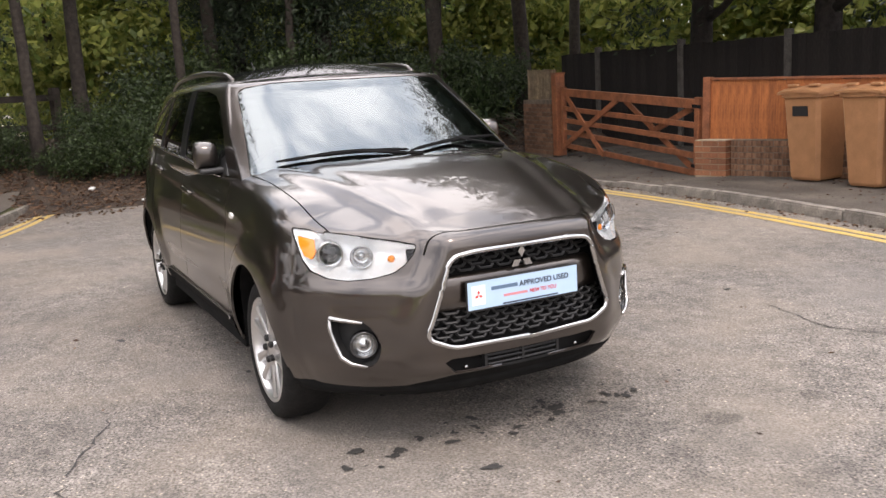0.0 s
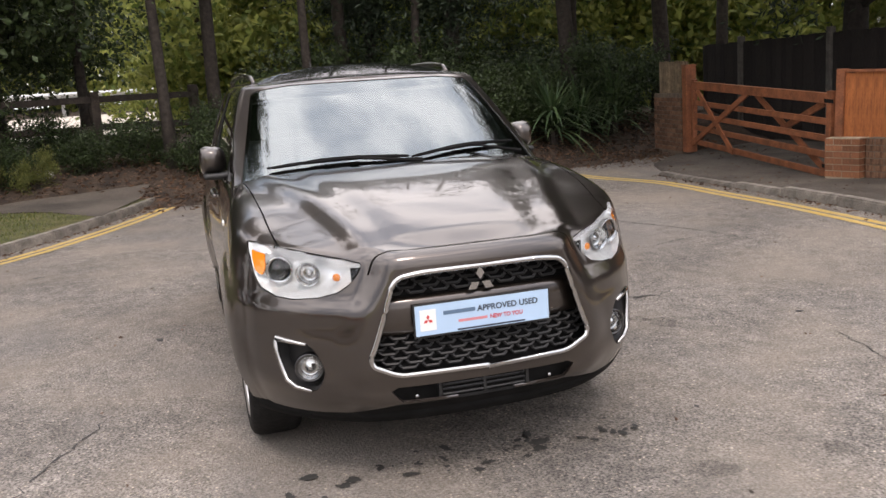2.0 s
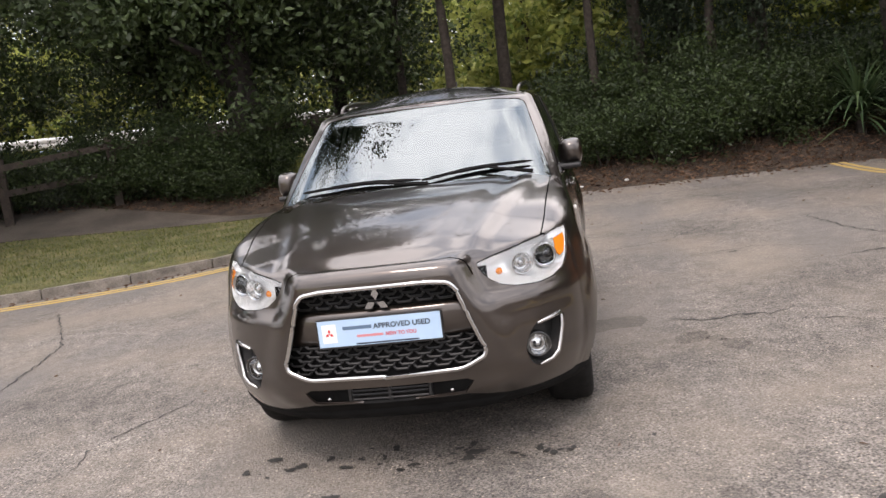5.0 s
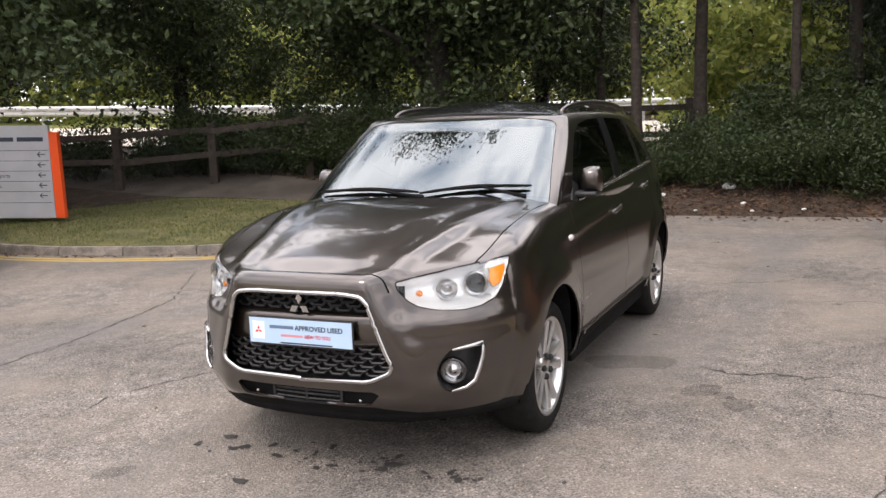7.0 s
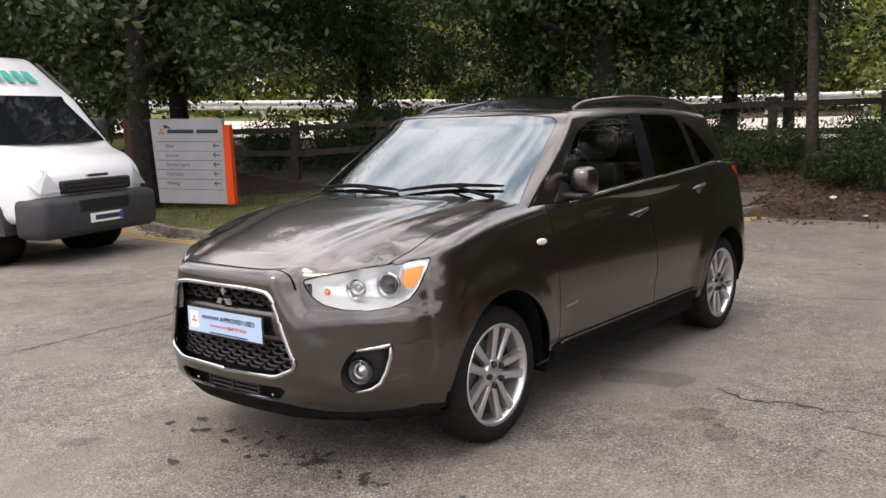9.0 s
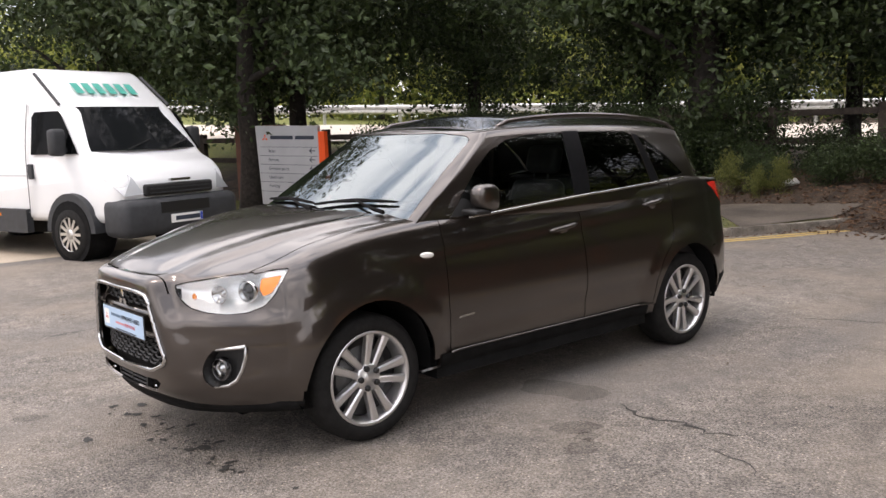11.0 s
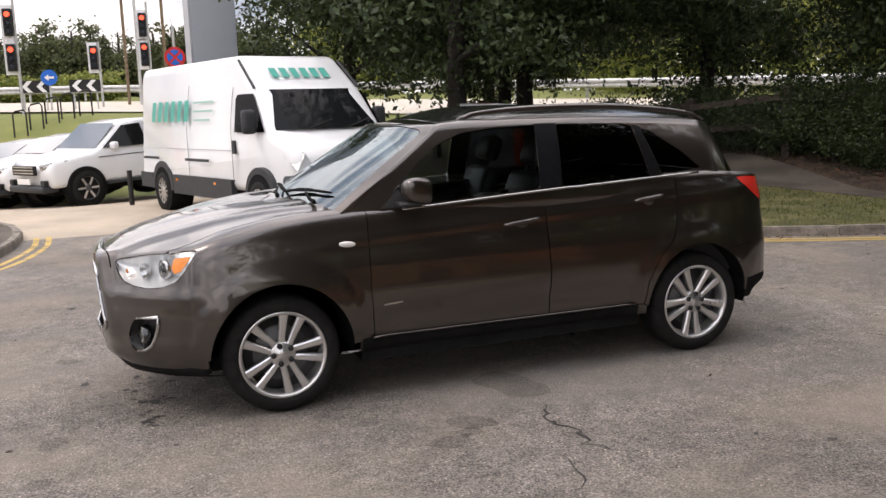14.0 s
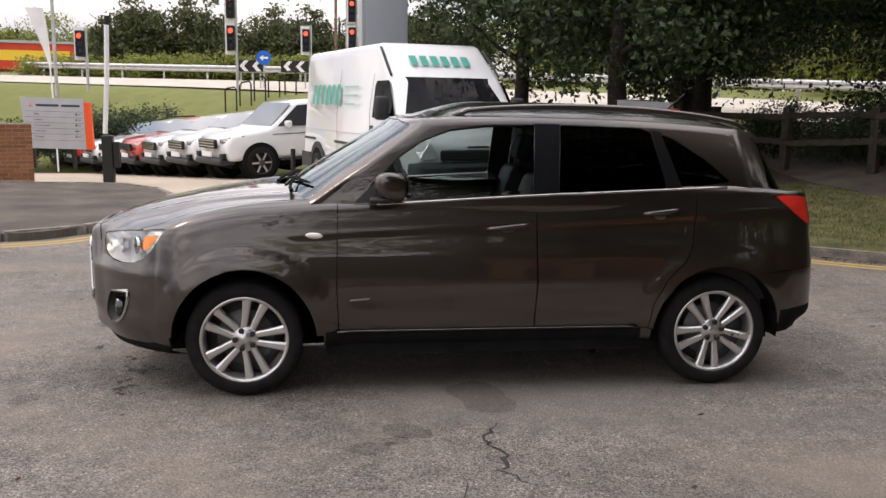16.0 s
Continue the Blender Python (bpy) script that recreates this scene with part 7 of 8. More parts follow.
def wheelie_bin(x, y, turn, label, plastic=None):
    """Tapered plastic bin with rim, hinged lid, front panel label, axle and wheels."""
    root = thing("wheelie_bin", label, "bin", pose(x, y, 0.072, 0, 0, turn) @ Matrix.Diagonal((0.87, 1, 1.03, 1)), "bins by the wall")
    plastic = plastic or BIN_BROWN
    bm = bmesh.new()
    rings = []
    for z, w, d in ((0.02, 0.21, 0.25), (0.05, 0.225, 0.265), (0.55, 0.255, 0.305), (0.93, 0.275, 0.335), (0.935, 0.30, 0.36), (0.985, 0.30, 0.36)):
        ring = []
        for sx, sy in ((-1, -1), (1, -1), (1, 1), (-1, 1)):
            c = 0.045
            for k in ((0, 1), (1, 0)) if (sx, sy) in ((-1, -1), (1, 1)) else ((1, 0), (0, 1)):
                ring.append(bm.verts.new((sx * (w - c * k[0]), sy * (d - c * k[1]), z)))
        rings.append(ring)
    for a, b in zip(rings, rings[1:]):
        for i in range(8):
            bm.faces.new((a[i], a[(i + 1) % 8], b[(i + 1) % 8], b[i]))
    bm.faces.new(rings[0][::-1])
    bmesh.ops.recalc_face_normals(bm, faces=bm.faces)
    part("bin_body", bm, plastic, root)
    bm = bmesh.new()
    rows = []
    for yy, zz in ((-0.385, 0.985), (-0.385, 1.01), (-0.25, 1.045), (0.1, 1.06), (0.30, 1.045), (0.38, 1.0)):
        rows.append([bm.verts.new((xx, yy, zz - 0.02 * (abs(xx) / 0.31) ** 3)) for xx in (-0.315, -0.26, -0.12, 0.0, 0.12, 0.26, 0.315)])
    for a, b in zip(rows, rows[1:]):
        for i in range(6):
            bm.faces.new((a[i], a[i + 1], b[i + 1], b[i]))
    bm.faces.new([r[0] for r in rows])
    bm.faces.new([r[-1] for r in rows])
    bm.faces.new([*rows[0], *reversed(rows[-1])])
    bmesh.ops.recalc_face_normals(bm, faces=bm.faces)
    part("lid", bm, plastic, root)
    for xx in (-0.16, 0.16):
        part("lid_handle", box_bm(xx - 0.07, xx + 0.07, -0.30, -0.24, 1.045, 1.075, 0.01), plastic, root)
    part("handle_bar", tube_bm([(-0.25, 0.40, 0.96), (0.25, 0.40, 0.96)], 0.016, 8), plastic, root)
    bm = lathe_bm([(0.03, -0.025), (0.095, -0.025), (0.10, -0.015), (0.10, 0.015), (0.095, 0.025), (0.03, 0.025)], 20, "x")
    me = bpy.data.meshes.new("bin_wheel")
    bm.to_mesh(me)
    bm.free()
    for xx in (-0.25, 0.25):
        part_me("wheel", me.copy(), RUBBER, root, smooth=True, pose_=pose(xx, 0.30, 0.10))
    return root


b1 = wheelie_bin(-3.38, 6.72, 4, "brown plastic wheelie bin with a dark address patch")
part("address_patch", box_bm(-0.12, 0.11, -0.330, -0.318, 0.73, 0.84), SIGN_BLACK, b1, "black patch")
wheelie_bin(-2.53, 6.64, 3, "brown plastic wheelie bin with closed lid")
wheelie_bin(-1.86, 6.66, 2, "dark grey plastic wheelie bin with closed lid", GREY_PLASTIC)
# leaves, stones and scraps by the bank
for i, (x, y, s) in enumerate([(-10.6, 0.45, 0.10), (-9.85, 0.75, 0.05), (-10.2, -0.5, 0.05), (-9.6, 1.6, 0.035), (-10.6, 2.4, 0.08), (-11.2, -3.0, 0.13), (-9.5, 0.1, 0.03), (-9.5, 0.9, 0.03)]):
    bm = bmesh.new()
    bmesh.ops.create_icosphere(bm, subdivisions=2, radius=s)
    for v in bm.verts:
        v.co *= 1 + 0.45 * noise.noise(v.co * 14 + Vector((i, 0, 0)))
        v.co.z *= 0.55
    ob = part("scrap", bm, LITTER_WHITE)
    ob.matrix_basis = pose(x, y, max(ground_z(x, y), ROAD_Z) + 0.03)
    tagged(ob, "crumpled white plastic scrap on the leafy bank", "litter", "scraps on the bank")

# ---------- post-and-rail fence ----------
rf = thing("post_and_rail_fence", "dark weathered post-and-rail fence with wire mesh", "fence")
FENCE_LINE = [(-13.6, -0.6), (-12.9, -2.3), (-12.2, -3.9), (-11.4, -5.6), (-10.55, -7.2), (-9.7, -8.8), (-8.9, -10.4), (-8.2, -12.0), (-7.6, -13.7), (-7.0, -15.4)]
tops = []
for i, (x, y) in enumerate(FENCE_LINE):
    z = ground_z(x, y)
    zt = z + 1.18
    tops.append((x, y, z))
    bm = bmesh.new()
    add_box(bm, -0.075, 0.075, -0.075, 0.075, z - 0.3, zt + random.uniform(-0.03, 0.05), 0.012)
    bm.transform(pose(x, y, 0, 0, random.uniform(-1.5, 1.5), 25))
    part("fence_post", bm, TIMBER_DARK, rf)
for (x0, y0, z0), (x1, y1, z1) in zip(tops, tops[1:]):
    for h in (0.55, 1.02):
        a, b = Vector((x0, y0, z0 + h + random.uniform(-0.03, 0.03))), Vector((x1, y1, z1 + h + random.uniform(-0.03, 0.03)))
        bm = bmesh.new()
        n = Vector((0, 0, 0.055))
        w = (b - a).cross(n).normalized() * 0.022
        f0 = Vector((0.06, 0.04, 0))
        lo, hi = [bm.verts.new(p + w + f0) for p in (a - n, b - n, b + n, a + n)], [bm.verts.new(p - w + f0) for p in (a - n, b - n, b + n, a + n)]
        bm.faces.new(lo)
        bm.faces.new(hi)
        for k in range(4):
            bm.faces.new((lo[k], lo[(k + 1) % 4], hi[(k + 1) % 4], hi[k]))
        bmesh.ops.recalc_face_normals(bm, faces=bm.faces)
        part("fence_rail", bm, TIMBER_DARK, rf)
bm = bmesh.new()
for (x0, y0, z0), (x1, y1, z1) in zip(tops, tops[1:]):
    ln = math.hypot(x1 - x0, y1 - y0)
    for k in range(int(ln / 0.075)):
        for sg in (0, 1):
            t0 = k * 0.075 / ln
            t1 = t0 + (1 - 2 * sg) * 0.95 / ln
            if not 0 <= t1 <= 1:
                continue
            p, q = (Vector((x0 + (x1 - x0) * t, y0 + (y1 - y0) * t, z0 + (z1 - z0) * t + h)) for t, h in ((t0, 0.05), (t1, 1.0)))
            d = Vector((x1 - x0, y1 - y0, 0)).normalized() * 0.0022
            bm.faces.new([bm.verts.new(v) for v in (p - d, p + d, q + d, q - d)])
tagged(part("wire_mesh", bm, GREY_PLASTIC, rf), kind="stuff")

# ---------- crash barrier along the far road ----------
cb = thing("crash_barrier", "pale galvanised steel crash barrier beside the far road", "barrier")
line = along([(x, y) for x, y, _ in ROAD_LINE[:7]], 70)
rows = []
bm = bmesh.new()
for i, (x, y) in enumerate(line):
    a, b = line[max(0, i - 1)], line[min(69, i + 1)]
    ln = math.hypot(b[0] - a[0], b[1] - a[1])
    nx, ny = -(b[1] - a[1]) / ln, (b[0] - a[0]) / ln
    cx, cy = x - nx * 5.0, y - ny * 5.0
    z = road_z(x, y, -5.0)
    rows.append([bm.verts.new((cx + nx * o, cy + ny * o, z + h)) for o, h in ((0.0, 0.42), (0.07, 0.48), (0.07, 0.54), (0.0, 0.60), (0.07, 0.66), (0.07, 0.72), (0.0, 0.78))])
    if i % 2 == 0:
        part("barrier_post", box_bm(cx - nx * 0.12 - 0.05, cx - nx * 0.12 + 0.05, cy - ny * 0.12 - 0.05, cy - ny * 0.12 + 0.05, z - 0.3, z + 0.76), GALV, cb)
for a, b in zip(rows, rows[1:]):
    for k in range(6):
        bm.faces.new((a[k], a[k + 1], b[k + 1], b[k]))
part("barrier_beam", bm, GALV, cb)


# ---------- direction signs ----------
def direction_sign(m, w, h, legs, label):
    """Grey panel with a slanted edge, orange end fin, ruled rows, wording and arrows. Faces -y in its own frame."""
    root = thing("direction_sign", label, "sign", m, "direction signs")
    pts = [(0.0 - 0.03, h), (w, h), (w + 0.035, 0.0), (0.09, 0.0)]
    part("panel", prism_bm(pts, -0.04, 0.04, lambda a, b, d: Vector((a, d, b))), SIGN_GREY, root, "silver-grey sign panel")
    part("orange_fin", prism_bm([(w + 0.012, h * 0.93), (w + 0.14, h * 0.93), (w + 0.19, 0.0), (w + 0.048, 0.0)], -0.05, 0.05, lambda a, b, d: Vector((a, d, b))), SIGN_ORANGE, root, "orange-red end fin")
    k = h / 1.5
    face = pose(0, -0.041, 0, 90, 0, 0)
    bm = bmesh.new()
    for ang in (90, 210, 330):
        a = radians(ang)
        d, n = Vector((math.cos(a), 0, math.sin(a))), Vector((-math.sin(a), 0, math.cos(a)))
        c0 = Vector((0.14 * w, -0.042, h * 0.845))
        bm.faces.new([bm.verts.new(c0 + p * k) for p in (d * 0.0, d * 0.04 + n * 0.022, d * 0.08, d * 0.04 - n * 0.022)])
    part("logo", bm, SIGN_ORANGE, root)
    part("name_bar", box_bm(0.23 * w, 0.60 * w, -0.044, -0.040, h * 0.83, h * 0.875), INK, root)
    part("name_bar", box_bm(0.64 * w, 0.94 * w, -0.044, -0.040, h * 0.83, h * 0.875), INK, root)
    for i, word in enumerate(("Sales", "Service", "Genuine parts", "Used cars", "Parking")):
        z = h * (0.665 - 0.111 * i)
        part("rule", box_bm(0.05 * w, 0.99 * w, -0.043, -0.040, z + 0.066 * h, z + 0.071 * h), INK, root)
        letters("wording", word, 0.085 * k, INK, pose(0.19 * w, -0.0415, z) @ pose(0, 0, 0, 90, 0, 0), root, depth=0.001)
        bm = bmesh.new()
        x0, x1, zz = 0.86 * w, 0.95 * w, z + 0.024 * h
        add_box(bm, x0, x1, -0.043, -0.040, zz - 0.008 * k, zz + 0.008 * k)
        for sg in (1, -1):
            add_prism(bm, [(x0 - 0.005, zz), (x0 + 0.045 * k, zz + sg * 0.045 * k), (x0 + 0.065 * k, zz + sg * 0.045 * k), (x0 + 0.018 * k, zz)], -0.043, -0.040, lambda a, b, d: Vector((a, d, b)))
        part("arrow", bm, INK, root)
    part("rule", box_bm(0.05 * w, 1.0 * w, -0.043, -0.040, h * 0.165, h * 0.17), INK, root)
    for x in legs:
        part("leg", box_bm(x - 0.035, x + 0.035, -0.03, 0.03, -0.42, 0.05), SIGN_BLACK, root)
    return root


sx, sy = -5.62, -10.35
direction_sign(pose(sx, sy, 0.24, 0, 1.5, math.degrees(math.atan2(1.40, -0.55))), 1.36, 1.42, (), "silver-grey dealership direction sign with orange fin on the verge")
direction_sign(pose(6.05, -14.3, 0.52, 0, 1.0, math.degrees(math.atan2(0.12, -1.3))), 1.28, 1.06, (0.2, 1.05), "silver-grey direction sign with orange fin on black legs")
pb = thing("brown_panel_board", "plain dark red-brown timber panel behind the sign", "board", pose(-5.75, -11.4, 0.25, 0, 0, 112))
part("panel", box_bm(0.0, 1.2, -0.02, 0.02, 0.0, 1.42, 0.005), mat("board_brown", (0.11, 0.045, 0.03), 0.7, vary=0.2, scale=5), pb)
part("board_post", box_bm(0.1, 0.18, 0.02, 0.08, -0.3, 1.4), TIMBER_DARK, pb)


# ---------- van ----------
def vehicle_wheel(root, x, y, z, r, side, hub_mat=ALLOY, width=0.20, spokes=8, dark=False):
    bm = lathe_bm([(r * 0.66, -width / 2), (r * 0.93, -width / 2), (r, -width * 0.3), (r, width * 0.3), (r * 0.93, width / 2), (r * 0.66, width / 2)], 36, open_ends=True)
    m = pose(x, y, z, 0, 0, 0 if side > 0 else 180)
    bm.transform(m)
    w = part("wheel", bm, RUBBER, root, smooth=True)
    bm = lathe_bm([(r * 0.68, width * 0.45), (r * 0.62, width * 0.40), (r * 0.55, width * 0.22), (r * 0.25, width * 0.30), (r * 0.20, width * 0.46), (0.0, width * 0.47)], 32, open_ends=True)
    bm.transform(m)
    part("wheel_disc", bm, ALLOY_DARK if dark else hub_mat, w, smooth=True)
    for i in range(spokes):
        bm = box_bm(r * 0.15, r * 0.64, width * 0.38, width * 0.46, -r * 0.055, r * 0.055)
        bm.transform(m @ pose(0, 0, 0, 0, 360 / spokes * i, 0))
        part("spoke", bm, hub_mat, w)
    return w


def bevelled_prism(pts, half, bevel, seg=3):
    bm = prism_bm(pts, -half, half, lambda a, b, d: Vector((a, d, b)))
    es = [e for e in bm.edges if abs(e.verts[0].co.y - e.verts[1].co.y) < 1e-6]
    bmesh.ops.bevel(bm, geom=es, offset=bevel, segments=seg, affect="EDGES", profile=0.5)
    return bm


VAN_GLASS = mat("van_glass", (0.008, 0.009, 0.010), 0.05, spec=0.14)
VAN_LAMP = mat("van_lamp_clear", (0.72, 0.74, 0.75), 0.12, metal=0.3, coat=1.0, bump=0.3, bump_scale=20)


def van():
    root = thing("van", "white high-roof panel van with grey lower cladding and green lettering", "van", pose(-2.49, -6.72, 0.0, 0, 0, 106.5))
    # x forward, front bumper at x = 0
    prof = rounded([(-0.06, 0.62), (-0.05, 0.98), (-0.22, 1.18), (-0.60, 1.31), (-1.16, 1.95), (-1.80, 2.47), (-5.85, 2.47), (-5.95, 2.30), (-5.95, 0.45), (-0.30, 0.45)], 0.12, 4)
    bm = bevelled_prism(prof, 0.98, 0.13)
    for v in bm.verts:
        k = 1 - 0.14 * smooth(1.25, 2.5, v.co.z) - 0.10 * smooth(-0.9, 0.0, v.co.x)
        v.co.y *= k
        v.co.x -= 0.10 * (abs(v.co.y) / 0.98) ** 3 * smooth(-1.0, -0.2, v.co.x)
    part("van_body", bm, WHITE_PAINT, root, smooth=True)
    side_y = lambda z: 0.98 * (1 - 0.14 * smooth(1.25, 2.5, z)) + 0.004
    for sg in (1, -1):
        # grey cladding along the sills
        part("sill_cladding", prism_bm([(-1.95, 0.30), (-1.95, 0.62), (-4.35, 0.62), (-4.35, 0.30)], sg * 0.90, sg * 0.995, lambda a, b, d: Vector((a, d, b))), GREY_PLASTIC, root)
        part("sill_cladding", prism_bm([(-5.35, 0.35), (-5.35, 0.62), (-5.95, 0.62), (-5.95, 0.35)], sg * 0.90, sg * 0.995, lambda a, b, d: Vector((a, d, b))), GREY_PLASTIC, root)
        # arches
        for cx in (-1.02, -4.85):
            bm = bmesh.new()
            n = 18
            for r0, r1 in ((0.40, 0.50),):
                for i in range(n):
                    a0, a1 = math.pi * i / n, math.pi * (i + 1) / n
                    q = [(cx + r * math.cos(a), 0.34 + r * math.sin(a)) for r, a in ((r0, a0), (r1, a0), (r1, a1), (r0, a1))]
                    add_prism(bm, q, sg * 0.6, sg * (1.0 if cx < -2 else 0.985), lambda a, b, d: Vector((a, d, b)))
            bmesh.ops.recalc_face_normals(bm, faces=bm.faces)
            part("arch_trim", bm, GREY_PLASTIC, root)
            bm = lathe_bm([(0.405, -0.2), (0.405, 0.2)], 28, "y")
            bm.transform(pose(cx, sg * 0.795, 0.34))
            part("arch_opening", bm, UNDER, root)
            vehicle_wheel(root, cx, sg * 0.91, 0.315, 0.335, sg, ALLOY, 0.2, 12)
        # cab door window, pillars, mirror, handle, seams
        zs = [(-0.74, 1.34), (-1.10, 1.84), (-1.17, 1.89), (-1.68, 1.89), (-1.74, 1.83), (-1.74, 1.34)]
        bm = bmesh.new()
        vs = [bm.verts.new((a, sg * (side_y(b) + 0.004), b)) for a, b in zs]
        bm.faces.new(vs)
        bmesh.ops.solidify(bm, geom=bm.faces[:], thickness=0.006)
        part("door_window", bm, VAN_GLASS, root, "dark cab door window")
        for x0, x1, z0, z1 in ((-1.87, -1.85, 0.55, 2.00), (-3.60, -3.58, 0.62, 2.10), (-1.86, -5.9, 1.06, 1.072)):
            bm = bmesh.new()
            for za, zb in zip(np.linspace(z0, z1, 9), np.linspace(z0, z1, 9)[1:]):
                bm.faces.new([bm.verts.new((x, sg * (side_y(z) + 0.003), z)) for x, z in ((x0, za), (x1, za), (x1, zb), (x0, zb))])
            part("door_seam" if z1 > 1.9 else "rub_crease", bm, GREY_PLASTIC if z1 > 1.9 else SIGN_GREY, root)
        part("door_handle", box_bm(-1.82, -1.72, min(sg * 0.97, sg * 1.01), max(sg * 0.97, sg * 1.01), 1.02, 1.22, 0.015), GREY_PLASTIC, root)
        bm = box_bm(-1.06, -0.92, min(sg * 1.00, sg * 1.20), max(sg * 1.00, sg * 1.20), 1.32, 1.66, 0.045)
        mm = part("mirror", bm, GREY_PLASTIC, root, smooth=True)
        part("mirror_arm", box_bm(-1.03, -0.95, min(sg * 0.92, sg * 1.05), max(sg * 0.92, sg * 1.05), 1.36, 1.42, 0.01), GREY_PLASTIC, mm)
        part("side_marker", box_bm(-2.6, -2.54, min(sg * 0.99, sg * 1.002), max(sg * 0.99, sg * 1.002), 0.52, 0.56), AMBER, root)
        part("side_marker", box_bm(-4.2, -4.14, min(sg * 0.99, sg * 1.002), max(sg * 0.99, sg * 1.002), 0.52, 0.56), AMBER, root)
        # headlamp
        bm = bmesh.new()
        vs = [bm.verts.new((x, sg * y, z)) for x, y, z in ((-0.025, 0.60, 0.82), (-0.07, 0.86, 0.80), (-0.36, 0.905, 1.00), (-0.46, 0.90, 1.13), (-0.32, 0.84, 1.16), (-0.12, 0.70, 1.04))]
        bm.faces.new(vs)
        bmesh.ops.solidify(bm, geom=bm.faces[:], thickness=0.03)
        part("headlamp", bm, VAN_LAMP, root, "clear headlamp")
        # roof seam strap
        part("roof_strap", tube_bm([(-1.20, sg * 0.875, 1.97), (-1.72, sg * 0.845, 2.39)], 0.022, 6), GREY_PLASTIC, root)
        # lettering stands as plain green shapes; numbers are bars
        for i in range(6):
            x = -5.20 + 0.30 * i if sg < 0 else -5.20 + 0.30 * (5 - i)
            bm = bmesh.new()
            for za, zb in zip(np.linspace(1.52, 1.86, 6), np.linspace(1.52, 1.86, 6)[1:]):
                bm.faces.new([bm.verts.new((xx, sg * (side_y(z) + 0.012), z)) for xx, z in ((x, za), (x + 0.17, za), (x + 0.17, zb), (x, zb))])
            part("lettering_block", bm, GREEN_SIGN, root)
        for x0, x1, z0, z1 in ((-5.75, -4.95, 0.87, 0.915), (-3.75, -2.75, 0.87, 0.915), (-3.35, -2.55, 1.80, 1.83), (-3.35, -2.55, 1.66, 1.69), (-3.30, -2.65, 1.52, 1.55)):
            bm = bmesh.new()
            bm.faces.new([bm.verts.new((xx, sg * (side_y(z) + 0.004), z)) for xx, z in ((x0, z0), (x1, z0), (x1, z1), (x0, z1))])
            part("wording_bar", bm, mat("pale_green_wording", (0.30, 0.50, 0.43), 0.5) if z0 > 1.2 else GREY_PLASTIC, root)
    # windscreen laid on its slope
    bm = bmesh.new()
    q = []
    for x, z in ((-0.625, 1.345), (-1.135, 1.925)):
        for y in np.linspace(-1, 1, 9):
            w = 0.84 if z < 1.6 else 0.77
            q.append(bm.verts.new((x - 0.06 * abs(y) ** 3 + 0.018, y * w, z + 0.018)))
    for i in range(8):
        bm.faces.new((q[i], q[i + 1], q[i + 10], q[i + 9]))
    part("windscreen", bm, VAN_GLASS, root, "dark windscreen")
    for y in (-0.35, 0.30):
        part("wiper", tube_bm([(-0.60, y, 1.365), (-0.71, y + 0.45, 1.49)], 0.012, 5), SIGN_BLACK, root)
    # front lettering on the roof slope
    for i in range(6):
        y = -0.50 + 0.17 * i
        bm = bmesh.new()
        bm.faces.new([bm.verts.new((x + 0.02, yy, z + 0.02)) for x, yy, z in ((-1.34, y, 2.105), (-1.34, y + 0.115, 2.105), (-1.52, y + 0.115, 2.25), (-1.52, y, 2.25))])
        part("lettering_block", bm, GREEN_SIGN, root)
    # grille, bumper, plate
    part("grille", box_bm(-0.14, -0.03, -0.55, 0.55, 0.78, 0.93, 0.03), SIGN_BLACK, root, "black grille")
    for z in (0.81, 0.86):
        part("grille_slat", box_bm(-0.04, -0.022, -0.5, 0.5, z, z + 0.018), GREY_PLASTIC, root)
    part("name_bar", box_bm(-0.075, -0.03, -0.16, 0.16, 0.955, 0.985), SATIN, root)
    bm = box_bm(-0.45, 0.04, -0.94, 0.94, 0.28, 0.76, 0.10)
    part("front_bumper", bm, GREY_PLASTIC, root, "grey plastic front bumper", smooth=True)
    part("lower_grille", box_bm(0.03, 0.046, -0.40, 0.40, 0.56, 0.70, 0.005), SIGN_BLACK, root)
    p = part("number_plate", box_bm(0.042, 0.054, -0.26, 0.26, 0.42, 0.53, 0.002), PLATE_WHITE, root, "white number plate")
    part("plate_bar", box_bm(0.0545, 0.056, -0.19, 0.21, 0.447, 0.503), INK, p)
    part("plate_band", box_bm(0.0545, 0.056, 0.215, 0.255, 0.425, 0.525), BLUE_BAND, p)
    part("underframe", box_bm(-5.6, -0.5, -0.7, 0.7, 0.28, 0.5), UNDER, root)
    return root


van()


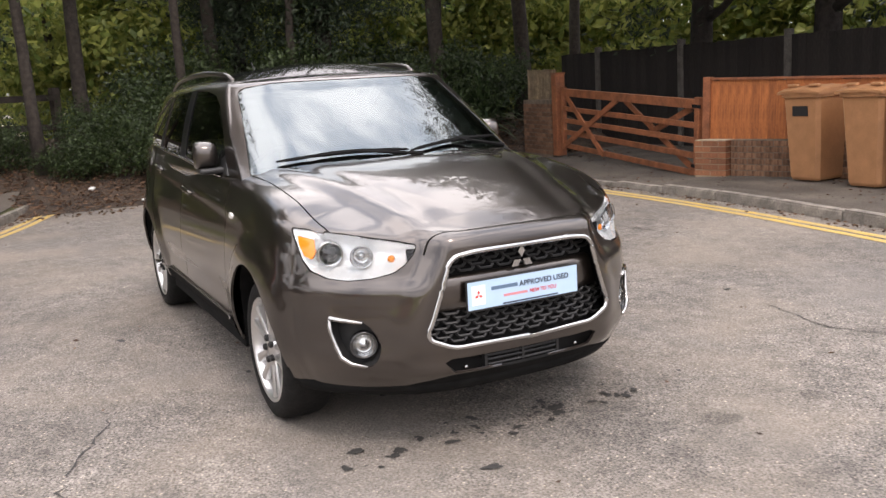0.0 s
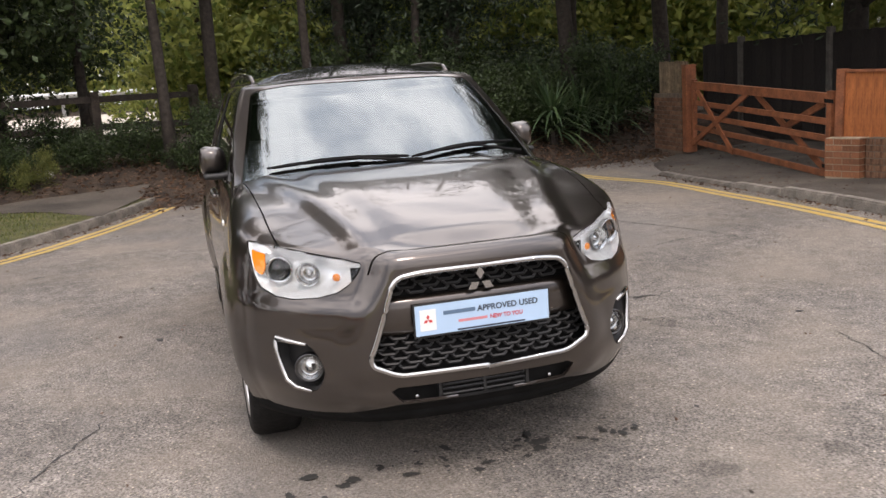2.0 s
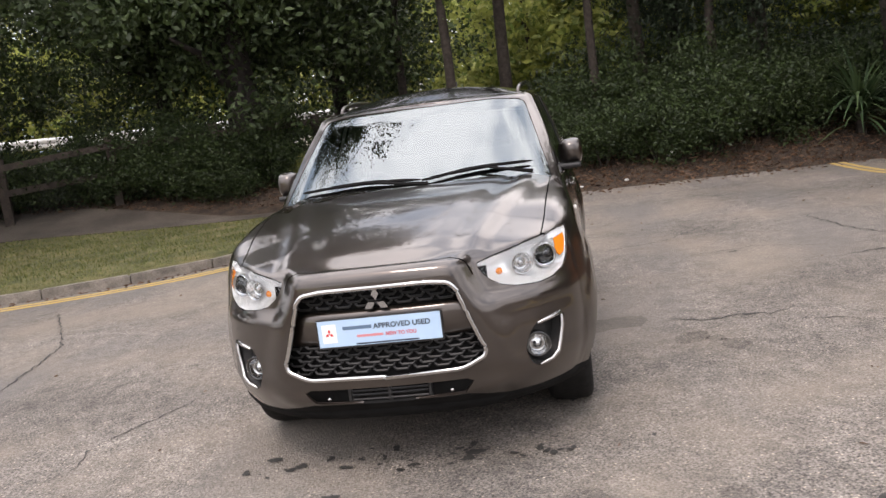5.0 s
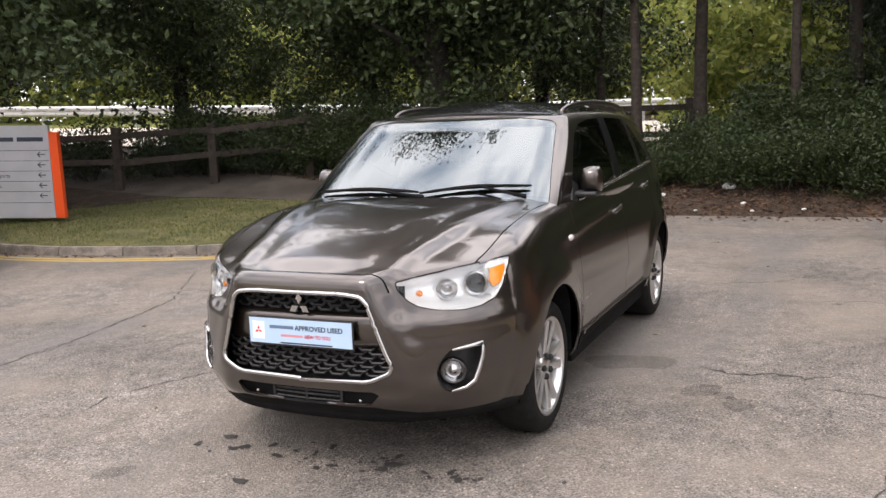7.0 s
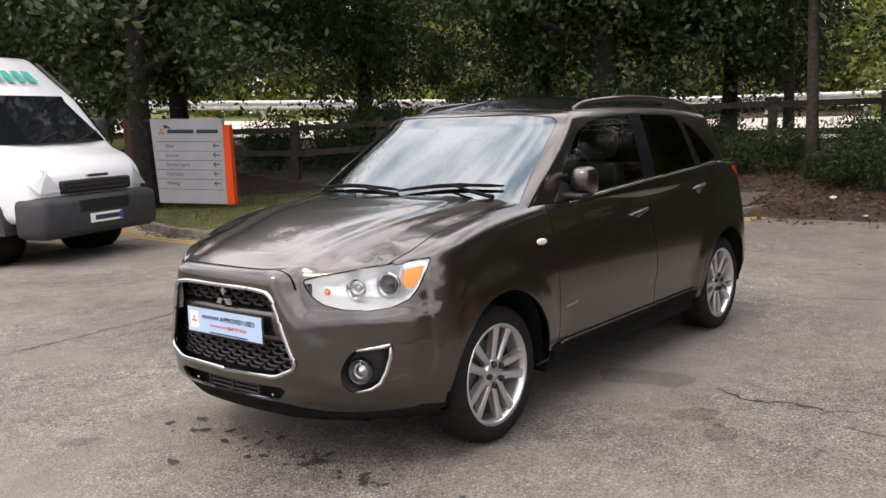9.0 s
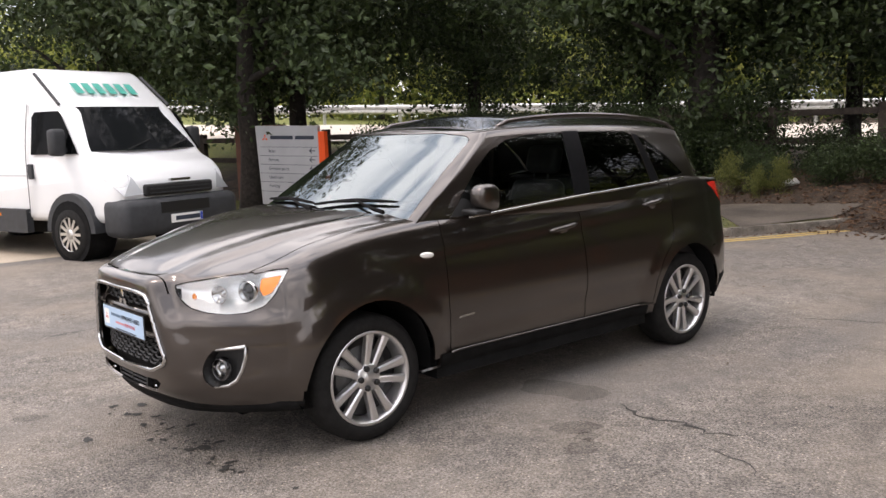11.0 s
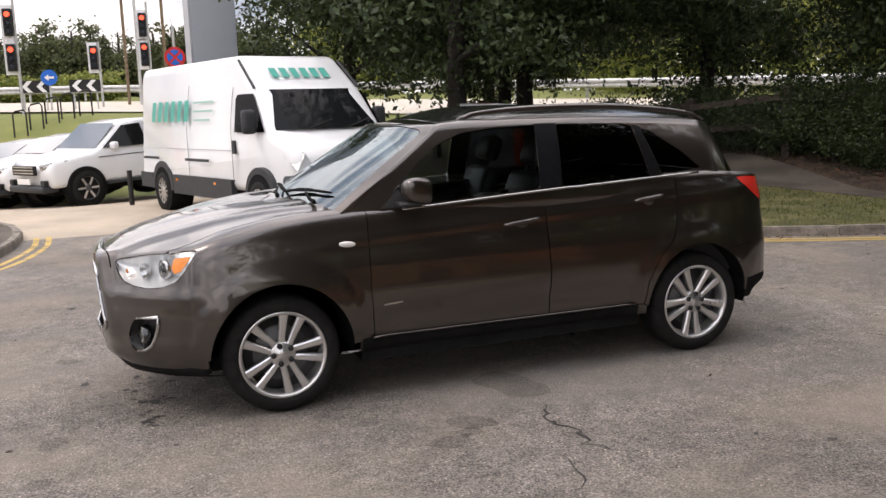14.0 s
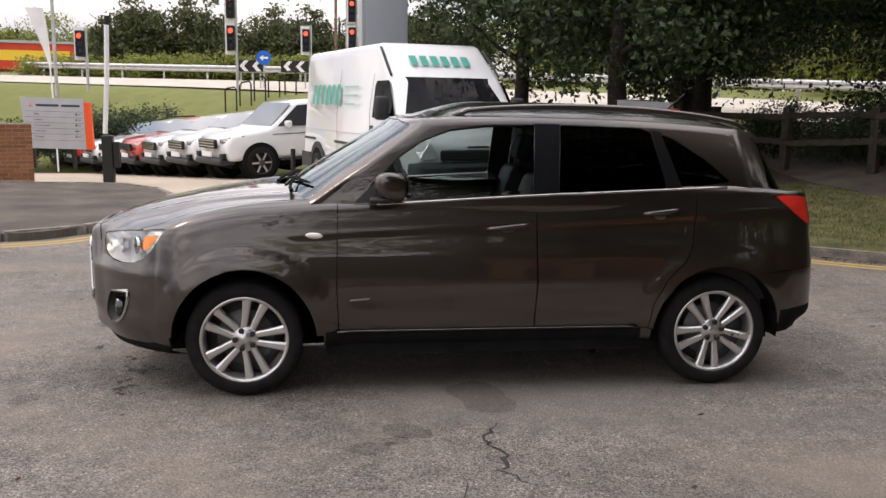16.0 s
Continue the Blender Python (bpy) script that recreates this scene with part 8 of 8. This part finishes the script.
# ---------- parked cars ----------
def parked_car(m, paint, label, tall=1.0):
    """A parked off-roader, nose at x = 0: body, glass, lamps, grille, bumper, arches and wheels."""
    root = thing("parked_car", label, "car", m, "cars parked in a row")
    prof = rounded([(-0.05, 0.42), (0.0, 0.78), (-0.12, 0.98), (-1.15, 1.10), (-1.85, 1.64 * tall), (-2.3, 1.70 * tall), (-3.9, 1.66 * tall), (-4.35, 1.12), (-4.45, 0.95), (-4.42, 0.42)], 0.10, 3)
    bm = bevelled_prism(prof, 0.90, 0.09, 2)
    for v in bm.verts:
        v.co.y *= 1 - 0.20 * smooth(1.05, 1.7, v.co.z) - 0.06 * smooth(-0.8, 0.0, v.co.x)
        v.co.x -= 0.16 * (abs(v.co.y) / 0.9) ** 2 * smooth(-1.0, 0.0, v.co.x)
    part("car_body", bm, paint, root, smooth=True)
    w_at = lambda z: 0.90 * (1 - 0.20 * smooth(1.05, 1.7, z)) + 0.004
    for sg in (1, -1):
        for poly in ([(-1.32, 1.14), (-1.90, 1.58 * tall), (-2.35, 1.60 * tall), (-2.40, 1.13)], [(-2.48, 1.13), (-2.44, 1.60 * tall), (-3.30, 1.58 * tall), (-3.55, 1.16)]):
            bm = bmesh.new()
            bm.faces.new([bm.verts.new((a, sg * w_at(b), b)) for a, b in poly])
            part("side_window", bm, BLACK_GLOSS, root)
        bm = bmesh.new()
        bm.faces.new([bm.verts.new(p) for p in ((-0.10, sg * 0.52, 0.80), (-0.20, sg * 0.80, 0.82), (-0.55, sg * 0.868, 0.97), (-0.22, sg * 0.78, 0.95), (-0.09, sg * 0.52, 0.90))])
        bmesh.ops.solidify(bm, geom=bm.faces[:], thickness=0.02)
        part("headlamp", bm, CHROME, root)
        part("fog_lamp", box_bm(-0.13, -0.03, min(sg * 0.58, sg * 0.75), max(sg * 0.58, sg * 0.75), 0.48, 0.60, 0.02), SIGN_BLACK, root)
        part("door_mirror", box_bm(-1.62, -1.48, min(sg * 0.88, sg * 1.06), max(sg * 0.88, sg * 1.06), 1.10, 1.26, 0.04), paint, root, smooth=True)
        part("side_strip", box_bm(-3.6, -1.2, min(sg * 0.895, sg * 0.908), max(sg * 0.895, sg * 0.908), 0.96, 0.975), GREY_PLASTIC, root)
        part("side_step", box_bm(-3.2, -1.35, min(sg * 0.80, sg * 0.93), max(sg * 0.80, sg * 0.93), 0.38, 0.43, 0.01), GREY_PLASTIC, root)
        for cx in (-0.88, -3.55):
            bm = lathe_bm([(0.43, -0.14), (0.43, 0.14)], 26, "y")
            bm.transform(pose(cx, sg * 0.77, 0.38))
            part("arch_opening", bm, UNDER, root)
            vehicle_wheel(root, cx, sg * 0.82, 0.36, 0.365, sg, ALLOY, 0.22, 6, True)
    bm = bmesh.new()
    bm.faces.new([bm.verts.new(p) for p in ((-1.22, -0.80, 1.135), (-1.22, 0.80, 1.135), (-1.80, 0.70, 1.625 * tall), (-1.80, -0.70, 1.625 * tall))])
    bm.transform(Matrix.Translation((0.022, 0, 0.018)))
    part("windscreen", bm, GLASS_DARK, root)
    part("grille", box_bm(-0.07, 0.012, -0.46, 0.46, 0.70, 0.90, 0.02), SIGN_BLACK, root)
    for z in (0.74, 0.80, 0.86):
        part("grille_slat", box_bm(0.0, 0.02, -0.44, 0.44, z, z + 0.022), CHROME, root)
    part("number_plate", box_bm(0.0, 0.025, -0.26, 0.26, 0.52, 0.63), PLATE_WHITE, root)
    part("lower_bumper", box_bm(-0.35, 0.015, -0.72, 0.72, 0.34, 0.48, 0.04), GREY_PLASTIC, root, smooth=True)
    part("underframe", box_bm(-4.2, -0.3, -0.6, 0.6, 0.25, 0.5), UNDER, root)
    return root


GLASS_DARK = mat("parked_car_glass", (0.05, 0.06, 0.065), 0.05, coat=1.0, spec=1.0)
heading = math.degrees(math.atan2(0.5, 0.87))
row_paint = [WHITE_PAINT, WHITE_PAINT, WHITE_PAINT, RED_PAINT, WHITE_PAINT, WHITE_PAINT, RED_PAINT, WHITE_PAINT, DARK_PAINT, DARK_PAINT]
made = {}
for i, paint in enumerate(row_paint):
    ws_, rs_ = {WHITE_PAINT: "white", RED_PAINT: "red", DARK_PAINT: "dark blue"}[paint], i
    x, y = 2.33 + 0.98 * i, -14.90 - 1.72 * i
    z = -0.03 - 0.068 * max(0.0, -12.5 - y)
    m = pose(x, y, z, 0, 2.5, heading)
    key = (ws_, i == 0)
    if key in made:
        copy_thing(made[key], m)
    else:
        made[key] = parked_car(m, paint, f"{ws_} off-road car parked nose out in a row" if i else "tall white off-road car at the end of the parked row", 1.0 if i == 0 else 0.89)


# ---------- entrance furniture and far junction ----------
def pole_thing(name, label, category, x, y, z0, z1, r, material, group=""):
    root = thing(name, label, category, pose(x, y, 0), group)
    part("pole", tube_bm([(0, 0, z0 - 0.4), (0, 0, z1)], r, 10), material, root)
    return root


bar = thing("barrier_arm", "raised white barrier arm on a black post", "barrier", pose(3.9, -12.4, -0.05))
part("arm", tube_bm([(0.02, 0, 0.95), (-0.06, 0.0, 2.0), (-0.10, 0, 3.0)], 0.045, 10), SIGN_WHITE, bar)
part("arm_tip", tube_bm([(-0.10, 0, 3.0), (-0.11, 0, 3.17)], 0.046, 10), SIGN_BLACK, bar)
part("barrier_post", box_bm(-0.12, 0.08, -0.10, 0.10, 0.0, 0.92, 0.02), SIGN_BLACK, bar)
part("counterweight", box_bm(-0.24, -0.12, -0.06, 0.06, 0.30, 0.80, 0.015), SIGN_BLACK, bar)
for i, (x, y) in enumerate([(0.35, -12.6), (-0.25, -12.9)]):
    b = pole_thing("bollard", "short black metal bollard", "bollard", x, y, -0.05, 0.62, 0.05, SIGN_BLACK, "bollards by the cars")
brick_wall("entrance_wall", "orange-red brick entrance wall with sloping end", (5.25, -12.3), (8.2, -11.2), -0.05, 1.10, 0.33)
poly_slab("entrance_island", rounded([(2.0, -8.6), (2.35, -9.9), (3.4, -11.0), (9.0, -11.2), (9.0, -5.6), (2.9, -4.7), (2.15, -6.0)], 1.0, 5), -0.2, 0.07, PAVING, "kerbed dark tarmac island at the entrance", "pavement")
kerb_run([(9.0, -5.55), (5.0, -5.0), (3.2, -4.85), (2.4, -5.6), (2.05, -7.0), (2.05, -8.6), (2.5, -10.0), (3.5, -11.0), (6.0, -11.35)], "kerb_island", 1, "grey concrete kerb round the entrance island")
for o in (0.24, 0.40):
    part("yellow_line", paint_line([(9.0, -5.55), (5.0, -5.0), (3.2, -4.85), (2.4, -5.6), (2.05, -7.0), (2.05, -8.2)], -o - 0.07, 0.075, gaps=0.08), YELLOW, lines)
tot = thing("totem_sign", "tall pale blue-grey totem sign with plain face", "sign", pose(-1.55, -13.9, -0.1, 0, 0, 14))
part("totem_panel", box_bm(-0.48, 0.48, -0.14, 0.14, 0.0, 6.5, 0.02), STEEL_CLAD, tot)
part("totem_edge", box_bm(0.482, 0.54, -0.15, 0.15, 0.0, 6.5, 0.01), SIGN_GREY, tot)
for x, y, ztop, lean in ((6.95, -19.6, 3.9, 0.10), (8.35, -19.0, 3.3, 0.08)):
    fl = thing("feather_flag", "white feather flag on a slender pole", "flag", pose(x, y, -0.4))
    bend = [(0, 0, 0), (0.02, 0, 1.6), (0.06, 0, 2.8), (0.16, 0, ztop + 0.25), (0.40, 0, ztop + 0.45)]
    part("flag_pole", tube_bm(bend, 0.022, 8), SIGN_WHITE, fl)
    bm = bmesh.new()
    prev = None
    for i in range(13):
        t = i / 12
        z = 2.75 + (ztop + 0.4 - 2.75) * t
        x0 = 0.02 + 0.14 * t * t
        w = 0.06 + 0.40 * t
        row = [bm.verts.new((x0 + w * u, 0.03 * math.sin(5 * t + 4 * u), z)) for u in (0, 0.33, 0.66, 1.0)]
        if prev:
            for k in range(3):
                bm.faces.new((prev[k], prev[k + 1], row[k + 1], row[k]))
        prev = row
    part("flag_cloth", bm, CLOTH_WHITE, fl, smooth=True)


def signal(x, y, z0, heads, top, side=1):
    root = pole_thing("traffic_signal", "grey traffic signal pole with red light showing", "traffic light", x, y, z0, top, 0.055, GALV, "traffic signals at the junction")
    for z in heads:
        h = part("signal_head", box_bm(0.06, 0.36, -0.02, 0.16, z - 0.48, z + 0.48, 0.02), SIGN_BLACK, root)
        part("backing_board", box_bm(-0.02, 0.44, -0.03, -0.01, z - 0.62, z + 0.62), SIGN_WHITE, h)
        for k, mm in ((0.28, SIGNAL_RED), (0.0, INK), (-0.28, INK)):
            bm = lathe_bm([(0.10, 0.162), (0.08, 0.175), (0.0, 0.18)], 16)
            bm.transform(Matrix.Translation((0.21, 0, z + k)))
            part("signal_lens", bm, mm, h)
            bm = lathe_bm([(0.115, 0.16), (0.115, 0.26), (0.108, 0.26), (0.108, 0.16)], 16, open_ends=True)
            bm.transform(Matrix.Translation((0.21, 0, z + k)))
            part("signal_hood", bm, SIGN_BLACK, h)


signal(3.35, -31.1, 2.1, (3.95, 5.2), 6.2)
signal(0.55, -34.8, 2.2, (4.15,), 4.8)
signal(-1.45, -34.6, 2.2, (4.25, 5.45), 6.4)
signal(8.9, -30.5, 2.2, (3.6,), 4.2)
for x, y, w in ((3.55, -33.0, 1.1), (1.75, -33.0, 1.15)):
    cv = thing("chevron_board", "black sharp-bend board with white chevrons", "sign", pose(x, y, 2.72), "chevron boards")
    part("board", box_bm(-w, 0.0, -0.02, 0.02, 0.0, 0.48), SIGN_BLACK, cv)
    for k in range(2):
        x0 = -0.10 - 0.52 * k
        part("chevron", prism_bm([(x0, 0.24), (x0 - 0.20, 0.46), (x0 - 0.38, 0.46), (x0 - 0.18, 0.24), (x0 - 0.38, 0.02), (x0 - 0.20, 0.02)], 0.021, 0.026, lambda a, b, d: Vector((a, d, b))), SIGN_WHITE, cv)
    for px in (-w + 0.15, -0.15):
        part("board_leg", box_bm(px - 0.03, px + 0.03, -0.05, -0.021, -0.9, 0.46), GALV, cv)
ks = pole_thing("keep_left_sign", "round blue direction sign with white arrow on a pole", "sign", 2.45, -33.0, 2.2, 3.1, 0.04, GALV)
bm = lathe_bm([(0.30, 0.0), (0.30, 0.02), (0.0, 0.021)], 28)
bm.transform(Matrix.Translation((0, 0.03, 3.3)))
part("sign_face", bm, ROAD_BLUE, ks)
part("arrow", prism_bm([(0.18, 3.3), (0.02, 3.42), (0.02, 3.34), (-0.18, 3.34), (-0.18, 3.26), (0.02, 3.26), (0.02, 3.18)], 0.053, 0.057, lambda a, b, d: Vector((a, d, b))), SIGN_WHITE, ks)
ns = pole_thing("no_stopping_sign", "round blue no-stopping sign with red border and cross", "sign", -1.75, -26.0, 0.6, 4.6, 0.045, GALV)
bm = lathe_bm([(0.34, 0.0), (0.34, 0.02), (0.0, 0.021)], 28)
bm.transform(Matrix.Translation((0, 0.05, 3.57)))
part("sign_rim", bm, ROAD_RED, ns)
bm = lathe_bm([(0.25, 0.0), (0.25, 0.004), (0.0, 0.005)], 28)
bm.transform(Matrix.Translation((0, 0.0715, 3.57)))
part("sign_face", bm, ROAD_BLUE, ns)
for sg in (1, -1):
    bm = box_bm(-0.25, 0.25, 0.0, 0.004, -0.035, 0.035)
    bm.transform(pose(0, 0.0775 + 0.002 * sg, 3.57, 0, 45 * sg, 0))
    part("cross_stroke", bm, ROAD_RED, ns)
part("sign_plate", box_bm(-0.15, 0.15, 0.05, 0.06, 3.02, 3.16), SIGN_WHITE, ns)
for x, y, h, mt in ((-0.55, -36.5, 9.0, TIMBER_GREY), (-1.05, -36.0, 9.0, GALV), (-2.2, -36.5, 9.0, TIMBER_GREY), (10.5, -32.0, 6.0, GALV)):
    pole_thing("lamp_post", "slender tall street pole", "pole", x, y, 2.0, h, 0.07, mt, "poles at the junction")
# black tubular guard rails by the steps on the grass
for i, (x, y) in enumerate([(3.5, -28.2), (3.0, -28.5), (2.5, -28.8), (2.0, -29.1), (1.4, -29.4), (5.4, -26.9)]):
    z = ground_z(x, y)
    w = 0.45 if i < 5 else 1.2
    gr_ = thing("guard_rail", "black tubular steel guard rail on the grass", "railing", pose(x, y, z, 0, 0, 160), "guard rails on the grass")
    part("hoop", tube_bm([(0, 0, -0.2), (0, 0, 0.75), (0.08, 0, 0.85), (w - 0.08, 0, 0.90), (w, 0, 0.80), (w, 0, -0.2)], 0.03, 8), SIGN_BLACK, gr_)
# red shop front far beyond
sh = thing("shop_building", "low red-fronted shop building with yellow lettering", "building", pose(36.0, -88.0, 2.6, 0, 0, 12))
part("wall", box_bm(-11.5, 9, -6, 0, -1.0, 4.2), mat("shop_wall", (0.35, 0.08, 0.05), 0.7, vary=0.1, scale=1), sh)
part("fascia", box_bm(-11.7, 9.2, 0.0, 0.25, 1.6, 4.2), RED_SHED, sh)
part("roof", box_bm(-11.9, 9.4, -6.2, 0.4, 4.2, 4.45), SIGN_GREY, sh)
part("name_bar", box_bm(-10.2, -3.0, 0.255, 0.28, 2.5, 3.5), YELLOW_LET, sh)
part("name_bar", box_bm(-2.2, 2.2, 0.255, 0.28, 2.5, 3.5), SIGN_WHITE, sh)
part("name_bar", box_bm(-10.5, -5.5, 0.255, 0.28, 1.85, 2.15), YELLOW_LET, sh)
for i in range(6):
    part("window", box_bm(-11 + 3.1 * i, -8.8 + 3.1 * i, 0.0, 0.05, -0.6, 1.4), BLACK_GLOSS, sh)

# ---------- marks on the asphalt ----------
def stain(x, y, r, seed_, long=1.0, turn=0.0):
    bm = bmesh.new()
    vs = []
    for k in range(18):
        a = 2 * math.pi * k / 18
        rr = r * (1 + 0.55 * noise.noise(Vector((math.cos(a) * 1.7, math.sin(a) * 1.7, seed_ * 3.1))))
        vs.append(bm.verts.new((rr * math.cos(a) * long, rr * math.sin(a), 0)))
    bm.faces.new(vs)
    ob = part("oil_stain", bm, STAIN if r < 0.03 else STAIN_FAINT)
    ob.matrix_basis = pose(x, y, ROAD_Z + 0.004 + 0.0002 * (seed_ % 9), 0, 0, turn)
    tagged(ob, "dark oily drip stain on the asphalt", "stain", "stains on the asphalt", "structure")


rs = random.Random(3)
for i, (x, y, r) in enumerate([(0.69, -0.49, 0.026), (0.66, 0.28, 0.029), (0.72, 0.27, 0.022), (0.73, -0.53, 0.022), (0.81, -0.02, 0.018), (0.76, 0.03, 0.016), (1.18, 0.76, 0.06), (1.22, 1.30, 0.05), (1.16, -0.87, 0.06), (-0.85, 1.42, 0.10), (-0.65, 1.62, 0.08), (-1.30, 0.94, 0.16), (-0.78, 1.54, 0.06), (0.6, -0.65, 0.024)]):
    stain(x, y, r, i, rs.uniform(1.0, 1.8), rs.uniform(0, 180))
for i in range(46):
    stain(rs.gauss(0.68, 0.06), rs.uniform(-0.75, 0.75), rs.uniform(0.004, 0.016), 40 + i, rs.uniform(1.0, 2.2), rs.uniform(0, 180))
for i in range(26):
    stain(rs.uniform(-6, 3), rs.uniform(-3, 4.2), rs.uniform(0.008, 0.029), 100 + i, rs.uniform(1.0, 2.5), rs.uniform(0, 180))


def crack(pts, w, seed_):
    """A jagged open crack with crumbled edges."""
    rc = random.Random(seed_)
    line = []
    for (x0, y0), (x1, y1) in zip(pts, pts[1:]):
        n = max(3, int(math.hypot(x1 - x0, y1 - y0) / 0.045))
        for i in range(n):
            t = i / n
            line.append((x0 + (x1 - x0) * t + rc.gauss(0, 0.012), y0 + (y1 - y0) * t + rc.gauss(0, 0.012)))
    bm = bmesh.new()
    prev = None
    for i, (x, y) in enumerate(line):
        a, b = line[max(0, i - 1)], line[min(len(line) - 1, i + 1)]
        ln = math.hypot(b[0] - a[0], b[1] - a[1]) or 1
        ww = w * rc.uniform(0.25, 1.3) * min(1, i / 4, (len(line) - 1 - i) / 4)
        nx, ny = -(b[1] - a[1]) / ln * ww, (b[0] - a[0]) / ln * ww
        row = (bm.verts.new((x - nx, y - ny, 0)), bm.verts.new((x + nx, y + ny, 0)))
        if prev:
            bm.faces.new((prev[0], row[0], row[1], prev[1]))
        prev = row
    for f in bm.faces:
        f.normal_update()
        if f.normal.z < 0:
            f.normal_flip()
    ob = part("crack", bm, STAIN)
    ob.matrix_basis = pose(0, 0, ROAD_Z + 0.003 + 0.0001 * (seed_ % 8))
    tagged(ob, "jagged open crack in the worn asphalt", "crack", "cracks in the asphalt", "structure")


CRACKS = [([(-1.32, 1.30), (-1.20, 1.55), (-1.28, 1.75), (-1.23, 1.94), (-1.36, 2.15)], 0.012), ([(-1.05, 1.95), (-1.02, 2.25), (-0.85, 2.45)], 0.008), ([(0.56, -2.96), (-0.8, -3.08), (-2.2, -3.4), (-3.6, -4.3)], 0.008), ([(-3.9, 0.9), (-4.2, 1.6), (-4.9, 2.1)], 0.008), ([(-2.3, 3.6), (-3.1, 3.5), (-3.9, 3.2), (-5.0, 3.0)], 0.009), ([(-0.5, -1.43), (0.2, -1.75), (0.6, -1.7)], 0.006), ([(-2.6, 3.9), (-2.9, 3.2), (-2.7, 2.6)], 0.006), ([(-6.6, -2.0), (-5.6, -2.9), (-4.9, -3.4)], 0.008), ([(-3.3, 1.6), (-3.5, 2.3), (-3.2, 2.9)], 0.006), ([(-5.9, 2.4), (-6.9, 3.6), (-7.4, 4.9)], 0.008), ([(1.0, 2.4), (0.5, 2.2), (-0.1, 2.35)], 0.006), ([(-8.2, 0.2), (-7.9, 1.6), (-8.1, 3.2)], 0.012)]
for i, (pts, w) in enumerate(CRACKS):
    crack(pts, w, i)
